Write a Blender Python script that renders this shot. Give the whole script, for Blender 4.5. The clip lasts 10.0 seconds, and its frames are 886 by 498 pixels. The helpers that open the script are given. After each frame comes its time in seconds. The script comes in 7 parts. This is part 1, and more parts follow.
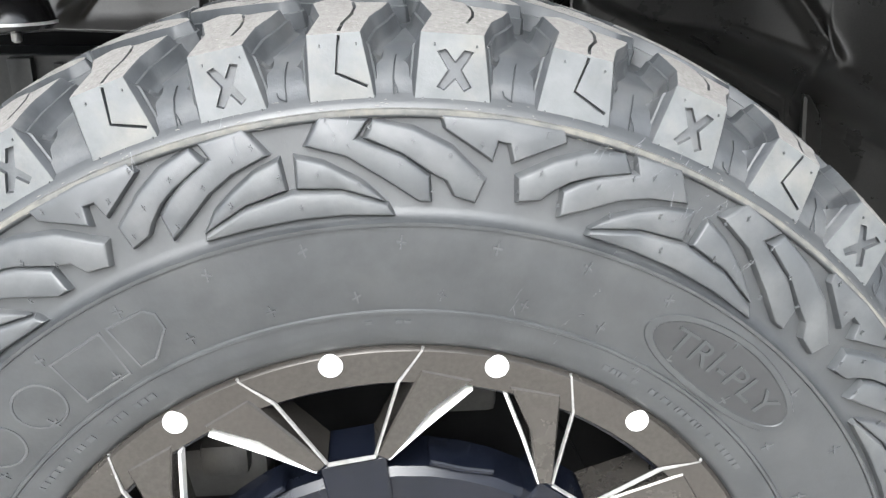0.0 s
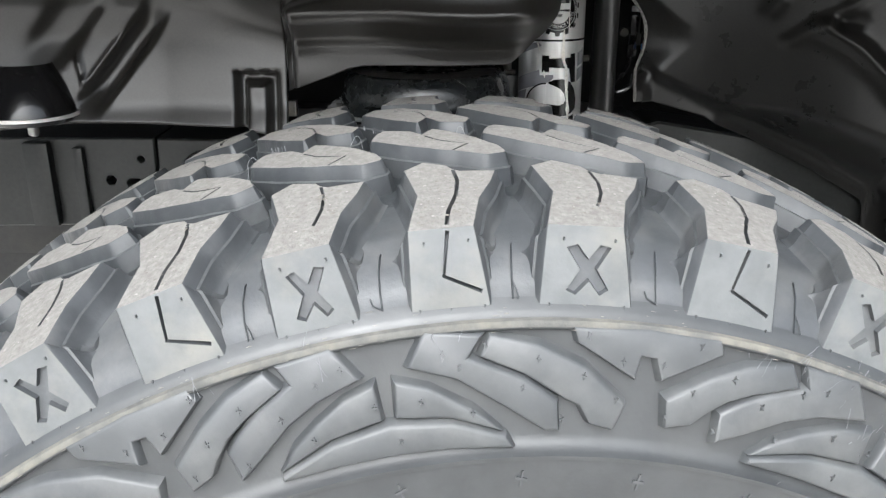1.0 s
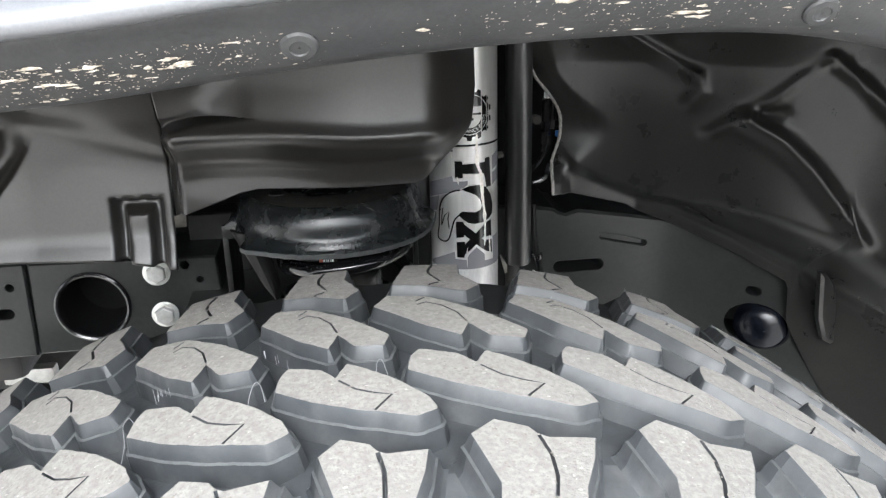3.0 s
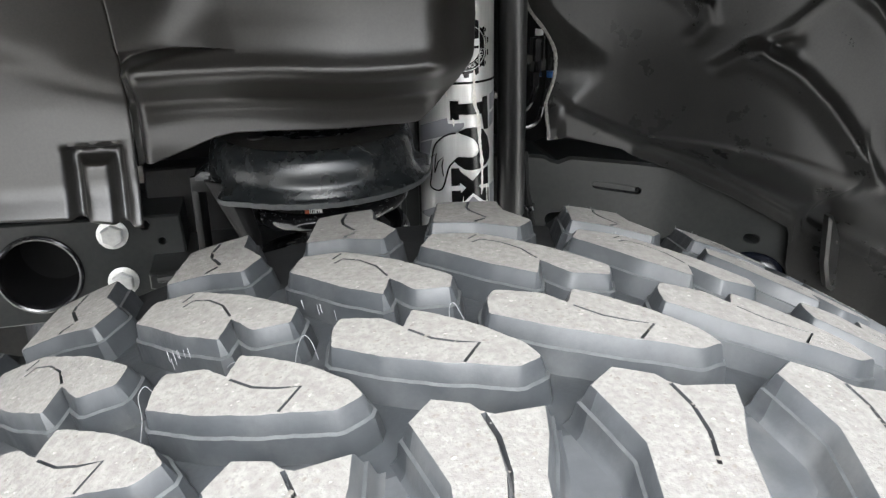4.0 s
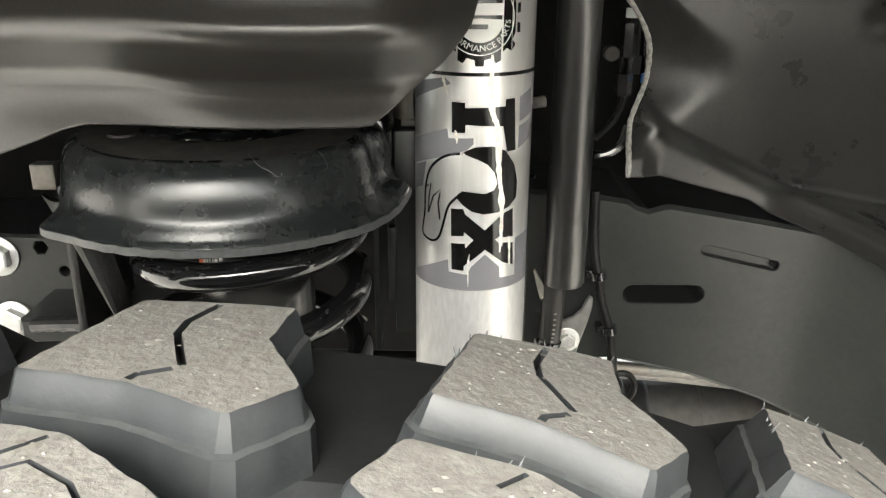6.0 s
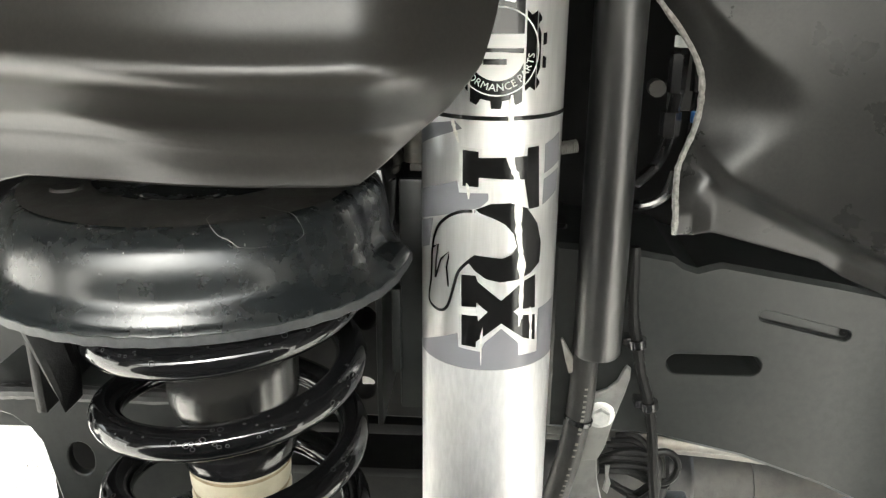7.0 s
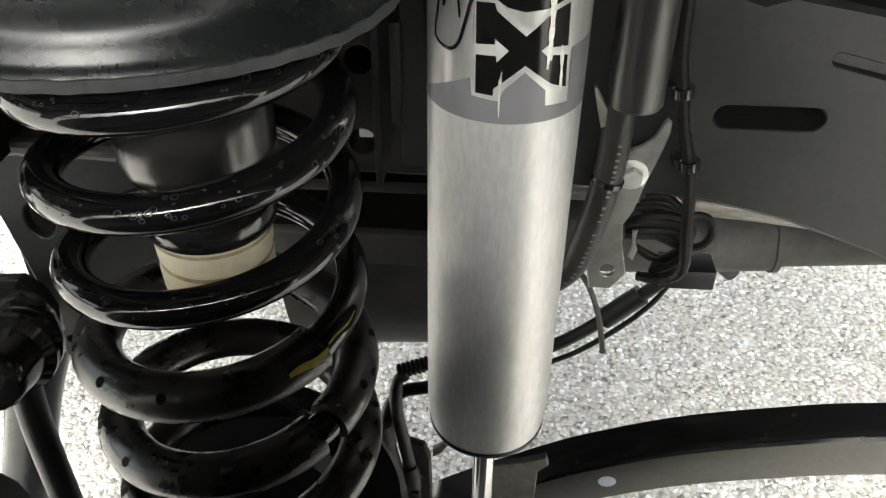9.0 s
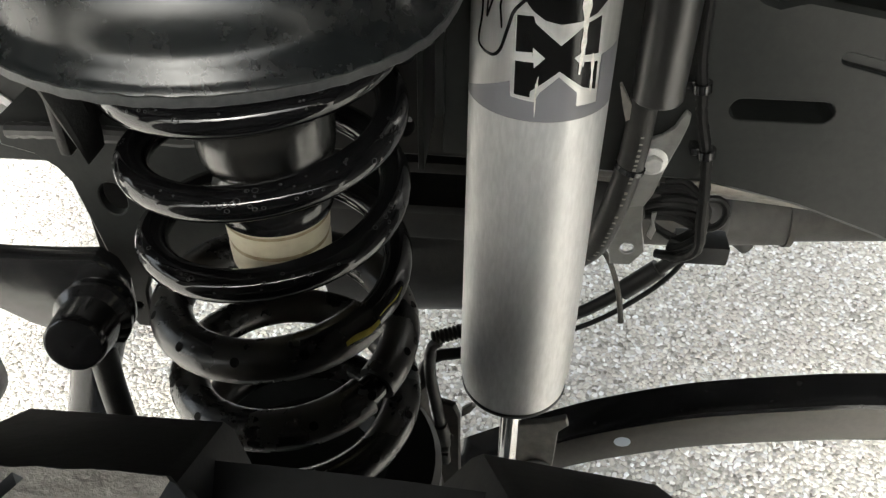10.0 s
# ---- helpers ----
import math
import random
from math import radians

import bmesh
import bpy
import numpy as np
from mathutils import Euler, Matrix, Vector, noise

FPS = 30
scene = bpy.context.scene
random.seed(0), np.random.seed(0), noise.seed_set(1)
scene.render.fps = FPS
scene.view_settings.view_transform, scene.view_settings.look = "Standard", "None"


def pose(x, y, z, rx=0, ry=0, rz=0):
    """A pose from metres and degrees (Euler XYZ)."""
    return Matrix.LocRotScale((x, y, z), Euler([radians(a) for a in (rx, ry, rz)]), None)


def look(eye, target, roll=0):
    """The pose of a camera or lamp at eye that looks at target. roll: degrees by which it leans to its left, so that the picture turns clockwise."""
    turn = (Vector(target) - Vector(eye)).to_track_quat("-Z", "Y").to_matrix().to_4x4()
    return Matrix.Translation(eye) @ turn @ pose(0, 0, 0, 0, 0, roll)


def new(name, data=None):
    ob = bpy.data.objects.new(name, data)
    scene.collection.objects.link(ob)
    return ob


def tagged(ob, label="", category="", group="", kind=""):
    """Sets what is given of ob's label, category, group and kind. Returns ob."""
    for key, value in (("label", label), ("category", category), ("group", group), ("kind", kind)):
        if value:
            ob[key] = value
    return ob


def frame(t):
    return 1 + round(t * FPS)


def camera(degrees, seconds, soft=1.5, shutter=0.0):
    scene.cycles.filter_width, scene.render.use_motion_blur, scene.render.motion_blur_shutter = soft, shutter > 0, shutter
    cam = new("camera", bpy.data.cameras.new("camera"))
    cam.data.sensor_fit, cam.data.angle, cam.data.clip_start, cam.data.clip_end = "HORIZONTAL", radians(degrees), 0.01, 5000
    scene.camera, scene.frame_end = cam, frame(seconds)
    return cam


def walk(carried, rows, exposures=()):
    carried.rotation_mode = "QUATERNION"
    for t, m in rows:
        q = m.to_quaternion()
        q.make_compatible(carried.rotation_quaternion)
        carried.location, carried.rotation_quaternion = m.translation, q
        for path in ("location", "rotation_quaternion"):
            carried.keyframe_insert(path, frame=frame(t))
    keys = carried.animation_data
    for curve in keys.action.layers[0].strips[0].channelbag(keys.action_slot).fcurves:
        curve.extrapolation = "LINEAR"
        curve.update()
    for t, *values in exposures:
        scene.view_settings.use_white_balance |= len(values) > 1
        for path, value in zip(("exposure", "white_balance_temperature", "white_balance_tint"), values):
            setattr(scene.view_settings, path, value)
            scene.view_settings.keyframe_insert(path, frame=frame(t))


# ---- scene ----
# The camera and its way over the tyre into the wheel well
cam = camera(55.5, 10.0, soft=1.3)
PATH = [
    (0, (0.0, 0.01, 0.919), (0.009, 1.881, 0.213), 0.1),
    (0.5, (-0.017, 0.062, 0.962), (-0.013, 1.942, 0.279), -0.0),
    (1, (-0.056, 0.124, 0.983), (-0.052, 2.005, 0.304), -0.1),
    (1.5, (-0.069, 0.178, 1.039), (-0.039, 2.063, 0.371), -0.2),
    (2, (-0.073, 0.188, 1.097), (0.015, 2.071, 0.428), -0.1),
    (2.5, (-0.055, 0.201, 1.079), (0.09, 2.08, 0.411), -0.7),
    (2.7, (-0.05, 0.208, 1.075), (0.119, 2.085, 0.406), -1.1),
    (3.8, (-0.1, 0.3, 1.039), (0.265, 2.123, 0.301), -1.4),
    (4, (-0.109, 0.301, 1.028), (0.275, 2.117, 0.283), -1.2),
    (4.5, (-0.12, 0.307, 1.027), (0.303, 2.081, 0.205), -0.9),
    (5, (-0.103, 0.322, 1.03), (0.348, 2.066, 0.16), -0.4),
    (5.5, (-0.025, 0.424, 1.014), (0.37, 2.185, 0.153), 0.1),
    (6, (0.044, 0.548, 0.959), (0.042, 2.425, 0.268), 0.4),
    (6.2, (0.057, 0.573, 0.961), (-0.018, 2.45, 0.277), 0.6),
    (7.3, (0.059, 0.636, 0.961), (-0.042, 2.521, 0.299), 0.4),
    (7.5, (0.055, 0.64, 0.962), (-0.039, 2.521, 0.287), 0.5),
    (8, (0.052, 0.671, 0.942), (-0.024, 2.517, 0.176), 0.4),
    (8.2, (0.051, 0.675, 0.941), (-0.031, 2.455, 0.033), 0.3),
    (8.5, (0.05, 0.687, 0.941), (-0.031, 2.384, -0.114), 0.4),
    (9, (0.055, 0.696, 0.928), (-0.043, 2.301, -0.261), 0.6),
    (9.5, (0.046, 0.701, 0.937), (-0.062, 2.261, -0.309), 0.7),
    (10, (0.046, 0.668, 0.961), (-0.085, 2.214, -0.301), 0.5),
]
walk(cam, [(t, look(eye, target, roll)) for t, eye, target, roll in PATH],
     exposures=[(0.0, 1.88, 6050, 8), (0.5, 1.82, 6050, 8), (1.0, 1.81, 6050, 8), (1.5, 1.92, 6050, 8), (2.0, 2.06, 6020, 8), (2.5, 2.22, 6000, 8), (4.0, 2.34, 6050, 8), (5.0, 2.12, 6120, 8), (5.5, 2.33, 6150, 6), (6.0, 3.05, 6680, 5), (6.2, 3.38, 6650, 4), (7.5, 3.42, 6430, 4), (8.0, 3.10, 6400, 4), (8.5, 2.62, 6540, 5), (9.5, 2.36, 6590, 5), (10.0, 2.22, 6590, 5)])

# ---- light: a bright hazy sky, with the pale disc of a veiled sun ----
SUN_ELEVATION, SUN_AZIMUTH = radians(44), radians(188)
world = bpy.data.worlds.new("sky")
scene.world = world
world.use_nodes = True
wn = world.node_tree.nodes
sky = wn.new("ShaderNodeTexSky")
sky.sky_type = "NISHITA"
sky.sun_disc = False
sky.sun_elevation = SUN_ELEVATION
sky.sun_rotation = SUN_AZIMUTH
sky.air_density = 1.0
sky.dust_density = 7.0
wn["Background"].inputs["Strength"].default_value = 0.15
mute = wn.new("ShaderNodeHueSaturation")
mute.inputs["Saturation"].default_value = 0.35
world.node_tree.links.new(sky.outputs[0], mute.inputs["Color"])
world.node_tree.links.new(mute.outputs[0], wn["Background"].inputs["Color"])
sun_data = bpy.data.lights.new("sun", "SUN")
sun_data.energy, sun_data.angle, sun_data.color = 1.0, radians(48), (1.0, 0.975, 0.94)
sun = new("sun", sun_data)
sun.matrix_world = look((math.sin(SUN_AZIMUTH) * math.cos(SUN_ELEVATION) * 20,
                         math.cos(SUN_AZIMUTH) * math.cos(SUN_ELEVATION) * 20,
                         math.sin(SUN_ELEVATION) * 20), (0, 0, 0))


# ---- materials ----
def surface(name, low, high, scale, rough, metal=0.0, bump=0.0, bump_scale=None, grime=None, grime_amount=0.0,
            grime_scale=9.0, coat=0.0, rough_vary=0.08, stretch=(1, 1, 1), specular=0.5, deep=0.001):
    """A surface of two tones in fine grain, with larger patches of grime and small relief."""
    m = bpy.data.materials.new(name)
    m.use_nodes = True
    n, link = m.node_tree.nodes, m.node_tree.links.new
    bsdf = n["Principled BSDF"]
    coord, info = n.new("ShaderNodeTexCoord"), n.new("ShaderNodeObjectInfo")
    add = n.new("ShaderNodeVectorMath")
    add.operation = "ADD"
    shift = n.new("ShaderNodeVectorMath")
    shift.operation = "SCALE"
    shift.inputs[0].default_value = (3.1, 1.7, 2.3)
    link(info.outputs["Random"], shift.inputs["Scale"])
    mapping = n.new("ShaderNodeMapping")
    mapping.inputs["Scale"].default_value = stretch
    link(coord.outputs["Object"], mapping.inputs["Vector"])
    link(mapping.outputs[0], add.inputs[0])
    link(shift.outputs[0], add.inputs[1])

    def noise_at(sc, detail=4.0, roughness=0.6):
        tex = n.new("ShaderNodeTexNoise")
        tex.inputs["Scale"].default_value, tex.inputs["Detail"].default_value = sc, detail
        tex.inputs["Roughness"].default_value = roughness
        link(add.outputs[0], tex.inputs["Vector"])
        return tex.outputs["Fac"]

    def ramp(source, a, b):
        r = n.new("ShaderNodeMapRange")
        r.inputs["From Min"].default_value, r.inputs["From Max"].default_value = a, b
        link(source, r.inputs["Value"])
        return r.outputs[0]

    grain = noise_at(scale)
    mix = n.new("ShaderNodeMix")
    mix.data_type = "RGBA"
    link(ramp(grain, 0.36, 0.64), mix.inputs["Factor"])
    mix.inputs["A"].default_value, mix.inputs["B"].default_value = (*low, 1), (*high, 1)
    colour = mix.outputs["Result"]
    patches = noise_at(grime_scale, 6.0, 0.65)
    if grime:
        over = n.new("ShaderNodeMix")
        over.data_type = "RGBA"
        amount = n.new("ShaderNodeMath")
        amount.operation = "MULTIPLY"
        amount.inputs[1].default_value = grime_amount
        link(ramp(patches, 0.48, 0.72), amount.inputs[0])
        link(amount.outputs[0], over.inputs["Factor"])
        link(colour, over.inputs["A"])
        over.inputs["B"].default_value = (*grime, 1)
        colour = over.outputs["Result"]
    link(colour, bsdf.inputs["Base Color"])
    vary = n.new("ShaderNodeMapRange")
    vary.inputs["To Min"].default_value = max(0.03, rough - rough_vary)
    vary.inputs["To Max"].default_value = min(1.0, rough + rough_vary)
    vary.inputs["From Min"].default_value, vary.inputs["From Max"].default_value = 0.35, 0.65
    link(patches, vary.inputs["Value"])
    link(vary.outputs[0], bsdf.inputs["Roughness"])
    bsdf.inputs["Metallic"].default_value = metal
    bsdf.inputs["Coat Weight"].default_value = coat
    bsdf.inputs["Coat Roughness"].default_value = 0.08
    bsdf.inputs["Specular IOR Level"].default_value = specular
    if bump:
        relief = n.new("ShaderNodeBump")
        relief.inputs["Strength"].default_value, relief.inputs["Distance"].default_value = bump, deep
        link(noise_at(bump_scale or scale), relief.inputs["Height"])
        link(relief.outputs[0], bsdf.inputs["Normal"])
    return m


def plain(name, colour, rough, metal=0.0):
    m = bpy.data.materials.new(name)
    m.use_nodes = True
    b = m.node_tree.nodes["Principled BSDF"]
    b.inputs["Base Color"].default_value = (*colour, 1)
    b.inputs["Roughness"].default_value, b.inputs["Metallic"].default_value = rough, metal
    return m


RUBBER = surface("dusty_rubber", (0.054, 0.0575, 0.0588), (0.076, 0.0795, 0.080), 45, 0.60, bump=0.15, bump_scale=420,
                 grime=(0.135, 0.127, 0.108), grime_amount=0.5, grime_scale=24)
# The lugs are paler than the sidewall between them.
LUG = surface("pale_lug_rubber", (0.032, 0.0342, 0.036), (0.043, 0.0457, 0.0475), 50, 0.50, bump=0.12, bump_scale=300,
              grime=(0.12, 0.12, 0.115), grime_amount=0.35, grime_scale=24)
# Outer groove tone holds both dust and the stronger light there.
OUTER_GROOVE = surface("outer_groove_rubber", (0.030, 0.0325, 0.035), (0.043, 0.046, 0.049), 60, 0.55, bump=0.15, bump_scale=400,
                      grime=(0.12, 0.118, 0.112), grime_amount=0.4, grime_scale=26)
BADGE_DARK = surface("dull_badge_rubber", (0.015, 0.0157, 0.0162), (0.020, 0.0207, 0.0213), 90, 0.6)
SIDEWALL = surface("sidewall_rubber", (0.023, 0.0247, 0.0258), (0.031, 0.033, 0.0342), 45, 0.46, bump=0.12, bump_scale=300,
                   grime=(0.075, 0.075, 0.070), grime_amount=0.16, grime_scale=22)
TREAD_SIDE = surface("tread_side_rubber", (0.0175, 0.0195, 0.0215), (0.0255, 0.028, 0.0305), 60, 0.50, bump=0.12, bump_scale=420,
                     grime=(0.065, 0.067, 0.067), grime_amount=0.35, grime_scale=45, specular=0.3)
CRUMB_PALE = surface("pale_tread_crumb", (0.150, 0.144, 0.133), (0.22, 0.213, 0.199), 900, 0.9)
CRUMB_DARK = surface("dark_tread_fleck", (0.085, 0.079, 0.069), (0.13, 0.122, 0.107), 700, 0.95)
# Ledges are a little paler than the walls above and below them.
LEDGE = surface("pale_ledge_rubber", (0.026, 0.0285, 0.030), (0.042, 0.045, 0.046), 200, 0.6, bump=0.2, bump_scale=600)
WORN = surface("worn_tread_rubber", (0.100, 0.0955, 0.0882), (0.156, 0.150, 0.140), 520, 0.9, bump=0.65, bump_scale=430,
               grime=(0.052, 0.046, 0.039), grime_amount=0.45, grime_scale=260, deep=0.0010)
CHALK = surface("chalky_scuff", (0.075, 0.078, 0.081), (0.125, 0.129, 0.133), 300, 0.8)
# Near-black for the inner tread: its shade is put into the colour.
INNER_RUBBER = surface("shaded_inner_rubber", (0.007, 0.0074, 0.0078), (0.011, 0.0115, 0.012), 80, 0.62, bump=0.1, bump_scale=400, specular=0.2)
RING_DUST = surface("dusty_moulded_ring", (0.052, 0.052, 0.049), (0.082, 0.080, 0.072), 140, 0.8, bump=0.2, bump_scale=500,
                    grime=(0.15, 0.138, 0.11), grime_amount=0.5, grime_scale=60)
SILT = surface("dried_yellow_silt", (0.105, 0.101, 0.090), (0.155, 0.148, 0.130), 260, 0.9, bump=0.4, bump_scale=500)
PLASTIC = surface("black_liner_plastic", (0.012, 0.012, 0.0116), (0.0175, 0.017, 0.0162), 500, 0.29, bump=0.06,
                  bump_scale=1500, grime=(0.04, 0.038, 0.034), grime_amount=0.2, grime_scale=30, rough_vary=0.02, specular=0.36)
# Base lifted and warmed in place of reflected light on the panel.
SHIELD = surface("warm_shield_plastic", (0.020, 0.0190, 0.0173), (0.027, 0.0256, 0.0233), 500, 0.28, bump=0.03,
                 bump_scale=1100, grime=(0.05, 0.048, 0.044), grime_amount=0.07, grime_scale=60, rough_vary=0.001, specular=0.6)
RAW_EDGE = surface("raw_trimmed_plastic", (0.15, 0.146, 0.136), (0.29, 0.283, 0.265), 420, 0.85, bump=0.6, bump_scale=600)
FRAME_PAINT = surface("satin_black_frame_paint", (0.0130, 0.0142, 0.0138), (0.0178, 0.0190, 0.0184), 200, 0.36, bump=0.06,
                      bump_scale=500, grime=(0.09, 0.085, 0.075), grime_amount=0.08, grime_scale=20, rough_vary=0.03, specular=0.33)
LOOM = surface("taped_loom_black", (0.004, 0.004, 0.004), (0.007, 0.007, 0.0068), 300, 0.5, bump=0.3, bump_scale=500, specular=0.2)
TOWER_BLACK = surface("dusty_black_tower_paint", (0.0072, 0.0087, 0.0093), (0.0112, 0.0131, 0.0138), 220, 0.27, bump=0.04, bump_scale=300,
                      grime=(0.065, 0.062, 0.055), grime_amount=0.12, grime_scale=70, rough_vary=0.02, specular=0.55)
TOWER_DUST = surface("brown_settled_dust", (0.013, 0.0125, 0.0112), (0.021, 0.0195, 0.0168), 420, 0.50, bump=0.15, bump_scale=900,
                     grime=(0.040, 0.036, 0.030), grime_amount=0.4, grime_scale=90, specular=0.5)
EDGE_GREY = surface("sheared_painted_edge", (0.030, 0.032, 0.033), (0.05, 0.052, 0.052), 300, 0.45, bump=0.2, bump_scale=500)
WATER_MARK = plain("dried_water_mark", (0.030, 0.031, 0.032), 0.4)
PALE_SCRATCH = plain("pale_scratched_plastic", (0.17, 0.165, 0.155), 0.6)
COIL_BLACK = surface("wet_look_coil_coating", (0.004, 0.004, 0.0045), (0.007, 0.007, 0.0075), 160, 0.07, bump=0.01,
                     bump_scale=200, rough_vary=0.02, specular=0.55)
GLOSS_BLACK = surface("gloss_black_coating", (0.008, 0.008, 0.009), (0.014, 0.014, 0.015), 160, 0.15, specular=0.6, bump=0.08,
                      bump_scale=260, grime=(0.12, 0.11, 0.09), grime_amount=0.08, grime_scale=60, rough_vary=0.03)
SATIN_BLACK = surface("satin_black_rubber", (0.007, 0.007, 0.007), (0.012, 0.012, 0.0115), 150, 0.42, bump=0.2,
                      bump_scale=600, grime=(0.07, 0.063, 0.05), grime_amount=0.16, grime_scale=35, specular=0.4)
SLEEVE_BLACK = surface("worn_black_sleeve_rubber", (0.006, 0.006, 0.006), (0.010, 0.010, 0.0095), 120, 0.28, bump=0.05, bump_scale=300,
                       grime=(0.060, 0.050, 0.035), grime_amount=0.45, grime_scale=26, rough_vary=0.08, specular=0.75)
SCUFF = surface("scuffed_sleeve_rubber", (0.05, 0.046, 0.040), (0.10, 0.092, 0.080), 240, 0.4, bump=0.15, bump_scale=500)
ARM_FACE = surface("pale_arm_paint", (0.050, 0.046, 0.042), (0.062, 0.057, 0.051), 180, 0.42, bump=0.08, bump_scale=400,
                   grime=(0.085, 0.076, 0.064), grime_amount=0.3, grime_scale=24, rough_vary=0.04)
DOT_PAINT = plain("pale_blue_white_paint", (0.56, 0.63, 0.72), 0.55)
PIPE_BLACK = surface("semi_gloss_black_pipe", (0.010, 0.010, 0.010), (0.015, 0.015, 0.0145), 150, 0.33, bump=0.04, bump_scale=500,
                     rough_vary=0.03, specular=0.8)
# Weak lengthwise streaks in the tone stand in for mirrored surroundings.
ALUMINIUM = surface("brushed_aluminium", (0.66, 0.662, 0.662), (0.76, 0.762, 0.762), 330, 0.50, metal=0.72, bump=0.06,
                    bump_scale=300, grime=(0.66, 0.62, 0.55), grime_amount=0.12, grime_scale=5, rough_vary=0.03, stretch=(1.2, 1.2, 0.3))
grain = ALUMINIUM.node_tree.nodes.new("ShaderNodeTangent")
grain.direction_type, grain.axis = "RADIAL", "Z"
brushed = ALUMINIUM.node_tree.nodes["Principled BSDF"]
brushed.inputs["Anisotropic"].default_value, brushed.inputs["Anisotropic Rotation"].default_value = 0.35, 0.25
ALUMINIUM.node_tree.links.new(grain.outputs[0], brushed.inputs["Tangent"])
CUP_BLACK = surface("worn_black_cup_paint", (0.007, 0.0072, 0.0072), (0.012, 0.012, 0.0118), 140, 0.22, bump=0.04, bump_scale=300,
                    grime=(0.06, 0.055, 0.046), grime_amount=0.25, grime_scale=40, rough_vary=0.05, specular=0.8)
# The wrap's lengthwise tone streaks also replace soft reflections.
WRAP = surface("clear_coated_silver_wrap", (0.66, 0.655, 0.64), (0.74, 0.735, 0.72), 260, 0.36, metal=0.75, coat=0.9, rough_vary=0.03, stretch=(1.5, 1.5, 0.12))
CHROME = plain("polished_steel_rod", (0.75, 0.75, 0.74), 0.12, 1.0)
ZINC = surface("zinc_plated_steel", (0.27, 0.27, 0.262), (0.36, 0.36, 0.348), 120, 0.42, metal=0.85, bump=0.1,
               bump_scale=400, grime=(0.20, 0.18, 0.15), grime_amount=0.35, grime_scale=60)
BRIGHT = surface("bright_milled_metal", (0.78, 0.77, 0.74), (0.88, 0.87, 0.84), 200, 0.35, metal=0.35)
BOLT = surface("bright_zinc_bolt", (0.48, 0.48, 0.47), (0.58, 0.58, 0.56), 200, 0.36, metal=0.6, bump=0.1, bump_scale=400)
MILLED = surface("milled_grey_metal", (0.19, 0.186, 0.178), (0.27, 0.266, 0.257), 200, 0.35, metal=0.4)
RIM_FACE = surface("smoked_machined_face", (0.048, 0.044, 0.039), (0.062, 0.057, 0.051), 300, 0.22, metal=0.6, bump=0.02,
                   bump_scale=900, grime=(0.13, 0.12, 0.105), grime_amount=0.12, grime_scale=12)
RIM_DARK = surface("gloss_black_wheel_paint", (0.003, 0.004, 0.007), (0.005, 0.006, 0.010), 80, 0.20, specular=0.3)
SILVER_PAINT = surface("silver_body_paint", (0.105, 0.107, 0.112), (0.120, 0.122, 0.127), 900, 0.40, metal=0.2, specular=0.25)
# The flare's silver again, darkened to hold back the light on the fender.
FENDER_PAINT = surface("darkened_fender_paint", (0.055, 0.056, 0.059), (0.065, 0.066, 0.069), 900, 0.5, specular=0.2)
FLARE_BLACK = surface("dull_black_flare_plastic", (0.019, 0.0193, 0.0197), (0.026, 0.0264, 0.0268), 420, 0.46, bump=0.12,
                      bump_scale=700, grime=(0.055, 0.055, 0.052), grime_amount=0.3, grime_scale=34)
MUD = surface("dried_pale_mud", (0.24, 0.205, 0.155), (0.56, 0.52, 0.45), 260, 0.95, bump=0.6, bump_scale=900)
CREAM = surface("cream_urethane", (0.60, 0.55, 0.40), (0.70, 0.65, 0.49), 60, 0.5, grime=(0.36, 0.30, 0.20),
                grime_amount=0.45, grime_scale=26, bump=0.1, bump_scale=200)
BROWN_DIRT = surface("brown_groove_dirt", (0.23, 0.17, 0.09), (0.42, 0.35, 0.22), 160, 0.8)
DECAL_GREY = plain("grey_decal", (0.17, 0.17, 0.185), 0.35)
DECAL_PALE = plain("pale_silver_decal", (0.60, 0.60, 0.58), 0.36, 0.3)
STREAK_METAL = surface("bright_streak_metal", (0.66, 0.64, 0.58), (0.86, 0.84, 0.79), 500, 0.45, metal=0.3, bump=0.3, bump_scale=700)
DECAL_BLACK = plain("black_decal", (0.006, 0.006, 0.006), 0.14)
DECAL_WHITE = plain("white_decal", (0.72, 0.72, 0.70), 0.4)
YELLOW = surface("yellow_paint_mark", (0.42, 0.33, 0.03), (0.58, 0.46, 0.06), 300, 0.6)
BLUE = plain("blue_tag", (0.03, 0.16, 0.5), 0.45)
ORANGE = plain("orange_label", (0.62, 0.11, 0.03), 0.5)
PAPER = plain("white_label", (0.75, 0.75, 0.73), 0.6)
STEEL = surface("weathered_grey_steel", (0.16, 0.155, 0.145), (0.24, 0.23, 0.21), 90, 0.5, metal=0.7, bump=0.2,
                bump_scale=300, grime=(0.20, 0.15, 0.10), grime_amount=0.4, grime_scale=30)
DUSTY_STEEL = surface("dust_covered_black_steel", (0.030, 0.027, 0.023), (0.060, 0.054, 0.046), 120, 0.6, bump=0.2, bump_scale=300,
                      grime=(0.11, 0.098, 0.08), grime_amount=0.4, grime_scale=60)
CAST = surface("grey_cast_axle", (0.026, 0.0255, 0.024), (0.042, 0.041, 0.038), 60, 0.6, metal=0.3, bump=0.3, bump_scale=400,
               grime=(0.10, 0.085, 0.065), grime_amount=0.3, grime_scale=20)
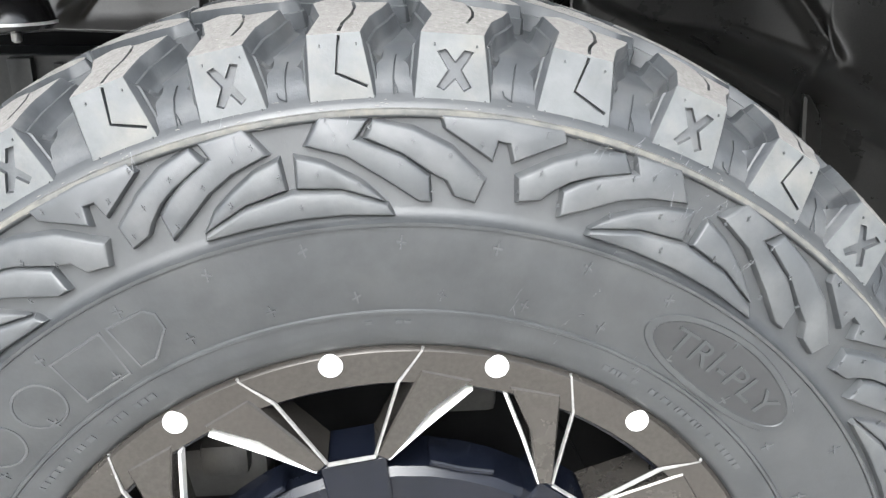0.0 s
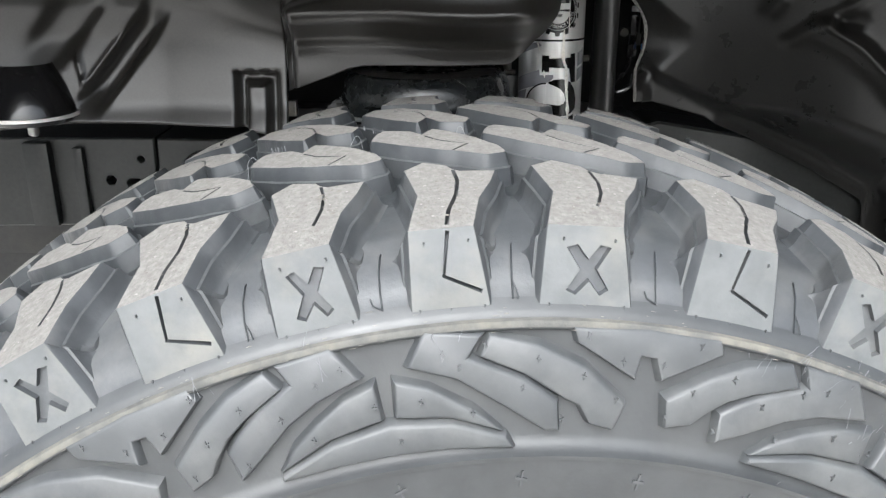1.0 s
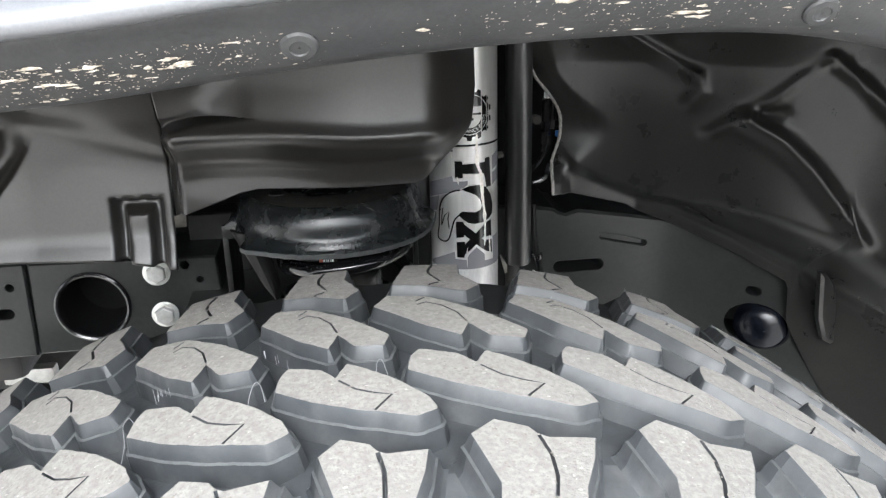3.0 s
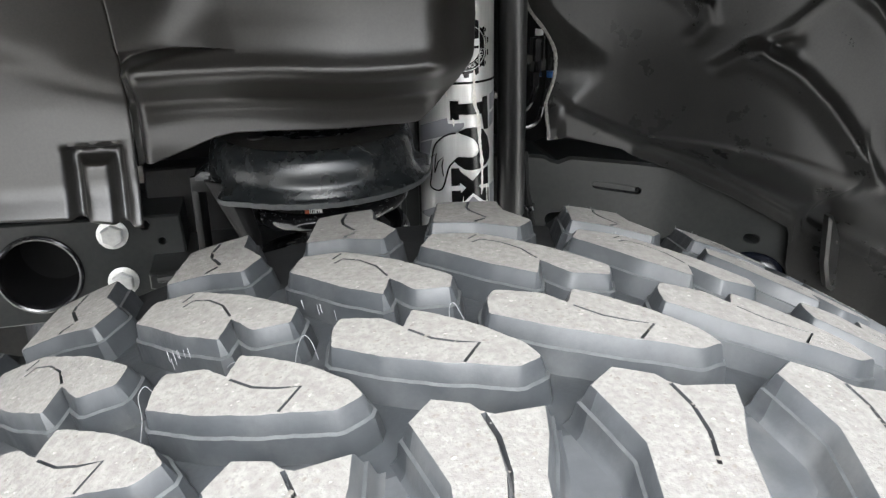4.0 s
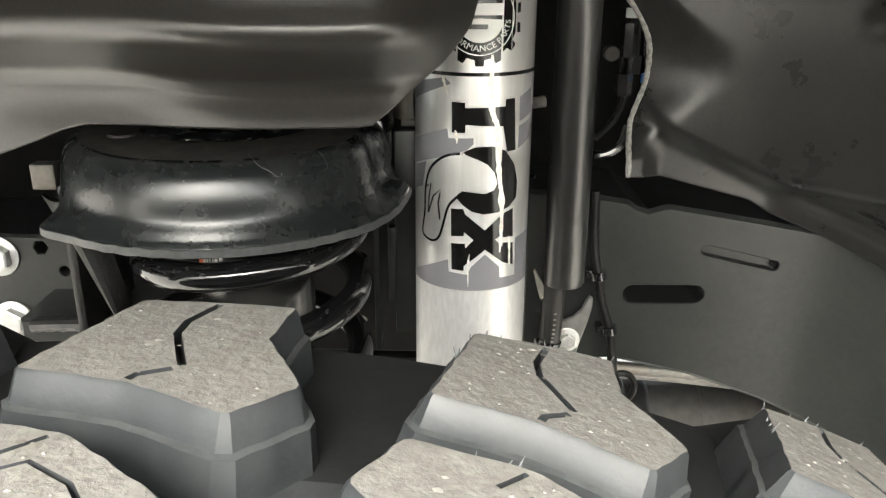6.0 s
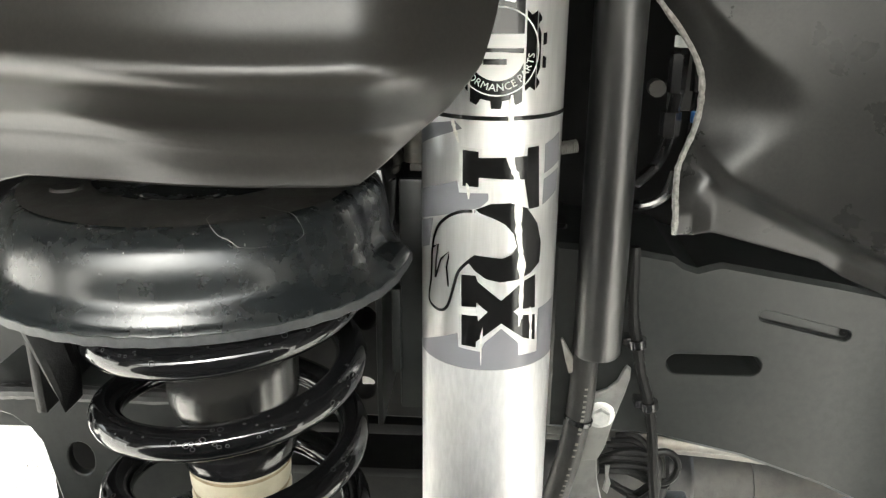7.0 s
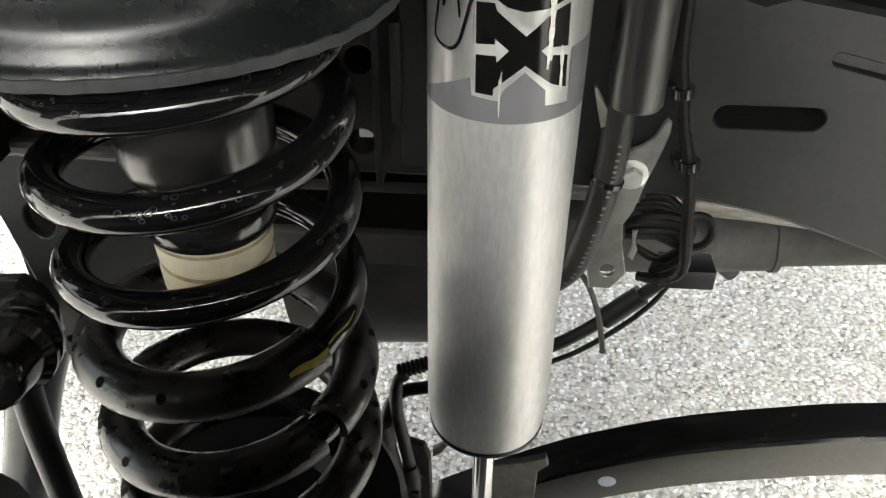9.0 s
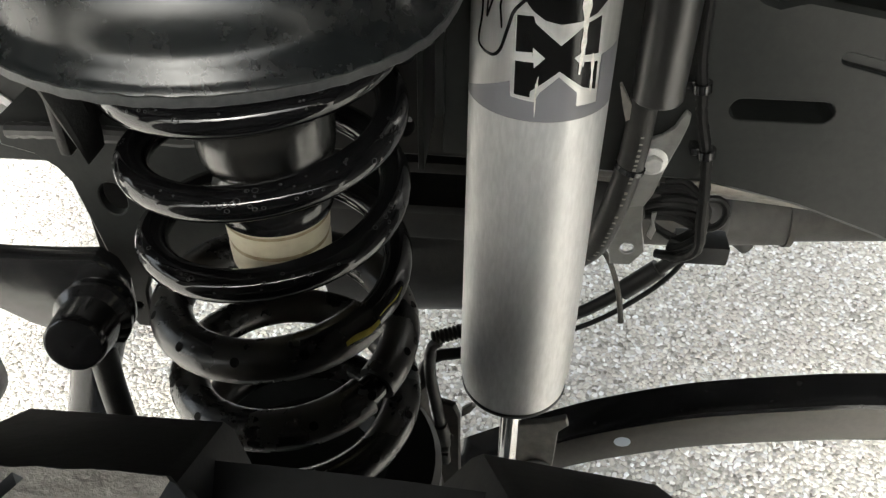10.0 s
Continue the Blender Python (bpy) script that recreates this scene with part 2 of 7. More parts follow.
# Near-black that stands for shade in gaps, windows and holes.
SKIN = surface("unlit_depth_black", (0.004, 0.004, 0.004), (0.007, 0.007, 0.007), 30, 0.7, specular=0.08)


# ---- building helpers ----
def link_mesh(name, bm, materials, parent=None, label="", sharp=35):
    me = bpy.data.meshes.new(name)
    bmesh.ops.recalc_face_normals(bm, faces=bm.faces)
    bm.to_mesh(me)
    bm.free()
    for m in materials if isinstance(materials, (list, tuple)) else [materials]:
        me.materials.append(m)
    me.shade_smooth()
    me.set_sharp_from_angle(angle=radians(sharp))
    ob = new(name, me)
    if parent:
        ob.parent = parent
    if label:
        ob["label"] = label
    return ob


def part(name, bm, material, parent, label="", sharp=35):
    return link_mesh(name, bm, material, parent, label, sharp)


def thing(name, label, category, group="", kind="", at=None):
    ob = new(name)
    ob.empty_display_size = 0.05
    if at is not None:
        ob.matrix_basis = at
    return tagged(ob, label, category, group, kind)


def single(name, bm, material, label, category, group="", kind="", sharp=35):
    return tagged(link_mesh(name, bm, material, sharp=sharp), label, category, group, kind)


def shifted(pts, d):
    """An outline moved outwards by d; it runs anticlockwise."""
    out, count = [], len(pts)
    for i in range(count):
        (ax, ay), (bx, by), (cx, cy) = pts[i - 1], pts[i], pts[(i + 1) % count]
        ux, uy, wx, wy = bx - ax, by - ay, cx - bx, cy - by
        lu, lw = math.hypot(ux, uy) or 1e-9, math.hypot(wx, wy) or 1e-9
        n1, n2 = (uy / lu, -ux / lu), (wy / lw, -wx / lw)
        mx, my = n1[0] + n2[0], n1[1] + n2[1]
        k = max(0.45, (mx * mx + my * my) / 2)
        out.append((bx + d * mx / k, by + d * my / k))
    return out


def turned(pts):
    area = sum(pts[i - 1][0] * pts[i][1] - pts[i][0] * pts[i - 1][1] for i in range(len(pts)))
    return list(pts) if area > 0 else list(reversed(pts))


def fill(bm, loops, index=0):
    edges = []
    for loop in loops:
        for i in range(len(loop)):
            pair = (loop[i - 1], loop[i])
            edges.append(bm.edges.get(pair) or bm.edges.new(pair))
    made = bmesh.ops.triangle_fill(bm, use_beauty=True, use_dissolve=False, edges=edges)
    for g in made["geom"]:
        if isinstance(g, bmesh.types.BMFace):
            g.material_index = index


def bridge(bm, a, b, index=0, closed=True):
    for i in range(0 if closed else 1, len(a)):
        f = bm.faces.new((a[i - 1], a[i], b[i], b[i - 1]))
        f.material_index = index


def slab(bm, outline, levels, place, holes=(), top=0, side=0, regions=None, depth=0.004, bottom=False, ledge=None):
    """A raised piece: the outline falls away through levels of (spread, height); holes are cut into its top."""
    outline = turned(outline)
    rings = [[bm.verts.new(place(x, y, h)) for x, y in shifted(outline, s)] for s, h in levels]
    for k, (a, b) in enumerate(zip(rings, rings[1:])):
        bridge(bm, a, b, ledge if ledge is not None and k == 2 else side)
    cut = []
    for hole in holes:
        deep = depth
        if isinstance(hole, tuple):
            hole, deep = hole
        hole = turned(hole)
        rim = [bm.verts.new(place(x, y, levels[0][1])) for x, y in hole]
        low = [bm.verts.new(place(x, y, levels[0][1] - deep)) for x, y in shifted(hole, -0.0004)]
        bridge(bm, rim, low, side)
        fill(bm, [low], side)
        cut.append((sum(p[1] for p in hole) / len(hole), rim))
    if regions is None:
        fill(bm, [rings[0]] + [r for _, r in cut], top)
    else:
        for chosen, low, high, index in regions:
            loop = [rings[0][i] for i, (x, y) in enumerate(outline) if chosen(y)]
            fill(bm, [loop] + [r for y, r in cut if low < y < high], index)
    if bottom:
        fill(bm, [rings[-1]], side)


def stroke(pts, width):
    """The outline of a thin line with that width along open points."""
    left, right = [], []
    for i, (x, y) in enumerate(pts):
        ax, ay = pts[max(i - 1, 0)]
        bx, by = pts[min(i + 1, len(pts) - 1)]
        l = math.hypot(bx - ax, by - ay) or 1
        nx, ny = -(by - ay) / l * width / 2, (bx - ax) / l * width / 2
        left.append((x + nx, y + ny))
        right.append((x - nx, y - ny))
    return left + right[::-1]


def spun(bm, profile, segments, closed=False, index=0, axis="y"):
    """A surface of revolution; the profile gives (along the axis, radius)."""
    rings = []
    for v, r in profile:
        ring = []
        for i in range(segments):
            a = math.tau * i / segments
            c = (r * math.sin(a), v, r * math.cos(a)) if axis == "y" else (r * math.cos(a), r * math.sin(a), v)
            ring.append(bm.verts.new(c))
        rings.append(ring)
    for a, b in zip(rings, rings[1:]):
        bridge(bm, a, b, index)
    if closed:
        bm.faces.new(rings[0]).material_index = index
        bm.faces.new(rings[-1]).material_index = index
    return rings


def tube(bm, points, radius, sides=12, index=0, caps=True):
    """A round bar along points; radius may be a list."""
    pts = [Vector(p) for p in points]
    radii = radius if isinstance(radius, (list, tuple)) else [radius] * len(pts)
    rings, side = [], None
    for i, p in enumerate(pts):
        ahead = (pts[min(i + 1, len(pts) - 1)] - pts[max(i - 1, 0)]).normalized()
        if side is None:
            side = ahead.orthogonal().normalized()
        side = (side - ahead * side.dot(ahead)).normalized()
        up = ahead.cross(side)
        rings.append([bm.verts.new(p + radii[i] * (math.cos(math.tau * k / sides) * side + math.sin(math.tau * k / sides) * up))
                      for k in range(sides)])
    for a, b in zip(rings, rings[1:]):
        bridge(bm, a, b, index)
    if caps:
        for ring in (rings[0], rings[-1]):
            bm.faces.new(ring).material_index = index
    return rings


def curve_points(pts, steps=8):
    """A smooth line through points (Catmull-Rom)."""
    p = [Vector(q) for q in pts]
    p = [2 * p[0] - p[1]] + p + [2 * p[-1] - p[-2]]
    out = []
    for i in range(1, len(p) - 2):
        for k in range(steps):
            t = k / steps
            a, b, c, d = p[i - 1], p[i], p[i + 1], p[i + 2]
            out.append(0.5 * (2 * b + (c - a) * t + (2 * a - 5 * b + 4 * c - d) * t * t + (3 * b - a - 3 * c + d) * t ** 3))
    return out + [p[-2]]


def box(bm, low, high, bevel=0.0, matrix=None, index=0):
    made = bmesh.ops.create_cube(bm, size=1.0)["verts"]
    for v in made:
        v.co = Vector([low[k] + (v.co[k] + 0.5) * (high[k] - low[k]) for k in range(3)])
    faces = list({f for v in made for f in v.link_faces})
    for f in faces:
        f.material_index = index
    if bevel:
        edges = list({e for v in made for e in v.link_edges})
        made = list({v for f in bmesh.ops.bevel(bm, geom=edges, offset=bevel, segments=2, profile=0.6, affect="EDGES")["faces"]
                     for v in f.verts})
    if matrix:
        bmesh.ops.transform(bm, matrix=matrix, verts=list({v for v in bm.verts}))
    return made


def plate(bm, outline, holes, y0, y1, bevel=0.0008, index=0):
    """A plate in the x-z plane from y0 (its face) to y1, with holes right through it."""
    outline = turned(outline)
    front = [bm.verts.new((x, y0, z)) for x, z in shifted(outline, -bevel)]
    rim = [bm.verts.new((x, y0 + bevel, z)) for x, z in outline]
    back = [bm.verts.new((x, y1, z)) for x, z in outline]
    bridge(bm, front, rim, index)
    bridge(bm, rim, back, index)
    inner_front, inner_back = [], []
    for hole in holes:
        hole = turned(hole)
        a = [bm.verts.new((x, y0, z)) for x, z in shifted(hole, min(bevel, 0.001) * 0.7)]
        m = [bm.verts.new((x, y0 + min(bevel, 0.001) * 0.7, z)) for x, z in hole]
        b = [bm.verts.new((x, y1, z)) for x, z in hole]
        bridge(bm, a, m, index)
        bridge(bm, m, b, index)
        inner_front.append(a)
        inner_back.append(b)
    fill(bm, [front] + inner_front, index)
    fill(bm, [back] + inner_back, index)


def ring_points(x, z, rx, rz=None, count=20, tilt=0.0):
    rz = rz or rx
    return [(x + rx * math.cos(a) * math.cos(tilt) - rz * math.sin(a) * math.sin(tilt),
             z + rx * math.cos(a) * math.sin(tilt) + rz * math.sin(a) * math.cos(tilt))
            for a in (math.tau * i / count for i in range(count))]


def slot_points(x0, z0, x1, z1, half, count=7):
    a = math.atan2(z1 - z0, x1 - x0)
    pts = [(x1 + half * math.cos(a - math.pi / 2 + math.pi * i / count), z1 + half * math.sin(a - math.pi / 2 + math.pi * i / count))
           for i in range(count + 1)]
    pts += [(x0 + half * math.cos(a + math.pi / 2 + math.pi * i / count), z0 + half * math.sin(a + math.pi / 2 + math.pi * i / count))
            for i in range(count + 1)]
    return pts


def hex_bolt(name, at, radius, material, label, height=0.006, washer=1.35):
    """A flanged hexagon head that faces the open side of the wheel well."""
    ob = thing(name, label, "bolt", at=Matrix.Translation(at))
    bm = bmesh.new()
    spun(bm, [(0.0, radius * washer), (-0.0012, radius * washer), (-0.0022, radius * 1.05)], 24, closed=True)
    part("flange", bm, material, ob)
    bm = bmesh.new()
    rings = [[bm.verts.new((radius * k * math.sin(math.tau * i / 6), y, radius * k * math.cos(math.tau * i / 6))) for i in range(6)]
             for y, k in ((-0.0018, 1.0), (-height + 0.0008, 1.0), (-height, 0.86))]
    bridge(bm, rings[0], rings[1])
    bridge(bm, rings[1], rings[2])
    bm.faces.new(rings[2])
    part("head", bm, material, ob, sharp=20)
    return ob


# ---- the wheel: a wide off-road tyre on a smoked rim ----
GROUND = -0.022
HUB = pose(-0.0263, 0.45, 0.427, 0, 0, 4.67)
wheel = thing("wheel", "large off-road wheel with chunky worn tread and smoked alloy rim", "wheel", at=HUB)
ARC = 0.455


def polar(angle, v, r):
    return Vector((r * math.sin(angle), v, r * math.cos(angle)))


def crown(v):
    return 0.461 - (0.88 if v < 0.165 else 0.40) * (v - 0.165) ** 2


def on_tread(a, v, h):
    return polar(a / ARC, v, crown(v) + h)


def over_shoulder(a, q, h):
    """q runs down the outer side below zero and across the tread above it."""
    if q >= 0:
        return polar(a / ARC, 0.02 + max(q, -0.68 * h), crown(0.02 + q) + h)
    low = min(q, h)
    return polar(a / ARC, 0.02 + low * 0.27 - 0.95 * h, crown(0.02) + low)


# carcass with the recessed ring behind the side lugs
bm = bmesh.new()
base = [(crown(0.04 + 0.245 * i / 28) - 0.0165, 0.04 + 0.245 * i / 28) for i in range(29)]
profile = [(0.020, 0.2585), (0.008, 0.2615), (0.002, 0.268), (-0.0005, 0.279), (-0.0012, 0.2866), (-0.0030, 0.2874),
           (-0.0031, 0.2892), (-0.0020, 0.2900), (-0.0058, 0.305), (-0.0082, 0.320), (-0.0090, 0.332), (-0.0088, 0.3425),
           (-0.0104, 0.3430), (-0.0105, 0.3450), (-0.0084, 0.3458), (-0.0048, 0.3475), (-0.0030, 0.352), (-0.0006, 0.365),
           (0.0024, 0.380), (0.0060, 0.394), (0.0066, 0.3985), (0.0040, 0.3995), (0.0034, 0.4010), (0.0046, 0.4035),
           (0.0070, 0.4040), (0.0085, 0.4075), (0.0150, 0.4105), (0.0185, 0.416), (0.0255, 0.4225), (0.034, 0.4265)]
profile += [(v, r) for r, v in base]
profile += [(0.292, 0.424), (0.300, 0.41), (0.310, 0.385), (0.320, 0.34), (0.317, 0.30), (0.302, 0.262), (0.292, 0.2585)]
spun(bm, profile, 288)
# Groove rubber darkens inwards by material: less dust, and shade in the tone.
for face in bm.faces:
    c = face.calc_center_median()
    r = math.hypot(c.x, c.z)
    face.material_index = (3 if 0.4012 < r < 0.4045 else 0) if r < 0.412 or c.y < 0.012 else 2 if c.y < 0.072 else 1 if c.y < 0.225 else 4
tyre = part("tyre", bm, [SIDEWALL, TREAD_SIDE, OUTER_GROOVE, RING_DUST, INNER_RUBBER], wheel, "grey dusty rubber tyre with deep mud tread", 50)

STARTS = [-30.8, -22.2, -13.6, -5.35, 2.58, 12.05, 21.7, 30.9, 40.0]
STARTS += [49.4 + i * 279.8 / 33 for i in range(33)]
FALL = [(-0.0006, 0.0), (0.0, -0.0007), (0.0018, -0.0066), (0.0030, -0.0072), (0.0050, -0.0185)]
ROW_TWO = [(-0.185, 0.140), (-0.12, 0.146), (0.117, 0.139), (0.208, 0.130), (0.303, 0.1407), (0.397, 0.136), (0.62, 0.122),
           (0.82, 0.1056), (0.865, 0.0952), (0.70, 0.0912), (0.487, 0.0972), (0.324, 0.101), (0.015, 0.1127), (-0.238, 0.127)]
ROW_THREE = [(-0.32, 0.2005), (-0.188, 0.2157), (0.108, 0.210), (0.43, 0.188), (0.69, 0.1635), (0.62, 0.152), (0.39, 0.155),
             (0.287, 0.170), (0.197, 0.156), (-0.03, 0.1712)]
ROW_FOUR = [(-0.125, 0.2325), (-0.02, 0.253), (0.06, 0.2695), (0.52, 0.2700), (0.465, 0.2500), (0.57, 0.2290), (0.41, 0.2165), (0.165, 0.2265)]
SIPE_TWO = [(0.225, 0.1265), (0.33, 0.1175), (0.45, 0.1125), (0.57, 0.1095), (0.43, 0.1000)]
SIPE_THREE = [(0.0, 0.1985), (0.07, 0.2015), (0.17, 0.196), (0.25, 0.186), (0.284, 0.1735)]
SIPE_THREE_BACK = [(0.0, 0.2035), (0.075, 0.2085)]
SIPE_FOUR = [(0.290, 0.2680), (0.225, 0.2570), (0.215, 0.2500), (0.268, 0.2350)]
NOTCH_FOUR = [(0.250, 0.2335), (0.175, 0.2305), (0.160, 0.2285)]


def lengthen(pts, pitch):
    return [(radians(s * pitch) * ARC, v) for s, v in pts]


def worn_outline(pts, seed):
    """Outer corners rubbed round and the edge a little ragged."""
    rng = random.Random(seed)
    pts = turned(pts)
    cut = []
    for i in range(len(pts)):
        a, b, c = (Vector(p) for p in (pts[i - 1], pts[i], pts[(i + 1) % len(pts)]))
        u, w = a - b, c - b
        if u.x * w.y - u.y * w.x > 0 or min(u.length, w.length) < 0.002:
            cut.append(b)
            continue
        p, q = b + u.normalized() * min(0.0011, u.length * 0.3), b + w.normalized() * min(0.0011, w.length * 0.3)
        cut += [p, q]
    out = []
    for i in range(len(cut)):
        a, b = cut[i - 1], cut[i]
        n = max(1, round((b - a).length / 0.0030))
        along = (b - a).normalized()
        for k in range(n):
            off = rng.uniform(-0.00030, 0.00030) if k else 0.0
            out.append(tuple(a.lerp(b, k / n) + Vector((along.y, -along.x)) * off))
    return out


def crumbs(bm, outline, place, seed, pale=36, dark=170):
    """Loose pale crumbs, and raised dark flecks in place of pits, on a worn top."""
    rng = random.Random(seed)

    def inside(x, y):
        odd = False
        for i in range(len(outline)):
            (ax, ay), (bx, by) = outline[i - 1], outline[i]
            if (ay > y) != (by > y) and x < ax + (bx - ax) * (y - ay) / (by - ay):
                odd = not odd
        return odd

    xs, ys = [p[0] for p in outline], [p[1] for p in outline]
    for k in range(pale + dark):
        x, y = rng.uniform(min(xs), max(xs)), rng.uniform(min(ys), max(ys))
        r = (0.00025 if k < pale else 0.0003) + 0.0008 * rng.random() ** 2.5
        if not all(inside(x + dx, y + dy) for dx, dy in ((0.003, 0), (-0.003, 0), (0, 0.003), (0, -0.003))):
            continue
        rise = 0.0004 if k < pale else 0.0002
        ring = [bm.verts.new(place(x + r * m * 1.3 * math.cos(a), y + r * m * math.sin(a), 0.0001)) for a, m in ((math.tau * j / 6, rng.uniform(0.5, 1.2)) for j in range(6))]
        tip = bm.verts.new(place(x, y, rise))
        for j in range(6):
            bm.faces.new((ring[j - 1], ring[j], tip)).material_index = 4 if k < pale else 5


def centre_block(name, outline, sipes, pitch, width=0.0012):
    shape = turned(lengthen(outline, pitch))
    whole = sum(shape[i - 1][0] * shape[i][1] - shape[i][0] * shape[i - 1][1] for i in range(len(shape))) / 2
    for seed in range(12):
        bm = bmesh.new()
        edge = worn_outline(shape, seed) if seed < 11 else shape
        slab(bm, edge, FALL, on_tread, [stroke(lengthen(s, pitch), width) for s in sipes], top=1, side=3, ledge=2, depth=0.005)
        if 0.87 * whole < sum(f.calc_area() for f in bm.faces if f.material_index == 1) < 1.2 * whole:
            break
    if outline is ROW_FOUR:
        # the inner shoulder falls away behind the worn top, coloured near-black for its shade
        slab(bm, lengthen([(0.06, 0.268), (0.07, 0.298), (0.52, 0.298), (0.52, 0.268)], pitch), [(-0.0032, -0.0012), (-0.0012, -0.0020), (0.0, -0.0042), (0.004, -0.020)],
             lambda a, v, h: on_tread(a, v, h - 0.68 * max(0.0, v - 0.268)), top=7, side=7)
    crumbs(bm, lengthen(outline, pitch), on_tread, int(pitch * 10))
    return bm


CROSS = [(-1, 0.86), (-0.52, 1), (0, 0.42), (0.48, 1), (1, 0.92), (0.40, 0.02), (1, -0.76), (0.58, -1), (0.06, -0.44), (-0.55, -1), (-1, -0.82), (-0.38, 0)]


def shoulder_block(pitch, crossed):
    def q(pts):
        return [(radians(s * pitch) * ARC, v - 0.02) for s, v in pts]

    def side(pts):
        return [(radians(s * pitch) * ARC, r - crown(0.02)) for s, r in pts]

    top = q([(0.45, 0.02), (0.54, 0.0435), (0.655, 0.0588), (0.72, 0.0716), (0.44, 0.0725), (0.385, 0.0752), (0.35, 0.0795),
             (0.165, 0.0856), (0.0, 0.0773), (0.075, 0.049), (-0.03, 0.02)])
    low = side([(-0.075, 0.4040), (0.565, 0.4040)])
    corners = top + low
    outline = []
    for i, (bx, by) in enumerate(corners):
        ax, ay = corners[i - 1]
        n = max(1, math.ceil(math.hypot(bx - ax, by - ay) / 0.0045)) if ay > -0.03 or by > -0.03 else 1
        outline += [(ax + (bx - ax) * k / n, ay + (by - ay) * k / n) for k in range(n)]
    holes = []
    if crossed:
        holes.append(stroke(q([(0.385, 0.0735), (0.41, 0.062), (0.395, 0.050), (0.335, 0.037)]), 0.0017))
        mid = side([(0.243, 0.4235)])[0]
        wide = radians(0.140 * pitch) * ARC
        holes.append(([(mid[0] + x * wide - y * 0.0002, mid[1] + y * 0.0108) for x, y in CROSS], 0.0030))
    else:
        holes.append(stroke(q([(0.385, 0.0735), (0.40, 0.062), (0.37, 0.048), (0.29, 0.034), (0.255, 0.0222)]), 0.0020))
        holes.append(stroke(side([(0.255, 0.4412), (0.203, 0.4222), (0.485, 0.4148)]), 0.0018))
    bm = bmesh.new()
    slab(bm, outline, FALL[:4] + [(0.0044, -0.0140), (0.0056, -0.0158), (0.0078, -0.0172), (0.0080, -0.0215)], over_shoulder, holes, side=3, ledge=2, depth=0.0042,
         regions=[(lambda y: y > -1e-6, 0.0, 1.0, 1), (lambda y: y < 1e-6, -1.0, 0.0, 0)])
    # Outer walls get the lighter groove rubber, standing in for stronger light.
    for face in bm.faces:
        c = face.calc_center_median()
        if face.material_index == 3 and c.y < 0.072:
            face.material_index = 6
    crumbs(bm, top, over_shoulder, int(pitch * 10) + crossed)
    return bm


cache = {}
for i, start in enumerate(STARTS):
    pitch = (STARTS[(i + 1) % len(STARTS)] - start) % 360
    for row, make in (("outer", lambda p: shoulder_block(p, i % 2 == 0)),
                      ("two", lambda p: centre_block("b", ROW_TWO, [SIPE_TWO], p)),
                      ("three", lambda p: centre_block("b", ROW_THREE, [SIPE_THREE, SIPE_THREE_BACK], p, 0.0011)),
                      ("four", lambda p: centre_block("b", ROW_FOUR, [SIPE_FOUR, NOTCH_FOUR], p, 0.0017))):
        key = (row, i % 2 if row == "outer" else 0, round(pitch, 1))
        if key not in cache:
            block = part("tread_block", make(pitch), [RUBBER, WORN, LEDGE, TREAD_SIDE, CRUMB_PALE, CRUMB_DARK, OUTER_GROOVE, INNER_RUBBER], tyre, sharp=28)
            cache[key] = block.data
        else:
            block = new("tread_block", cache[key])
            block.parent = tyre
        block.rotation_euler = (0, radians(start), 0)

# raised lugs of the side, in ten repeats round the tyre
REPEATS = [-28.8, 4.0] + [41.2 + i * 290.0 / 8 for i in range(8)]
LUGS = [
    [(0.0, 0.4015), (0.13, 0.4022), (0.262, 0.402), (0.272, 0.396), (0.165, 0.381), (0.151, 0.390), (0.124, 0.3905),
     (0.116, 0.3805), (0.01, 0.3945)],
    [(0.18, 0.373), (0.19, 0.3605), (0.241, 0.3635), (0.262, 0.369), (0.30, 0.3765), (0.345, 0.382), (0.43, 0.390),
     (0.405, 0.3985), (0.326, 0.3935), (0.256, 0.385)],
    [(0.29, 0.3705), (0.296, 0.357), (0.35, 0.3635), (0.424, 0.3742), (0.491, 0.381), (0.581, 0.3865), (0.538, 0.4018),
     (0.43, 0.400), (0.448, 0.3908), (0.372, 0.3832), (0.325, 0.377)],
    [(0.377, 0.3545), (0.42, 0.3635), (0.476, 0.371), (0.54, 0.3785), (0.607, 0.383), (0.611, 0.3668), (0.50, 0.363)],
    [(0.646, 0.383), (0.713, 0.378), (0.802, 0.3665), (0.862, 0.356), (0.75, 0.3638), (0.64, 0.3668)],
    [(0.380, 0.3530), (0.50, 0.3610), (0.625, 0.3645), (0.75, 0.3618), (0.868, 0.3535), (0.884, 0.3484), (0.75, 0.3500),
     (0.625, 0.3506), (0.50, 0.3506), (0.377, 0.3506)],
    [(0.677, 0.388), (0.716, 0.4018), (0.826, 0.3985), (0.795, 0.3892), (0.906, 0.3795), (0.975, 0.3690), (0.982, 0.356),
     (0.952, 0.356), (0.874, 0.3665), (0.771, 0.381)],
    [(0.820, 0.3895), (0.840, 0.3982), (0.936, 0.3935), (1.03, 0.3845), (1.119, 0.369), (1.10, 0.357), (1.046, 0.3595),
     (1.022, 0.3675), (0.99, 0.3705), (0.906, 0.3815)],
]


def lug_face(r):
    return float(np.interp(r, [0.345, 0.36, 0.38, 0.40, 0.41], [-0.0088, -0.0074, -0.0036, 0.0026, 0.0045]))


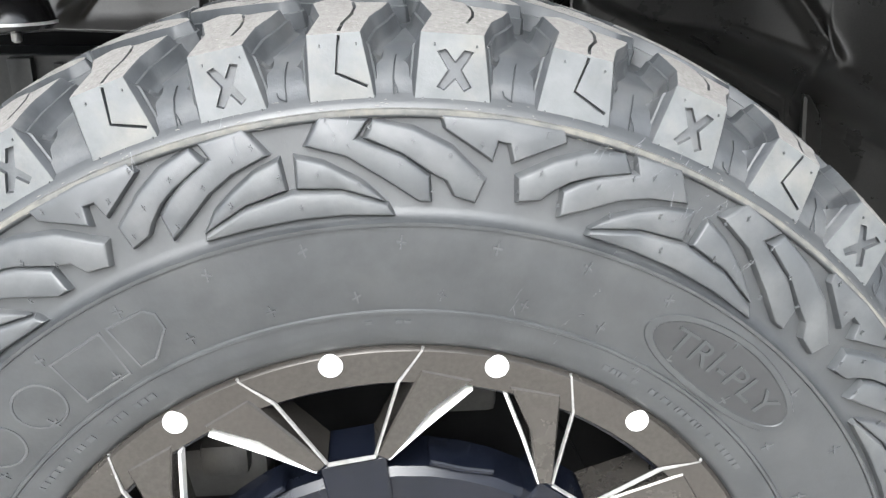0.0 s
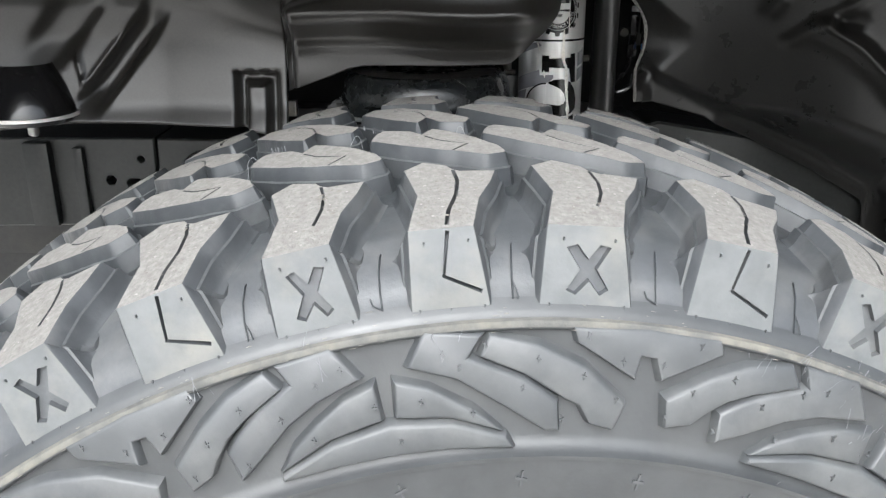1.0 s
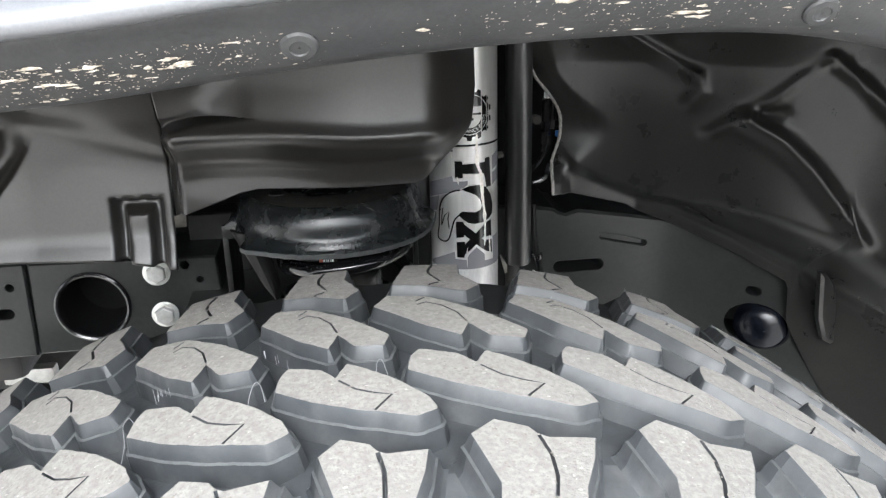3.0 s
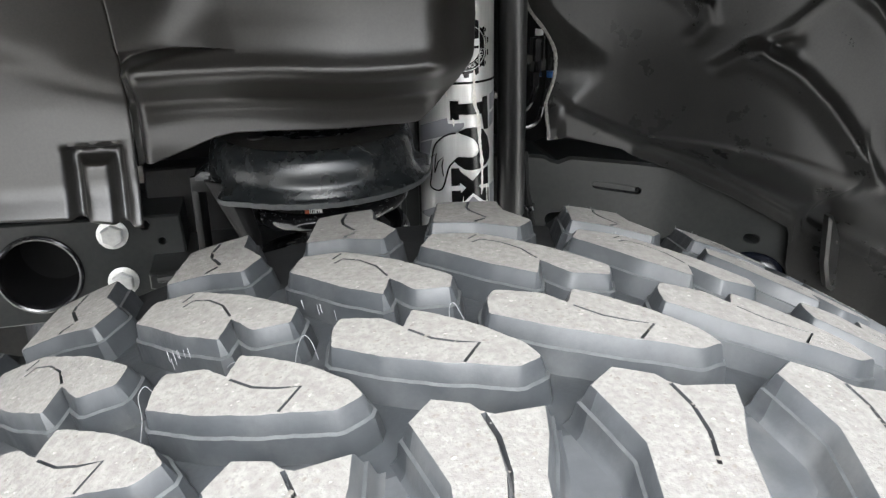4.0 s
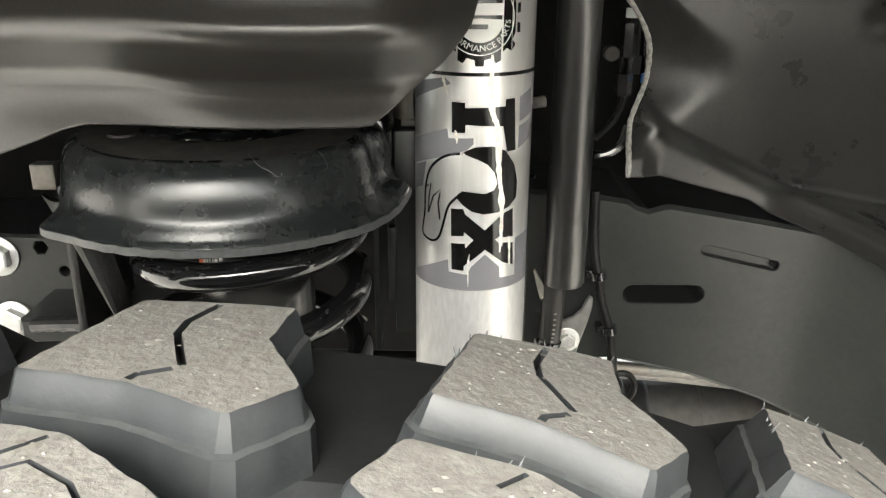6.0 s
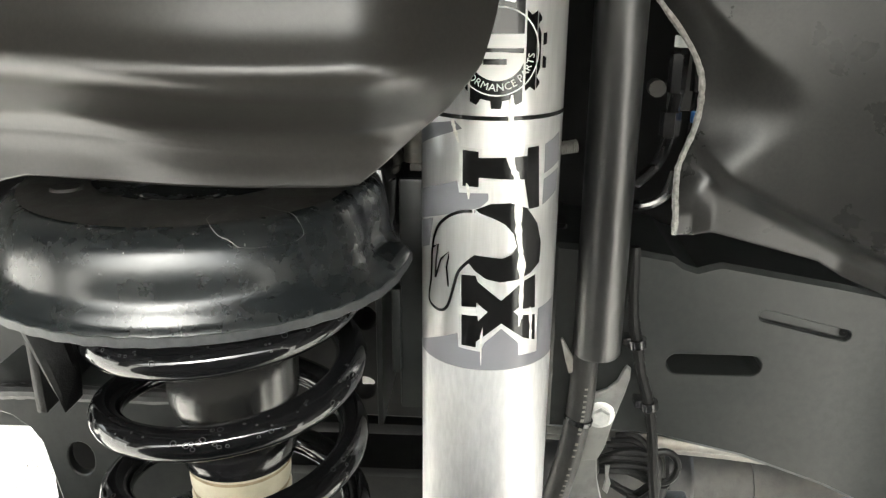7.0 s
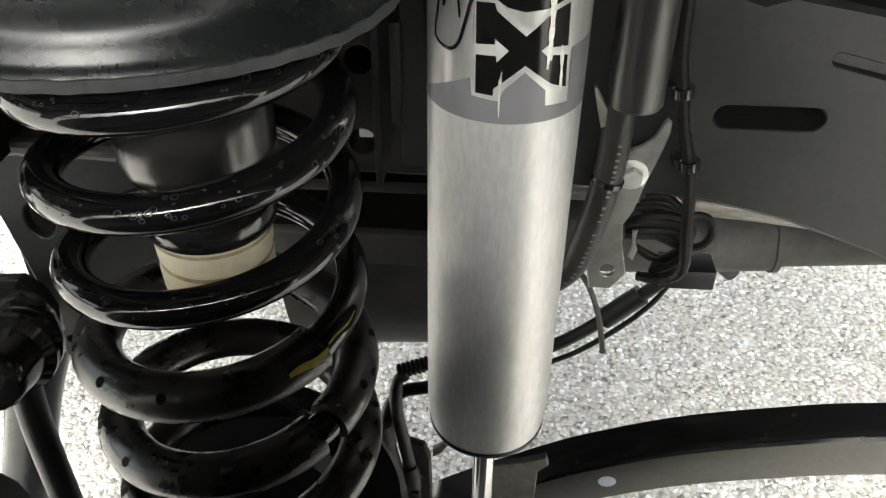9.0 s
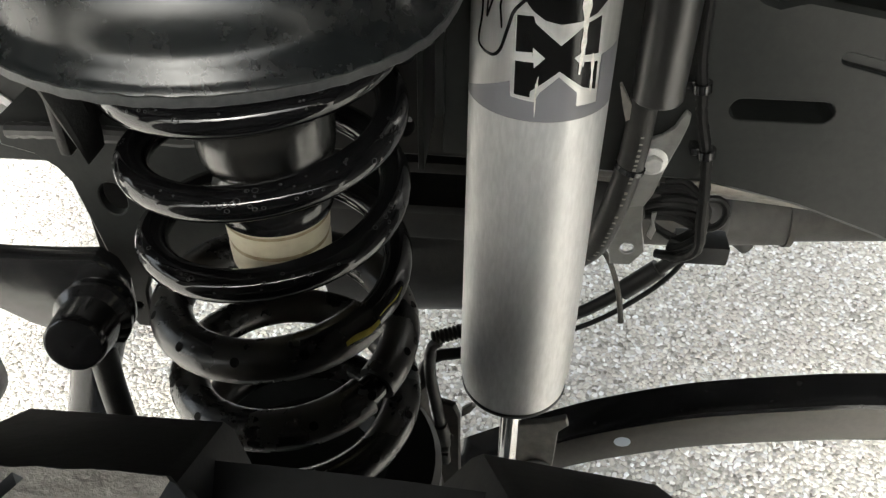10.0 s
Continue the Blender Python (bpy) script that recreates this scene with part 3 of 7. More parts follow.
lug_cache = {}
for i, start in enumerate(REPEATS):
    pitch = (REPEATS[(i + 1) % len(REPEATS)] - start) % 360
    for number, outline in enumerate(LUGS):
        key = (number, round(pitch, 1))
        if key not in lug_cache:
            bm = bmesh.new()
            scale = 0.38
            steps = [(-0.0015, 0.0), (-0.0004, -0.0005), (0.0003, -0.0015), (0.0016, -0.0062)]
            if number in (3, 4):
                steps = [(s, h - 0.0011) for s, h in steps]
            slab(bm, [(radians(s * pitch) * scale, r) for s, r in outline], steps,
                 lambda a, r, h: polar(a / scale, lug_face(r) - h, r))
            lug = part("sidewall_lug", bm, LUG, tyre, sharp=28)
            lug_cache[key] = lug.data
        else:
            lug = new("sidewall_lug", lug_cache[key])
            lug.parent = tyre
        lug.rotation_euler = (0, radians(start), 0)


def wall_face(r):
    return float(np.interp(r, [0.262, 0.268, 0.279, 0.2896, 0.305, 0.320, 0.332, 0.345],
                           [0.008, 0.002, -0.0005, -0.0022, -0.0058, -0.0082, -0.0090, -0.0088]))


def on_wall(angle, r, h):
    return polar(angle, wall_face(r) - h, r)


# small moulding nubs left standing on the rubber
bm = bmesh.new()
rng = random.Random(4)


def nub(angle, r, lift, size=0.0016, slant=0.0):
    for turn in (0.0, math.pi / 2):
        arm = []
        for x, y in ((-1, -0.16), (1, -0.16), (1, 0.16), (-1, 0.16)):
            a = turn + slant
            dx, dy = (x * math.cos(a) - y * math.sin(a)) * size, (x * math.sin(a) + y * math.cos(a)) * size * 1.6
            arm.append((angle + dx / r, r + dy))
        lower = [bm.verts.new(polar(a, lift(q) + 0.0003, q)) for a, q in arm]
        upper = [bm.verts.new(polar(a, lift(q) - 0.0008, q)) for a, q in arm]
        bridge(bm, lower, upper)
        bm.faces.new(upper)


for k in range(39):
    nub(radians(0.85 + 9.23 * k), 0.333, wall_face, 0.0026, rng.uniform(-0.3, 0.3))
    nub(radians(5.3 + 9.23 * k), 0.300, wall_face, 0.0026, rng.uniform(-0.3, 0.3))
for start in REPEATS:
    for s, r in ((0.03, 0.398), (0.10, 0.388), (0.18, 0.388), (0.25, 0.398), (0.20, 0.366), (0.25, 0.378), (0.33, 0.387),
                 (0.31, 0.363), (0.40, 0.378), (0.48, 0.388), (0.53, 0.392), (0.45, 0.3655), (0.58, 0.374), (0.67, 0.373),
                 (0.77, 0.366), (0.62, 0.357), (0.72, 0.392), (0.75, 0.386), (0.80, 0.395), (0.87, 0.376), (0.95, 0.362),
                 (0.90, 0.388), (0.99, 0.381), (1.06, 0.371)):
        nub(radians(start + s * 34), r, lug_face, 0.0011, rng.uniform(-0.6, 0.6))
for i, start in enumerate(STARTS):
    if not (325 < start % 360 or start % 360 < 62):
        continue
    pitch = (STARTS[(i + 1) % len(STARTS)] - start) % 360
    for q, r in ((0.00, 0.4085), (0.24, 0.4080), (0.50, 0.4085), (0.08, 0.4365), (0.40, 0.4365)):
        a = radians(start + q * pitch) * ARC
        base = [over_shoulder(a + dx, r + dr - crown(0.02), 0.0) for dx, dr in ((-0.0005, -0.0007), (0.0005, -0.0007), (0.0005, 0.0007), (-0.0005, 0.0007))]
        tip = [over_shoulder(a + dx, r + dr - crown(0.02), 0.0014) for dx, dr in ((-0.0003, -0.0004), (0.0003, -0.0004), (0.0003, 0.0004), (-0.0003, 0.0004))]
        low, up = [bm.verts.new(p) for p in base], [bm.verts.new(p) for p in tip]
        bridge(bm, low, up)
        bm.faces.new(up)
tagged(part("moulding_nub", bm, LUG, tyre), kind="stuff")

# thin ribs on the floor of the gaps between the outer blocks
for i, start in enumerate(STARTS):
    pitch = (STARTS[(i + 1) % len(STARTS)] - start) % 360
    if not (330 < start % 360 or start % 360 < 60):
        continue
    bm = bmesh.new()
    line = [(0.80, 0.046, 0.4285), (0.755, 0.034, 0.4275), (0.735, 0.0255, 0.4235), (0.725, 0.0186, 0.4168), (0.725, 0.0135, 0.4102)]
    tube(bm, [polar(radians(start + s * pitch), v, r) for s, v, r in line], 0.00042, 6)
    fork = [(0.725, 0.0186, 0.4172), (0.755, 0.0150, 0.4135), (0.765, 0.0125, 0.4108)] if i % 2 else [(0.725, 0.0135, 0.4105), (0.66, 0.0150, 0.4125), (0.645, 0.0165, 0.4150)]
    tube(bm, [polar(radians(start + s * pitch), v, r) for s, v, r in fork], 0.00038, 6)
    part("groove_rib", bm, TREAD_SIDE, tyre)


def lettering(text, size, extrude):
    """A mesh of words in the built-in font, centred."""
    data = bpy.data.curves.new("letters", "FONT")
    data.body, data.size, data.extrude, data.align_x, data.align_y = text, size, extrude, "CENTER", "CENTER"
    data.resolution_u = 3
    ob = bpy.data.objects.new("letters", data)
    scene.collection.objects.link(ob)
    bpy.context.view_layer.update()
    me = bpy.data.meshes.new_from_object(ob.evaluated_get(bpy.context.evaluated_depsgraph_get()))
    bpy.data.objects.remove(ob)
    bpy.data.curves.remove(data)
    return me


def bent_text(name, text, size, extrude, place, material, parent, label="", spread=1.0):
    me = lettering(text, size, extrude)
    bm = bmesh.new()
    bm.from_mesh(me)
    bpy.data.meshes.remove(me)
    longest = [e for e in bm.edges if e.calc_length() > 0.006]
    bmesh.ops.subdivide_edges(bm, edges=longest, cuts=2)
    for v in bm.verts:
        v.co = place(v.co.x * spread, v.co.y, v.co.z)
    return part(name, bm, material, parent, label, 30)


# the oval badge with its lettering
OVAL_ANGLE, OVAL_RADIUS = radians(39.2), 0.3145


def badge(x, y, h):
    return on_wall(OVAL_ANGLE + x / OVAL_RADIUS, OVAL_RADIUS + y, h)


bm = bmesh.new()
outer = [(0.062 * math.cos(a), 0.0235 * math.sin(a)) for a in (math.tau * i / 48 for i in range(48))]
inner = [(0.055 * math.cos(a), 0.0185 * math.sin(a)) for a in (math.tau * i / 48 for i in range(48))]
rings = [[bm.verts.new(badge(x, y, h)) for x, y in pts] for pts, h in
         ((outer, -0.0005), (shifted(outer, -0.0008), 0.0011), (shifted(inner, 0.0008), 0.0011), (inner, 0.0001))]
for a, b in zip(rings, rings[1:]):
    bridge(bm, a, b)
part("badge_ring", bm, SIDEWALL, tyre)
bm = bmesh.new()
loops = [[bm.verts.new(badge(0.0552 * k * math.cos(a), 0.0187 * k * math.sin(a), 0.0003)) for a in (math.tau * i / 48 for i in range(48))]
         for k in (1.0, 0.7, 0.4, 0.1)]
for a, b in zip(loops, loops[1:]):
    bridge(bm, a, b)
bm.faces.new(loops[-1])
part("badge_field", bm, BADGE_DARK, tyre, "dull dark oval")
bent_text("badge_letters", "TRI-PLY", 0.0225, 0.0007, lambda x, y, z: badge(x * 1.14, y, 0.0006 + z), SIDEWALL, tyre, "raised rubber letters")

# outlined shapes of the maker's mark, and rows of small unreadable writing
bm = bmesh.new()
for angle, wide in ((-26.4, 0.017), (-33.0, 0.021), (-40.2, 0.019), (-47.0, 0.018)):
    if angle < -38:
        shape = [(0.5 * math.cos(t), 0.5 * math.sin(t)) for t in (math.tau * i / 20 for i in range(20))]
    elif angle < -30:
        shape = [(-0.55, -0.5), (0.45, -0.5), (0.55, 0.5), (-0.45, 0.5)]
    else:
        shape = [(-0.5, -0.5), (-0.1, -0.5), (0.5, 0.0), (0.5, 0.35), (0.3, 0.5), (-0.5, 0.5)]
    pts = [(x * wide * 1.55, y * 0.030) for x, y in shape]
    middle, radius = radians(angle), 0.3125
    loops = [[bm.verts.new(on_wall(middle + x / radius, radius + y, h)) for x, y in shifted(turned(pts), s)] for s, h in
             ((0.0009, -0.0002), (0.0006, 0.0007), (-0.0006, 0.0007), (-0.0009, -0.0002))]
    for a, b in zip(loops, loops[1:]):
        bridge(bm, a, b)
part("raised_mark", bm, LUG, tyre)
bm = bmesh.new()
for start, end, r, size in ((27, 52, 0.2765, 0.0036), (-50, -30, 0.2775, 0.0036), (-4, 2, 0.2815, 0.0020)):
    a = start
    while a < end:
        wide = rng.uniform(0.4, 1.4)
        if rng.random() < 0.8:
            pts = [(radians(a), r - size / 2), (radians(a + wide * 0.7), r - size / 2), (radians(a + wide * 0.7), r + size / 2), (radians(a), r + size / 2)]
            low = [bm.verts.new(on_wall(x, y, -0.0002)) for x, y in pts]
            up = [bm.verts.new(on_wall(x, y, 0.0006)) for x, y in pts]
            bridge(bm, low, up)
            bm.faces.new(up)
        a += wide
tagged(part("small_writing", bm, LUG, tyre), kind="stuff")

# silt dried along the rib under the outer blocks
bm = bmesh.new()
rng = random.Random(21)
for k in range(150):
    a = rng.uniform(-62, 62)
    r = 0.4046 + 0.006 * rng.random() ** 2
    v = float(np.interp(r, [0.4040, 0.4075, 0.4105, 0.416], [0.0068, 0.0083, 0.0148, 0.0183])) if rng.random() < 0.6 else None
    if v is None:
        r, v = 0.3990 + 0.0022 * rng.random(), 0.0034
    wide, high = rng.uniform(0.0005, 0.0022), rng.uniform(0.00012, 0.0003)
    n = 8
    pts = [(math.cos(math.tau * i / n) * wide * rng.uniform(0.6, 1), math.sin(math.tau * i / n) * high * rng.uniform(0.6, 1)) for i in range(n)]
    bm.faces.new([bm.verts.new(polar(radians(a) + x / r, v - 0.0005, r + y)) for x, y in pts])
tagged(part("dried_silt", bm, SILT, tyre, "yellowish dried silt"), kind="stuff")

# chalky scrapes across the side
bm = bmesh.new()
for angle, r, n, span, drop in ((16.9, 0.398, 5, 1.6, 0.004), (20.5, 0.401, 7, 1.5, 0.006), (24.0, 0.399, 7, 1.6, 0.010), (26.8, 0.392, 8, 1.7, 0.016), (26.2, 0.377, 6, 1.4, 0.010),
                                (-12.0, 0.396, 3, 1.6, 0.008), (-20.0, 0.399, 3, 1.4, 0.006), (-4.5, 0.398, 5, 1.0, 0.006), (33.0, 0.372, 6, 1.2, 0.008),
                                (21.0, 0.318, 4, 0.5, 0.022), (19.8, 0.292, 5, 0.5, 0.008), (13.5, 0.302, 4, 0.4, 0.012), (30, 0.286, 6, 2.0, 0.004)):
    for k in range(n):
        a, q = angle + rng.gauss(0, span * 0.5), r + rng.gauss(0, drop * 0.6)
        slope, long = rng.uniform(-0.5, 0.9), 0.0008 + 0.0042 * rng.random() ** 2
        lift = (lambda z: lug_face(z)) if q > 0.347 else wall_face
        line = [(a + math.degrees(long * t * slope / q), q + long * t + 0.0006 * math.sin(5 * t + k)) for t in (-1, -0.5, 0, 0.5, 1)]
        w = rng.uniform(0.00008, 0.00020)
        quad = [bm.verts.new(polar(radians(x) + w / z, lift(z) - 0.0007, z)) for x, z in line] + [bm.verts.new(polar(radians(x) - w / z, lift(z) - 0.0007, z)) for x, z in line[::-1]]
        bm.faces.new(quad)
tagged(part("chalk_scrape", bm, CHALK, tyre, "chalky white scrape marks"), kind="stuff")

# hairs of moulding rubber left between the blocks
for hair in ([(-9.1, 0.128, -0.011), (-8.7, 0.135, -0.004), (-8.2, 0.138, 0.001), (-7.9, 0.135, 0.000), (-7.8, 0.128, -0.004)],
             [(-16.3, 0.122, -0.010), (-15.9, 0.130, -0.005), (-15.8, 0.137, 0.000), (-15.4, 0.139, 0.002), (-15.1, 0.135, 0.001)],
             [(-1.4, 0.131, -0.006), (-1.2, 0.136, 0.000), (-0.9, 0.137, 0.001), (-0.7, 0.130, -0.003)],
             [(6.2, 0.127, -0.006), (6.6, 0.132, -0.001), (7.0, 0.130, -0.003)],
             [(-12.1, 0.155, -0.012), (-11.6, 0.147, -0.006), (-11.0, 0.150, -0.010)],
             [(3.6, 0.150, -0.010), (3.4, 0.142, -0.003), (3.0, 0.139, -0.008)]):
    bm = bmesh.new()
    tube(bm, curve_points([polar(radians(a), v, crown(v) + h) for a, v, h in hair], 5), 0.00017, 6)
    part("rubber_hair", bm, CHALK, tyre, "pale rubber hair")
bm = bmesh.new()
for a, v in ((-14.6, 0.1675), (-14.3, 0.166), (-14.0, 0.165), (-13.6, 0.1635), (-14.2, 0.160), (-7.8, 0.174), (-7.0, 0.166), (-6.2, 0.158), (-0.4, 0.170), (-0.1, 0.1685)):
    for k in range(2):
        t = radians(a + rng.uniform(-0.15, 0.15))
        w, l = 0.00011, rng.uniform(0.0015, 0.004)
        top = [(t - w / ARC, v - 0.001, -0.0015), (t + w / ARC, v - 0.001, -0.0015), (t + w / ARC, v - 0.0035, -0.0015 - l), (t - w / ARC, v - 0.0035, -0.0015 - l)]
        bm.faces.new([bm.verts.new(polar(x, y - 0.0006, crown(y) + h)) for x, y, h in top])
tagged(part("chalk_streak", bm, CHALK, tyre), kind="stuff")

# short moulding hairs and rubbed crumbs along the edges of the inner blocks
bm = bmesh.new()
rng = random.Random(77)
for i, start in enumerate(STARTS):
    if not 8 < start % 360 < 50:
        continue
    pitch = (STARTS[(i + 1) % len(STARTS)] - start) % 360
    edges = ((ROW_FOUR[1], ROW_FOUR[2], 4), (ROW_FOUR[2], ROW_FOUR[3], 8), (ROW_THREE[1], ROW_THREE[2], 3))
    for (s0, v0), (s1, v1), count in edges:
        for k in range(count):
            t = rng.random()
            a, v = radians(start + (s0 + (s1 - s0) * t) * pitch), v0 + (v1 - v0) * t
            long, lean, turn = 0.0005 + 0.0014 * rng.random() ** 2.5, rng.uniform(-0.9, 0.9), rng.uniform(0.0, 1.0)
            root = polar(a, v, crown(v) - 0.0008)
            tip = polar(a + long * lean / ARC, v + long * 0.5 * turn, crown(v) + long * 0.8)
            tube(bm, [root, root.lerp(tip, 0.6), tip], [0.00024, 0.00015, 0.00007], 4)
tagged(part("edge_hair", bm, CHALK, tyre, "short pale rubber hairs"), kind="stuff")

# rim: barrel, outer ring, sixteen bright studs, spokes that frame eight windows
bm = bmesh.new()
spun(bm, [(0.012, 0.2640), (0.006, 0.2625), (0.0035, 0.2600), (0.0035, 0.2575), (0.0050, 0.2385), (0.0090, 0.2365), (0.060, 0.2330),
          (0.290, 0.2400), (0.310, 0.2640)], 160)
rim = part("rim", bm, [RIM_FACE, RIM_DARK], wheel, "smoked machined alloy rim")
bm = bmesh.new()
spun(bm, [(0.011, 0.2362), (0.012, 0.2340), (0.075, 0.2315), (0.285, 0.2370)], 120)
part("barrel", bm, RIM_DARK, rim, "gloss black inner barrel")
for k in range(16):
    bm = bmesh.new()
    spun(bm, [(0.006, 0.0074), (0.0020, 0.0074), (0.0010, 0.0068), (0.0006, 0.004), (0.0004, 0.0004)], 24)
    stud = part("stud", bm, BRIGHT, rim, "bright round stud") if k == 0 else new("stud", stud_mesh)
    stud_mesh = stud.data
    stud.parent = rim
    a = radians(-8.5 + 22.5 * k)
    stud.location = polar(a, 0.0015, 0.2545)


def spoke_bar(outline, top, low, material, name, label=""):
    bm = bmesh.new()
    slab(bm, outline, [(-0.0012, top), (0.0, top - 0.0012), (0.0004, low)], lambda x, z, h: Vector((x, -h, z)))
    return part(name, bm, material, rim, label)


def at(angle, r):
    return (r * math.sin(radians(angle)), r * math.cos(radians(angle)))


for k in range(8):
    o = 45.0 * k
    for sign in (-1, 1):
        def flip(a):
            return o - 8.5 + sign * a
        # the wide arm that runs from the ring to the hub
        spoke_bar([at(flip(19.8), 0.243), at(flip(12.2), 0.2475), at(flip(4.6), 0.1885), at(flip(7.4), 0.1835), at(flip(14.0), 0.218)],
                  -0.0035, -0.040, RIM_FACE, "spoke")
        # milled edges; the wider strip is brightened for sky mirrored in the side wall
        spoke_bar(stroke([at(flip(12.3), 0.262), at(flip(9.1), 0.2395), at(flip(4.6), 0.1880)], 0.0011), -0.0030, -0.0055, MILLED,
                  "milled_edge", "bright milled edge")
        spoke_bar(stroke([at(flip(19.9), 0.2365), at(flip(13.6), 0.2075), at(flip(7.0), 0.1845)], 0.0018), -0.0030, -0.014, BRIGHT,
                  "milled_edge", "bright milled edge")
    spoke_bar(stroke([at(o - 8.5 - 4.8, 0.1875), at(o - 8.5 + 4.8, 0.1875)], 0.0012), -0.0030, -0.0055, MILLED, "milled_edge",
              "bright milled edge")
    spoke_bar([at(o - 8.5 - 6.5, 0.186), at(o - 8.5 + 6.5, 0.186), at(o - 8.5 + 7.5, 0.150), at(o - 8.5 - 7.5, 0.150)], -0.006, -0.045, RIM_DARK,
              "spoke_root")
    spoke_bar(stroke([at(o + 14 - 7, 0.176), at(o + 14, 0.1735), at(o + 14 + 7, 0.176)], 0.004), -0.012, -0.03, RIM_DARK, "web")
bm = bmesh.new()
spun(bm, [(0.05, 0.172), (0.018, 0.170), (0.014, 0.165), (0.018, 0.10), (0.004, 0.085), (0.002, 0.05), (0.0, 0.001)], 48)
part("hub", bm, RIM_DARK, rim, "gloss black hub")
# Disc and added backing are near-black, for the shade behind the rim windows.
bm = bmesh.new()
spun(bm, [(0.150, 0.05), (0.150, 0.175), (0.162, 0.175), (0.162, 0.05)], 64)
part("brake_disc", bm, SKIN, wheel, "brake disc coloured near-black for shade behind the rim")
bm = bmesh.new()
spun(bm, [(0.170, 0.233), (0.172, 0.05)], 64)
part("dust_shield", bm, SKIN, wheel, "black backing added behind the rim windows")
bm = bmesh.new()
box(bm, (0.035, 0.085, 0.165), (0.075, 0.15, 0.215), 0.006)
box(bm, (0.030, 0.075, 0.190), (0.050, 0.10, 0.205), 0.004)
part("caliper_bracket", bm, CAST, wheel, "weathered grey brake caliper bracket")
bm = bmesh.new()
box(bm, (-0.150, 0.070, 0.112), (-0.088, 0.13, 0.155), 0.010)
box(bm, (-0.135, 0.062, 0.135), (-0.100, 0.10, 0.162), 0.008)
part("caliper", bm, CAST, wheel, "weathered brown-grey brake caliper")

# ---- ground ----
bm = bmesh.new()
for x, y in ((-60, -60), (60, -60), (60, 60), (-60, 60)):
    bm.verts.new((x, y, GROUND))
bm.faces.new(bm.verts)
AGGREGATE = bpy.data.materials.new("exposed_aggregate")
AGGREGATE.use_nodes = True
an, al = AGGREGATE.node_tree.nodes, AGGREGATE.node_tree.links.new
coord = an.new("ShaderNodeTexCoord")
cells = an.new("ShaderNodeTexVoronoi")
cells.inputs["Scale"].default_value = 150
al(coord.outputs["Object"], cells.inputs["Vector"])
tone = an.new("ShaderNodeSeparateColor")
al(cells.outputs["Color"], tone.inputs[0])
ramp = an.new("ShaderNodeValToRGB")
for spot, colour in ((0.0, (0.255, 0.235, 0.20)), (0.3, (0.39, 0.365, 0.32)), (0.65, (0.49, 0.463, 0.41)), (1.0, (0.63, 0.60, 0.545))):
    element = ramp.color_ramp.elements.new(spot) if 0 < spot < 1 else ramp.color_ramp.elements[0 if spot == 0 else 1]
    element.color = (*colour, 1)
al(tone.outputs[0], ramp.inputs["Fac"])
patch = an.new("ShaderNodeTexNoise")
patch.inputs["Scale"].default_value = 2.2
al(coord.outputs["Object"], patch.inputs["Vector"])
stain = an.new("ShaderNodeMix")
stain.data_type, stain.blend_type = "RGBA", "MULTIPLY"
stain.inputs["Factor"].default_value = 0.35
al(ramp.outputs[0], stain.inputs["A"])
al(patch.outputs["Fac"], stain.inputs["B"])
al(stain.outputs["Result"], an["Principled BSDF"].inputs["Base Color"])
an["Principled BSDF"].inputs["Roughness"].default_value = 0.85
relief = an.new("ShaderNodeBump")
relief.inputs["Strength"].default_value, relief.inputs["Distance"].default_value, relief.invert = 0.9, 0.004, True
al(cells.outputs["Distance"], relief.inputs["Height"])
al(relief.outputs[0], an["Principled BSDF"].inputs["Normal"])
single("ground", bm, AGGREGATE, "pale exposed aggregate pavement", "ground", kind="structure")

# loose stones that stand out of the pavement under the vehicle
STONE = bpy.data.materials.new("pale_river_stone")
STONE.use_nodes = True
sn, sl = STONE.node_tree.nodes, STONE.node_tree.links.new
each = sn.new("ShaderNodeNewGeometry")
tint = sn.new("ShaderNodeValToRGB")
for spot, colour in ((0.0, (0.21, 0.19, 0.163)), (0.10, (0.41, 0.373, 0.32)), (0.30, (0.58, 0.543, 0.482)), (0.7, (0.69, 0.652, 0.588)), (1.0, (0.78, 0.755, 0.705))):
    element = tint.color_ramp.elements.new(spot) if 0 < spot < 1 else tint.color_ramp.elements[0 if spot == 0 else 1]
    element.color = (*colour, 1)
sl(each.outputs["Random Per Island"], tint.inputs["Fac"])
mottle = sn.new("ShaderNodeTexNoise")
mottle.inputs["Scale"].default_value = 400
blend = sn.new("ShaderNodeMix")
blend.data_type, blend.blend_type = "RGBA", "MULTIPLY"
blend.inputs["Factor"].default_value = 0.2
sl(tint.outputs[0], blend.inputs["A"])
sl(mottle.outputs["Fac"], blend.inputs["B"])
sl(blend.outputs["Result"], sn["Principled BSDF"].inputs["Base Color"])
sn["Principled BSDF"].inputs["Roughness"].default_value = 0.75
bm = bmesh.new()
bmesh.ops.create_icosphere(bm, subdivisions=1, radius=1.0)
shape = np.array([v.co[:] for v in bm.verts])
tris = np.array([[v.index for v in f.verts] for f in bm.faces])
bm.free()
dice = np.random.default_rng(5)
across, along = np.meshgrid(np.arange(-1.15, 0.95, 0.0086), np.arange(1.16, 2.30, 0.0086))
spots = np.stack([across.ravel(), along.ravel()], 1)
spots = spots + dice.uniform(-0.0040, 0.0040, spots.shape)
count = len(spots)
sizes = dice.uniform(0.0026, 0.0066, (count, 1, 3)) * np.array([1.0, 0.85, 0.6])
turns = dice.uniform(0, math.tau, count)
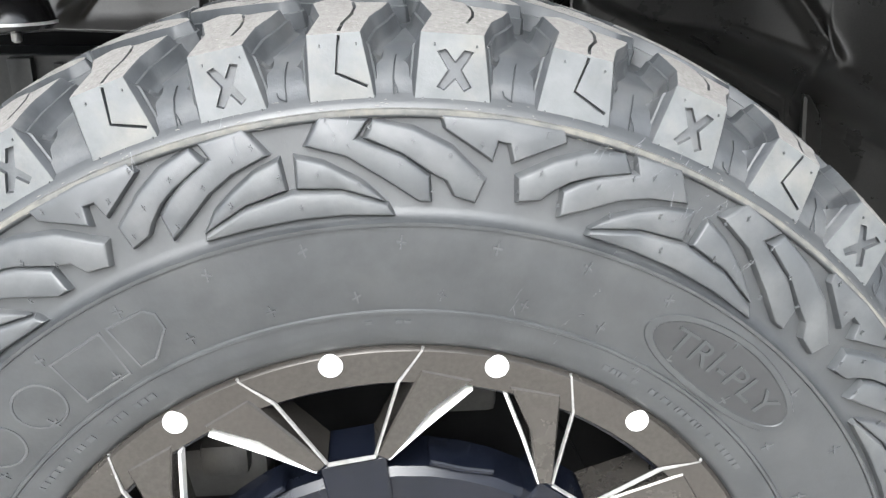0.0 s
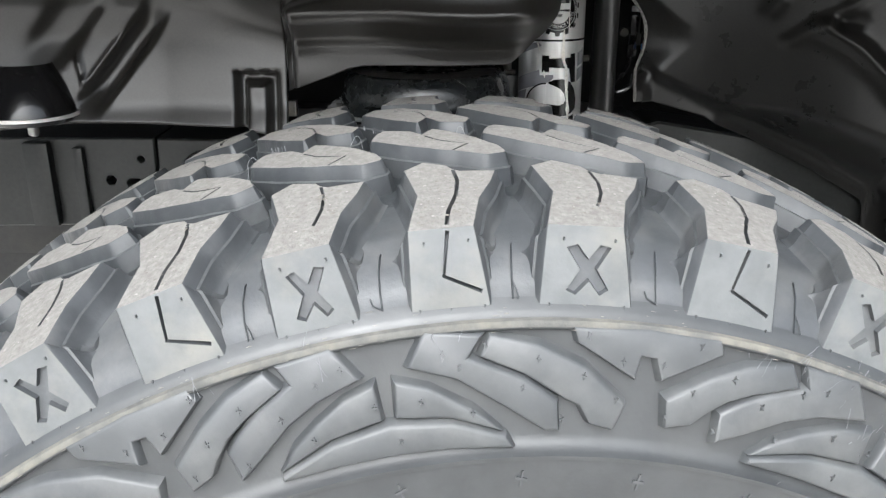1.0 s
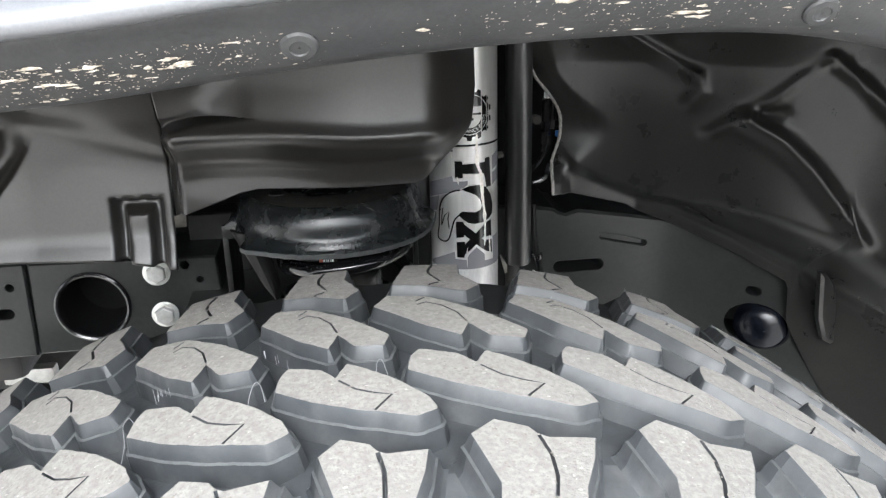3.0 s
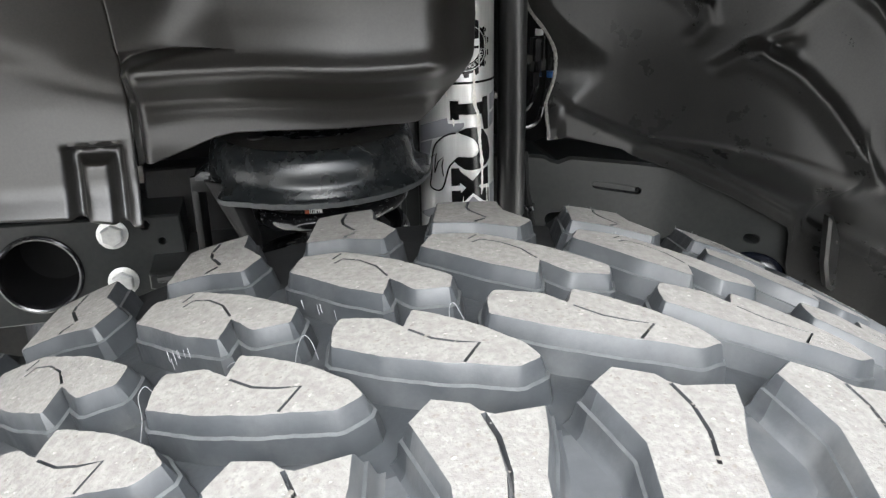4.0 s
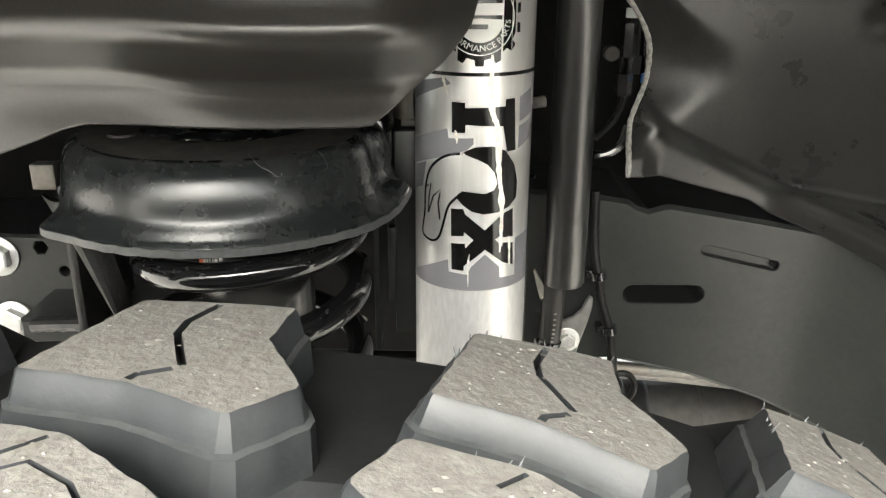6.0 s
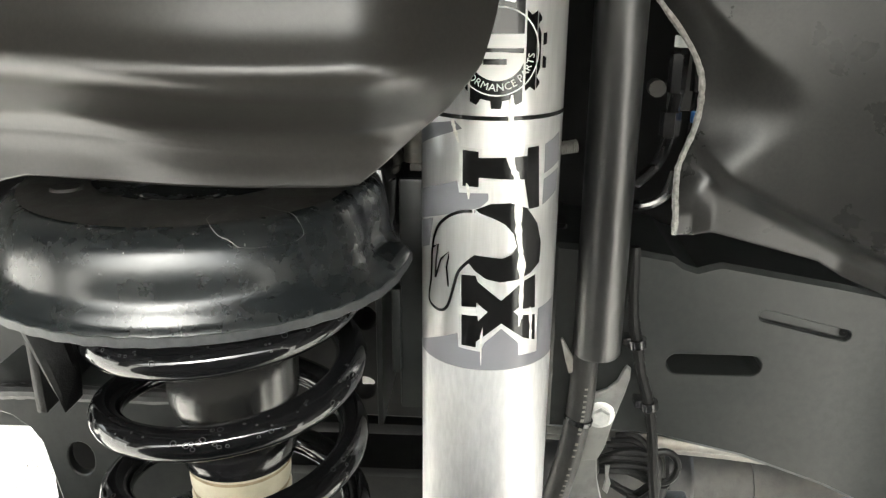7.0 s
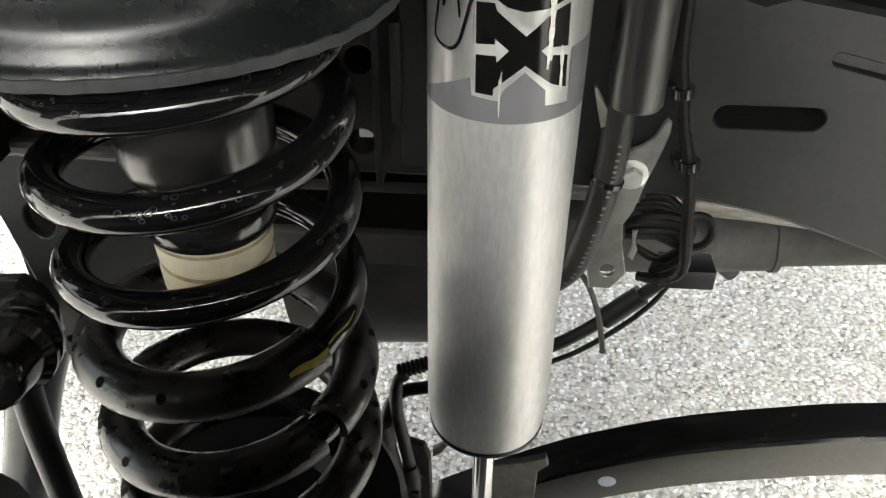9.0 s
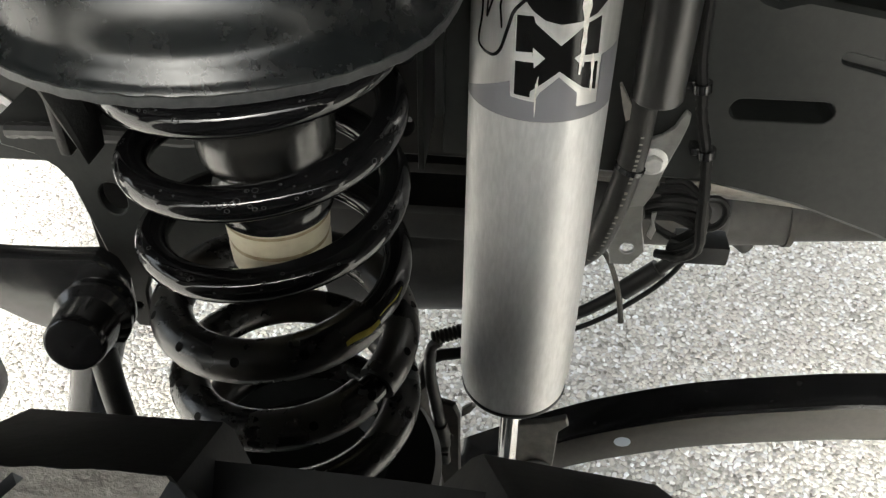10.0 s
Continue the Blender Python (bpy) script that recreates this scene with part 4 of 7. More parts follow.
lumps = shape[None] * sizes * dice.uniform(0.72, 1.16, (count, len(shape), 1))
cosines, sines = np.cos(turns)[:, None], np.sin(turns)[:, None]
verts = np.stack([lumps[:, :, 0] * cosines - lumps[:, :, 1] * sines + spots[:, None, 0], lumps[:, :, 0] * sines + lumps[:, :, 1] * cosines + spots[:, None, 1],
                  lumps[:, :, 2] + GROUND + 0.0004], 2).reshape(-1, 3)
faces = (tris[None] + len(shape) * np.arange(count)[:, None, None]).reshape(-1, 3)
me = bpy.data.meshes.new("gravel")
me.vertices.add(len(verts))
me.vertices.foreach_set("co", verts.ravel())
me.loops.add(faces.size)
me.loops.foreach_set("vertex_index", faces.ravel())
me.polygons.add(len(faces))
me.polygons.foreach_set("loop_start", np.arange(0, faces.size, 3))
me.update(calc_edges=True)
me.validate()
me.materials.append(STONE)
me.shade_flat()
tagged(new("gravel", me), "small pale stones of the exposed aggregate pavement", "gravel", kind="stuff")

# ---- fender flare, silver above and dull black along its lip ----
LIP = ([-0.80, -0.72, -0.62, -0.50, -0.36, -0.24, -0.185, -0.13, -0.09, -0.04, 0.0, 0.05, 0.09, 0.122, 0.151, 0.20, 0.28, 0.40, 0.55, 0.68, 0.78],
       [0.60, 0.78, 0.90, 0.965, 1.002, 1.016, 1.0195, 1.0235, 1.029, 1.0335, 1.0365, 1.038, 1.038, 1.035, 1.029, 1.016, 0.985, 0.92, 0.81, 0.67, 0.52])


def lip_height(x):
    w = 0.02
    return float(np.mean([np.interp(x + d, *LIP) for d in (-w, -w / 2, 0, w / 2, w)]))


def swept(bm, profile, xs, index=0):
    rows = [[bm.verts.new((x, y, lip_height(x) + dz)) for y, dz in profile] for x in xs]
    for a, b in zip(rows, rows[1:]):
        bridge(bm, a, b, index, closed=False)


XS = [-0.80 + 1.58 * i / 120 for i in range(121)]
flare = thing("fender_flare", "silver fender flare with mud-spattered black plastic lip", "fender flare")
bm = bmesh.new()
swept(bm, [(0.66, 0.030), (0.60, 0.012), (0.548, 0.003), (0.538, 0.0003), (0.532, 0.0), (0.526, 0.001), (0.521, 0.004), (0.512, 0.015),
           (0.507, 0.0212), (0.5040, 0.0238), (0.5035, 0.0248), (0.512, 0.0262)], XS)
part("lip", bm, FLARE_BLACK, flare, "dull black plastic lip", 50)
bm = bmesh.new()
swept(bm, [(0.515, 0.0262), (0.503, 0.0246), (0.500, 0.0258), (0.4985, 0.0285), (0.500, 0.0325), (0.505, 0.0358), (0.514, 0.0380), (0.53, 0.0395),
           (0.57, 0.0415), (0.600, 0.0422), (0.6025, 0.0410), (0.6025, 0.036)], XS)
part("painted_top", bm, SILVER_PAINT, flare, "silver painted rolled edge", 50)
for x, k in ((-0.068, 1.0), (0.112, 1.0), (-0.30, 1.0), (0.33, 1.0)):
    bm = bmesh.new()
    spun(bm, [(0.001, 0.0064), (-0.0006, 0.0064), (-0.0014, 0.0056), (-0.0017, 0.0034), (-0.0012, 0.0030), (-0.0012, 0.0005)], 20)
    rivet = part("push_rivet", bm, FLARE_BLACK, flare, "dusty grey push rivet")
    rivet.matrix_basis = pose(x, 0.5165, lip_height(x) + 0.0095, 39, 0, 0)

# mud dried on in thin flakes, thickest towards the front of the lip
bm = bmesh.new()
rng = random.Random(11)
for k in range(1150):
    pick = rng.random()
    x = rng.gauss(-0.165, 0.025) if pick < 0.22 else rng.gauss(-0.115, 0.022) if pick < 0.5 else rng.gauss(0.045, 0.03) if pick < 0.66 else rng.uniform(-0.32, 0.26)
    t = rng.random() ** 0.8
    if rng.random() < 0.05:
        t = 0.0
    y, dz = 0.5215 - 0.0105 * t, 0.0035 + 0.0125 * t
    speck = k > 210
    size = 0.00012 + 0.00022 * rng.random() ** 3 if speck else 0.00018 + 0.00095 * rng.random() ** 4
    n, wide = (6, rng.uniform(0.9, 1.8)) if speck else (9, rng.uniform(1.8, 6.0))
    base, top = [], []
    for i in range(n):
        a = math.tau * i / n
        rr = size * rng.uniform(0.4, 1.25)
        dx, du = rr * wide * math.cos(a), rr * math.sin(a)
        p = Vector((x + dx, y - 0.62 * du, lip_height(x + dx) + dz + 0.78 * du))
        base.append(bm.verts.new(p + Vector((0, 0.0006, -0.0004))))
        top.append(bm.verts.new(p.lerp(Vector((x, y, lip_height(x) + dz)), 0.25) + Vector((0, -0.0007, -0.0004)) * (0.4 + size * 260)))
    bridge(bm, base, top)
    bm.faces.new(top)
mud = single("dried_mud", bm, MUD, "pale dried mud flakes stuck on the black flare lip", "mud", kind="stuff")

# ---- body that closes the place above ----
bm = bmesh.new()
swept(bm, [(0.606, 0.030), (0.606, 0.0425), (0.610, 0.050), (0.616, 0.12), (0.64, 0.22), (0.70, 0.26), (0.90, 0.28)], XS)
body = thing("vehicle_body", "silver off-road vehicle body above the wheel", "vehicle")
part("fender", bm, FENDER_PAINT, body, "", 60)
# Black bead stands for the shade in the gap between flare and fender.
bm = bmesh.new()
tube(bm, [(x, 0.6040, lip_height(x) + 0.0432) for x in XS], 0.0006, 6)
part("seam_gasket", bm, SATIN_BLACK, body, "thin black line for the shaded seam")
# Unseen slab added above the well to shade the wheel.
bm = bmesh.new()
box(bm, (-1.0, 0.90, 1.20), (1.3, 2.45, 1.30), 0.02)
part("hood", bm, SILVER_PAINT, body)
# Black block added in place of the unlit engine bay.
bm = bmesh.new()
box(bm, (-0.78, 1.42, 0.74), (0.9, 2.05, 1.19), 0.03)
part("engine_block", bm, SKIN, body, "black stand-in for the unlit engine bay")

# ---- black plastic shields round the inside of the wheel well ----
shield = thing("wheel_well_shield", "black moulded plastic splash shield with ridges and dust", "splash shield")


def sheet(bm, xs, bottom, top, depth, rows=70, keep=None):
    """A moulded sheet: columns at xs from bottom(x) up to top(x), standing at depth(x, z)."""
    cols = []
    for x in xs:
        lo, hi = bottom(x), top(x)
        cols.append([bm.verts.new((x, depth(x, lo + (hi - lo) * (j / rows)), lo + (hi - lo) * (j / rows))) for j in range(rows + 1)])
    for a, b in zip(cols, cols[1:]):
        bridge(bm, a, b, closed=False)
    return cols


def interp(v, xs, ys):
    return float(np.interp(v, xs, ys))


def smooth(v, xs, ys, w):
    return sum(float(np.interp(v + d * w, xs, ys)) for d in (-1, -0.5, 0, 0.5, 1)) / 5


def ridge_depth(x, z):
    zz = z - smooth(x, [-0.22, -0.16, -0.10, -0.06, -0.02, 0.02, 0.05], [0.0, 0.003, 0.0050, 0.0024, 0.0013, 0.0030, 0.0045], 0.02)
    y = smooth(zz, [0.80, 0.860, 0.886, 0.893, 0.912, 0.9165, 0.96, 1.0, 1.13], [0.938, 0.9385, 0.941, 0.942, 0.917, 0.912, 0.918, 0.921, 0.905], 0.0052)
    y -= 0.0026 * math.exp(-((zz - 0.9195) / 0.0085) ** 2) + 0.0024 * math.exp(-((zz - 0.8895) / 0.0085) ** 2)
    t = min(1.0, max(0.0, (-0.03 - x) / 0.17))
    y += 0.036 * t * t * (3 - 2 * t)
    y += 0.055 * max(0.0, (x - 0.008) / 0.052) ** 2
    if z < 0.93:
        y += 0.016 * math.exp(-((x + 0.2060) / 0.0052) ** 4) * min(1.0, (0.93 - z) / 0.012)
    # below, the ridge ends in a step; above, it runs on into the side panel
    high = min(1.0, max(0.0, (z - 0.918) / 0.020))
    side = min(1.0, max(0.0, (x + 0.2110) / (0.004 + 0.085 * high * high)))
    side = side if high == 0 else side * side * (3 - 2 * side)
    edge = 0.991 * (1 - high) + flat_depth(-0.2112, z) * high
    return y * side + (1 - side) * edge


def flat_depth(x, z):
    y = smooth(z, [0.79, 0.805, 0.83, 0.90, 0.93, 0.96, 1.0, 1.06, 1.13], [0.964, 0.968, 0.977, 0.988, 0.987, 0.972, 0.950, 0.91, 0.84], 0.006)
    y -= 0.05 * max(0.0, (-0.33 - x) / 0.2) ** 1.5
    # the channel pressed in round a raised tongue
    inside = max(abs(x + 0.2415) - 0.0115, (z - 0.8525))
    groove = math.exp(-((inside - 0.0045) / 0.0052) ** 4) if z < 0.872 else 0.0
    y += 0.014 * groove
    # the dark diagonal trough beside a raised three-cornered gusset towards the front
    u, w = (x + 0.372) * 0.62 + (z - 0.868) * 0.785, (x + 0.372) * 0.785 - (z - 0.868) * 0.62
    y += 0.013 * math.exp(-((w + 0.006) / 0.0105) ** 4) * math.exp(-((u - 0.008) / 0.055) ** 6)
    y += 0.005 * math.exp(-((w + 0.066) / 0.018) ** 4) * math.exp(-((u - 0.008) / 0.05) ** 4)
    left = w + 0.019 + (u + 0.038) * 1.036
    y -= 0.003 * math.exp(-((w + 0.0185) / 0.0026) ** 2) * math.exp(-((u + 0.005) / 0.033) ** 6)
    y -= 0.003 * math.exp(-(left / 0.003) ** 2) * math.exp(-((u + 0.024) / 0.015) ** 6)
    d2 = (x + 0.30) * 0.35 + (z - 0.935)
    y -= 0.012 / (1 + math.exp(max(-40, min(40, -d2 / 0.006))))
    return y


def ridge_low(x):
    return interp(x, [-0.2112, -0.205, -0.186, -0.164, -0.147, -0.132, -0.10, -0.056, 0.003, 0.010, 0.021, 0.032, 0.042, 0.054, 0.058, 0.0615],
                  [0.843, 0.846, 0.853, 0.861, 0.868, 0.8715, 0.873, 0.874, 0.8755, 0.8768, 0.887, 0.8975, 0.906, 0.922, 0.934, 0.952])


bm = bmesh.new()
sheet(bm, [-0.2112 + 0.2727 * (i / 180) for i in range(181)], ridge_low, lambda x: 1.13, ridge_depth, 260)
ob = part("ridge_panel", bm, SHIELD, shield, "", 60)
solid = ob.modifiers.new("thickness", "SOLIDIFY")
solid.thickness, solid.offset = 0.0025, -1.0
bm = bmesh.new()
sheet(bm, [-0.66 + 0.449 * (i / 170) for i in range(171)], lambda x: interp(x, [-0.66, -0.42, -0.266, -0.2112], [0.806, 0.817, 0.809, 0.7985]),
      lambda x: 1.13, flat_depth, 130)
ob = part("side_panel", bm, SHIELD, shield, "", 60)
solid = ob.modifiers.new("thickness", "SOLIDIFY")
solid.thickness, solid.offset = 0.0025, 1.0

bm = bmesh.new()
rng = random.Random(17)
for k in range(150):
    x, z = rng.gauss(-0.06, 0.05), rng.choice((rng.uniform(0.925, 0.99), rng.uniform(0.925, 0.99), rng.uniform(0.876, 0.91)))
    if not -0.19 < x < 0.045 or z < ridge_low(x) + 0.006:
        continue
    a, long, bend = rng.uniform(-0.9, 0.9), 0.0005 + 0.0027 * rng.random() ** 2, rng.uniform(-2.6, 2.6)
    line = [(x + long * (t * math.cos(a) - bend * 0.4 * t * t * math.sin(a)), z + long * (t * math.sin(a) + bend * 0.4 * t * t * math.cos(a))) for t in (-1, -0.6, -0.2, 0.2, 0.6, 1)]
    outline = stroke(line, rng.uniform(0.00012, 0.00034))
    bm.faces.new([bm.verts.new((p, ridge_depth(p, q) - 0.0005, q)) for p, q in outline])
for k in range(320):
    x, z = rng.uniform(-0.2, 0.0), rng.uniform(0.88, 1.0)
    r = 0.00010 + 0.00026 * rng.random() ** 3
    bm.faces.new([bm.verts.new((x + p, ridge_depth(x + p, z + q) - 0.0005, z + q)) for p, q in ring_points(0, 0, r, r, 6)])
tagged(part("scuff_mark", bm, PALE_SCRATCH, shield, "pale curled scuff marks"), kind="stuff")

liner = thing("wheel_well_liner", "black plastic inner fender liner with a raw trimmed edge", "fender liner")


def liner_low(x):
    return interp(x, [0.13, 0.161, 0.183, 0.246, 0.262, 0.30, 0.36, 0.418, 0.424, 0.45, 0.50, 0.60, 0.84], [0.819, 0.818, 0.816, 0.797, 0.787, 0.772, 0.744, 0.711, 0.66, 0.61, 0.52, 0.36, 0.1])


def liner_edge(z):
    return smooth(z, [0.80, 0.818, 0.835, 0.85, 0.872, 0.885, 0.90, 0.912, 0.925, 0.94, 0.98, 1.13],
                  [0.161, 0.161, 0.1605, 0.163, 0.1695, 0.1715, 0.171, 0.166, 0.157, 0.144, 0.128, 0.10], 0.004)


RIBS = [[(0.326, 0.905), (0.355, 0.886), (0.380, 0.861), (0.405, 0.829), (0.430, 0.790)], [(0.200, 1.000), (0.232, 0.979), (0.285, 0.945)],
        [(0.285, 0.945), (0.290, 0.930), (0.282, 0.918)], [(0.385, 0.965), (0.410, 0.945), (0.450, 0.905)], [(0.300, 0.890), (0.345, 0.925), (0.385, 0.965)]]


def from_line(x, z, line):
    """How far a point lies from a bent line."""
    best = 9.0
    for (ax, az), (bx, bz) in zip(line, line[1:]):
        dx, dz = bx - ax, bz - az
        k = min(1.0, max(0.0, ((x - ax) * dx + (z - az) * dz) / (dx * dx + dz * dz)))
        best = min(best, math.hypot(x - ax - k * dx, z - az - k * dz))
    return best


def liner_depth(x, z):
    y = smooth(x, [0.1, 0.20, 0.25, 0.30, 0.34, 0.38, 0.43, 0.50, 0.65, 0.85], [1.062, 1.064, 1.045, 1.005, 0.974, 0.956, 0.942, 0.89, 0.76, 0.58], 0.02)
    y -= 0.9 * max(0.0, z - 0.955) ** 1.35
    # the flap that turns inwards below a slanting crease and runs on as a narrow strip
    crease = interp(x, [0.16, 0.18, 0.207, 0.26, 0.30, 0.36, 0.42, 0.84], [0.852, 0.845, 0.829, 0.802, 0.786, 0.758, 0.724, 0.50])
    wide = interp(x, [0.165, 0.185, 0.25, 0.33, 0.42], [0.030, 0.010, 0.016, 0.05, 0.07])
    strip = interp(x, [0.15, 0.185, 0.26, 0.30, 0.35, 0.42, 0.50, 0.85], [1.062, 1.071, 1.088, 1.080, 1.060, 1.030, 0.98, 0.60])
    t = min(1.0, max(0.0, (crease + wide - z) / wide))
    t = t * t * (3 - 2 * t)
    y += (strip - y) * t
    y += 0.22 * max(0.0, crease - z) * min(1.0, max(0.0, (x - 0.170) / 0.012))
    y -= 0.0035 * math.exp(-((z - crease - 0.002) / 0.0035) ** 2) * min(1.0, max(0.0, (x - 0.178) / 0.01))
    # a swelling beside the trimmed edge, and ribs
    y += 0.016 * max(0.0, 1 - (x - liner_edge(z)) / (0.024 + 0.026 * math.exp(-((z - 0.888) / 0.026) ** 2))) ** 2 * min(1.0, max(0.0, (z - 0.83) / 0.02))
    for k, line in enumerate(RIBS):
        d = from_line(x, z, line)
        if d < 0.03:
            y -= (0.0085 if k == 0 else 0.005) * math.exp(-(d / (0.0085 if k == 0 else 0.006)) ** 2)
    y += 0.010 * math.exp(-(((x - 0.343) / 0.010) ** 2 + ((z - 0.912) / 0.007) ** 2))
    return y


bm = bmesh.new()
cols = []
for i in range(181):
    u = (i / 180) ** 1.35
    col = []
    for j in range(161):
        w = j / 160
        x0 = 0.16 + u * 0.68
        z = liner_low(x0) + (1.13 - liner_low(x0)) * w
        x = liner_edge(z) + (0.84 - liner_edge(z)) * u
        col.append(bm.verts.new((x, liner_depth(x, z), z)))
    cols.append(col)
for a, b in zip(cols, cols[1:]):
    bridge(bm, a, b, closed=False)
ob = part("rear_panel", bm, PLASTIC, liner, "", 60)
solid = ob.modifiers.new("thickness", "SOLIDIFY")
solid.thickness, solid.offset = 0.003, 1.0
# raw pale edge where the sheet was trimmed
bm = bmesh.new()
edge = [(liner_edge(z), liner_depth(liner_edge(z), z) - 0.0006, z) for z in (0.818 + 0.13 * i / 60 for i in range(61))]
rng = random.Random(31)
tube(bm, [(x - 0.0004, y + 0.0016, z) for x, y, z in edge], [rng.uniform(0.0017, 0.0023) for _ in edge], 7)
part("trimmed_edge", bm, RAW_EDGE, liner, "pale raw trimmed edge")
# Flat lid added over the well to shut out the sky.
bm = bmesh.new()
box(bm, (-0.75, 0.60, 1.115), (0.85, 1.16, 1.135), 0.004)
part("roof_panel", bm, PLASTIC, liner)
# Black sheets added behind the gaps, standing for the shade in them.
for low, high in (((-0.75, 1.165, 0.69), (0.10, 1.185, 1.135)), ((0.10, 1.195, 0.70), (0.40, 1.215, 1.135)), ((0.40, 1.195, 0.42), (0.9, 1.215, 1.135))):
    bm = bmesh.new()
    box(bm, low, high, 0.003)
    part("inner_wall", bm, SKIN, liner, "black sheet added behind the gaps")
bm = bmesh.new()
plate(bm, [(0.420, 0.744), (0.432, 0.740), (0.452, 0.718), (0.480, 0.684), (0.530, 0.610), (0.490, 0.625), (0.446, 0.656), (0.428, 0.690)], [], 0.978, 0.990, 0.004)
for v in bm.verts:
    v.co.y += 0.8 * (v.co.x - 0.425)
part("corner_fin", bm, PLASTIC, liner)

# ---- chassis rail ----
rail = thing("frame_rail", "satin black boxed steel chassis rail with slots and holes", "frame rail")
bm = bmesh.new()
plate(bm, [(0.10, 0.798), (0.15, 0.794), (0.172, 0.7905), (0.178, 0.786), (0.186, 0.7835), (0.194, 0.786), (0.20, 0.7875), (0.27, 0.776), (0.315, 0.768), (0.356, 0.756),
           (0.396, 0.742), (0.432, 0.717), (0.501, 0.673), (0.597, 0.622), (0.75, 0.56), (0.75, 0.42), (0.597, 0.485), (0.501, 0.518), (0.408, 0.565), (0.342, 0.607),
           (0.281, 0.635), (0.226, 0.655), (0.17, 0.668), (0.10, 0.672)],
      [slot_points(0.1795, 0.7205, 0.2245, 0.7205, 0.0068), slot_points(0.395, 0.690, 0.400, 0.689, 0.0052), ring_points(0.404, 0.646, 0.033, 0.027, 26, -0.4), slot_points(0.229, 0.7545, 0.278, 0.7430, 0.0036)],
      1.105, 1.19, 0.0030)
# behind the wheel the rail bends outwards, its outline slid along camera rays
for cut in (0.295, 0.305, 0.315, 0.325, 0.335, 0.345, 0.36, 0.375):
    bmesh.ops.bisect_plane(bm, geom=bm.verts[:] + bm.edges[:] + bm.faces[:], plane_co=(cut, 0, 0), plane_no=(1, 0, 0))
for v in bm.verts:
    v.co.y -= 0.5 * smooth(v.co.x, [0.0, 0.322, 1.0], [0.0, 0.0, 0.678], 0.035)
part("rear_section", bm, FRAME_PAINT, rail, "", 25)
# a pressed groove with a round end
bm = bmesh.new()
slab(bm, slot_points(0.229, 0.7545, 0.278, 0.7430, 0.0040), [(-0.0012, 0.0), (0.0, 0.002), (0.0006, 0.003)],
     lambda x, z, h: Vector((x, 1.1088 - h + 0.10 * max(0.0, x - 0.262), z)))
part("pressed_groove", bm, FRAME_PAINT, rail)
# A black dot stands for the shade in a small hole.
bm = bmesh.new()
spun(bm, [(0.0, 0.0026), (-0.0004, 0.0022), (-0.0004, 0.0004)], 16)
hole = part("groove_hole", bm, SKIN, rail)
hole.location = (0.2788, 1.1093, 0.7433)
bm = bmesh.new()
spun(bm, [(0.02, 0.034), (0.012, 0.031), (0.004, 0.022), (0.0, 0.008), (-0.001, 0.001)], 24)
plug = part("rubber_plug", bm, RIM_DARK, rail, "glossy black rubber plug")
plug.matrix_basis = pose(0.409, 1.056, 0.643, 0, 0, -26)
bm = bmesh.new()
plate(bm, [(-0.23, 0.80), (0.11, 0.80), (0.11, 0.656), (-0.23, 0.660)], [ring_points(-0.020, 0.732, 0.0085, count=16), ring_points(-0.021, 0.680, 0.0085, count=16)], 1.135, 1.19, 0.002)
# Darker black than the neighbouring sections, for the shade behind the spring.
part("middle_section", bm, SATIN_BLACK, rail)
bm = bmesh.new()
plate(bm, [(-0.384, 0.774), (-0.195, 0.770), (-0.190, 0.674), (-0.388, 0.672)],
      [ring_points(-0.326, 0.7225, 0.0345, count=30), ring_points(-0.228, 0.762, 0.0050, count=6), ring_points(-0.214, 0.745, 0.0036, count=12)], 1.08, 1.16, 0.002)
part("front_section", bm, FRAME_PAINT, rail)
bm = bmesh.new()
plate(bm, [(-0.64, 0.776), (-0.386, 0.775), (-0.389, 0.671), (-0.64, 0.668)],
      [ring_points(-0.4415, 0.725, 0.0062, count=6), slot_points(-0.418, 0.7212, -0.410, 0.7212, 0.0055), ring_points(-0.404, 0.750, 0.0042, count=12)],
      1.0785, 1.16, 0.002)
part("bumper_section", bm, FRAME_PAINT, rail)
bm = bmesh.new()
spun(bm, [(0.075, 0.0335), (0.0, 0.0335), (-0.0035, 0.0345), (-0.0045, 0.0365), (-0.0035, 0.0385), (0.0012, 0.0395)], 40)
collar = part("tube_collar", bm, GLOSS_BLACK, rail, "gloss black round tube through the rail")
collar.location = (-0.326, 1.081, 0.7225)
bm = bmesh.new()
spun(bm, [(0.07, 0.034), (0.07, 0.001)], 30)
inner = part("tube_inner", bm, SKIN, rail)
inner.location = (-0.326, 1.081, 0.7225)
bm = bmesh.new()
box(bm, (-0.535, 1.066, 0.672), (-0.505, 1.08, 0.772), 0.003)
box(bm, (-0.480, 1.070, 0.660), (-0.468, 1.0785, 0.765), 0.002)
part("stiffener", bm, FRAME_PAINT, rail)
bm = bmesh.new()
plate(bm, [(-0.2234, 0.7320), (-0.2234, 0.7180), (-0.2060, 0.7130), (-0.1960, 0.7050), (-0.1905, 0.6960), (-0.1820, 0.6460), (-0.1795, 0.5950), (-0.1765, 0.5880), (-0.1700, 0.5870),
           (-0.1660, 0.5930), (-0.1640, 0.6180), (-0.1580, 0.6320), (-0.0900, 0.6500), (-0.0900, 0.7320)],
      [ring_points(-0.1685, 0.6865, 0.0078, 0.0110, 18), ring_points(-0.1720, 0.6060, 0.0030, count=10)], 1.030, 1.036, 0.0015)
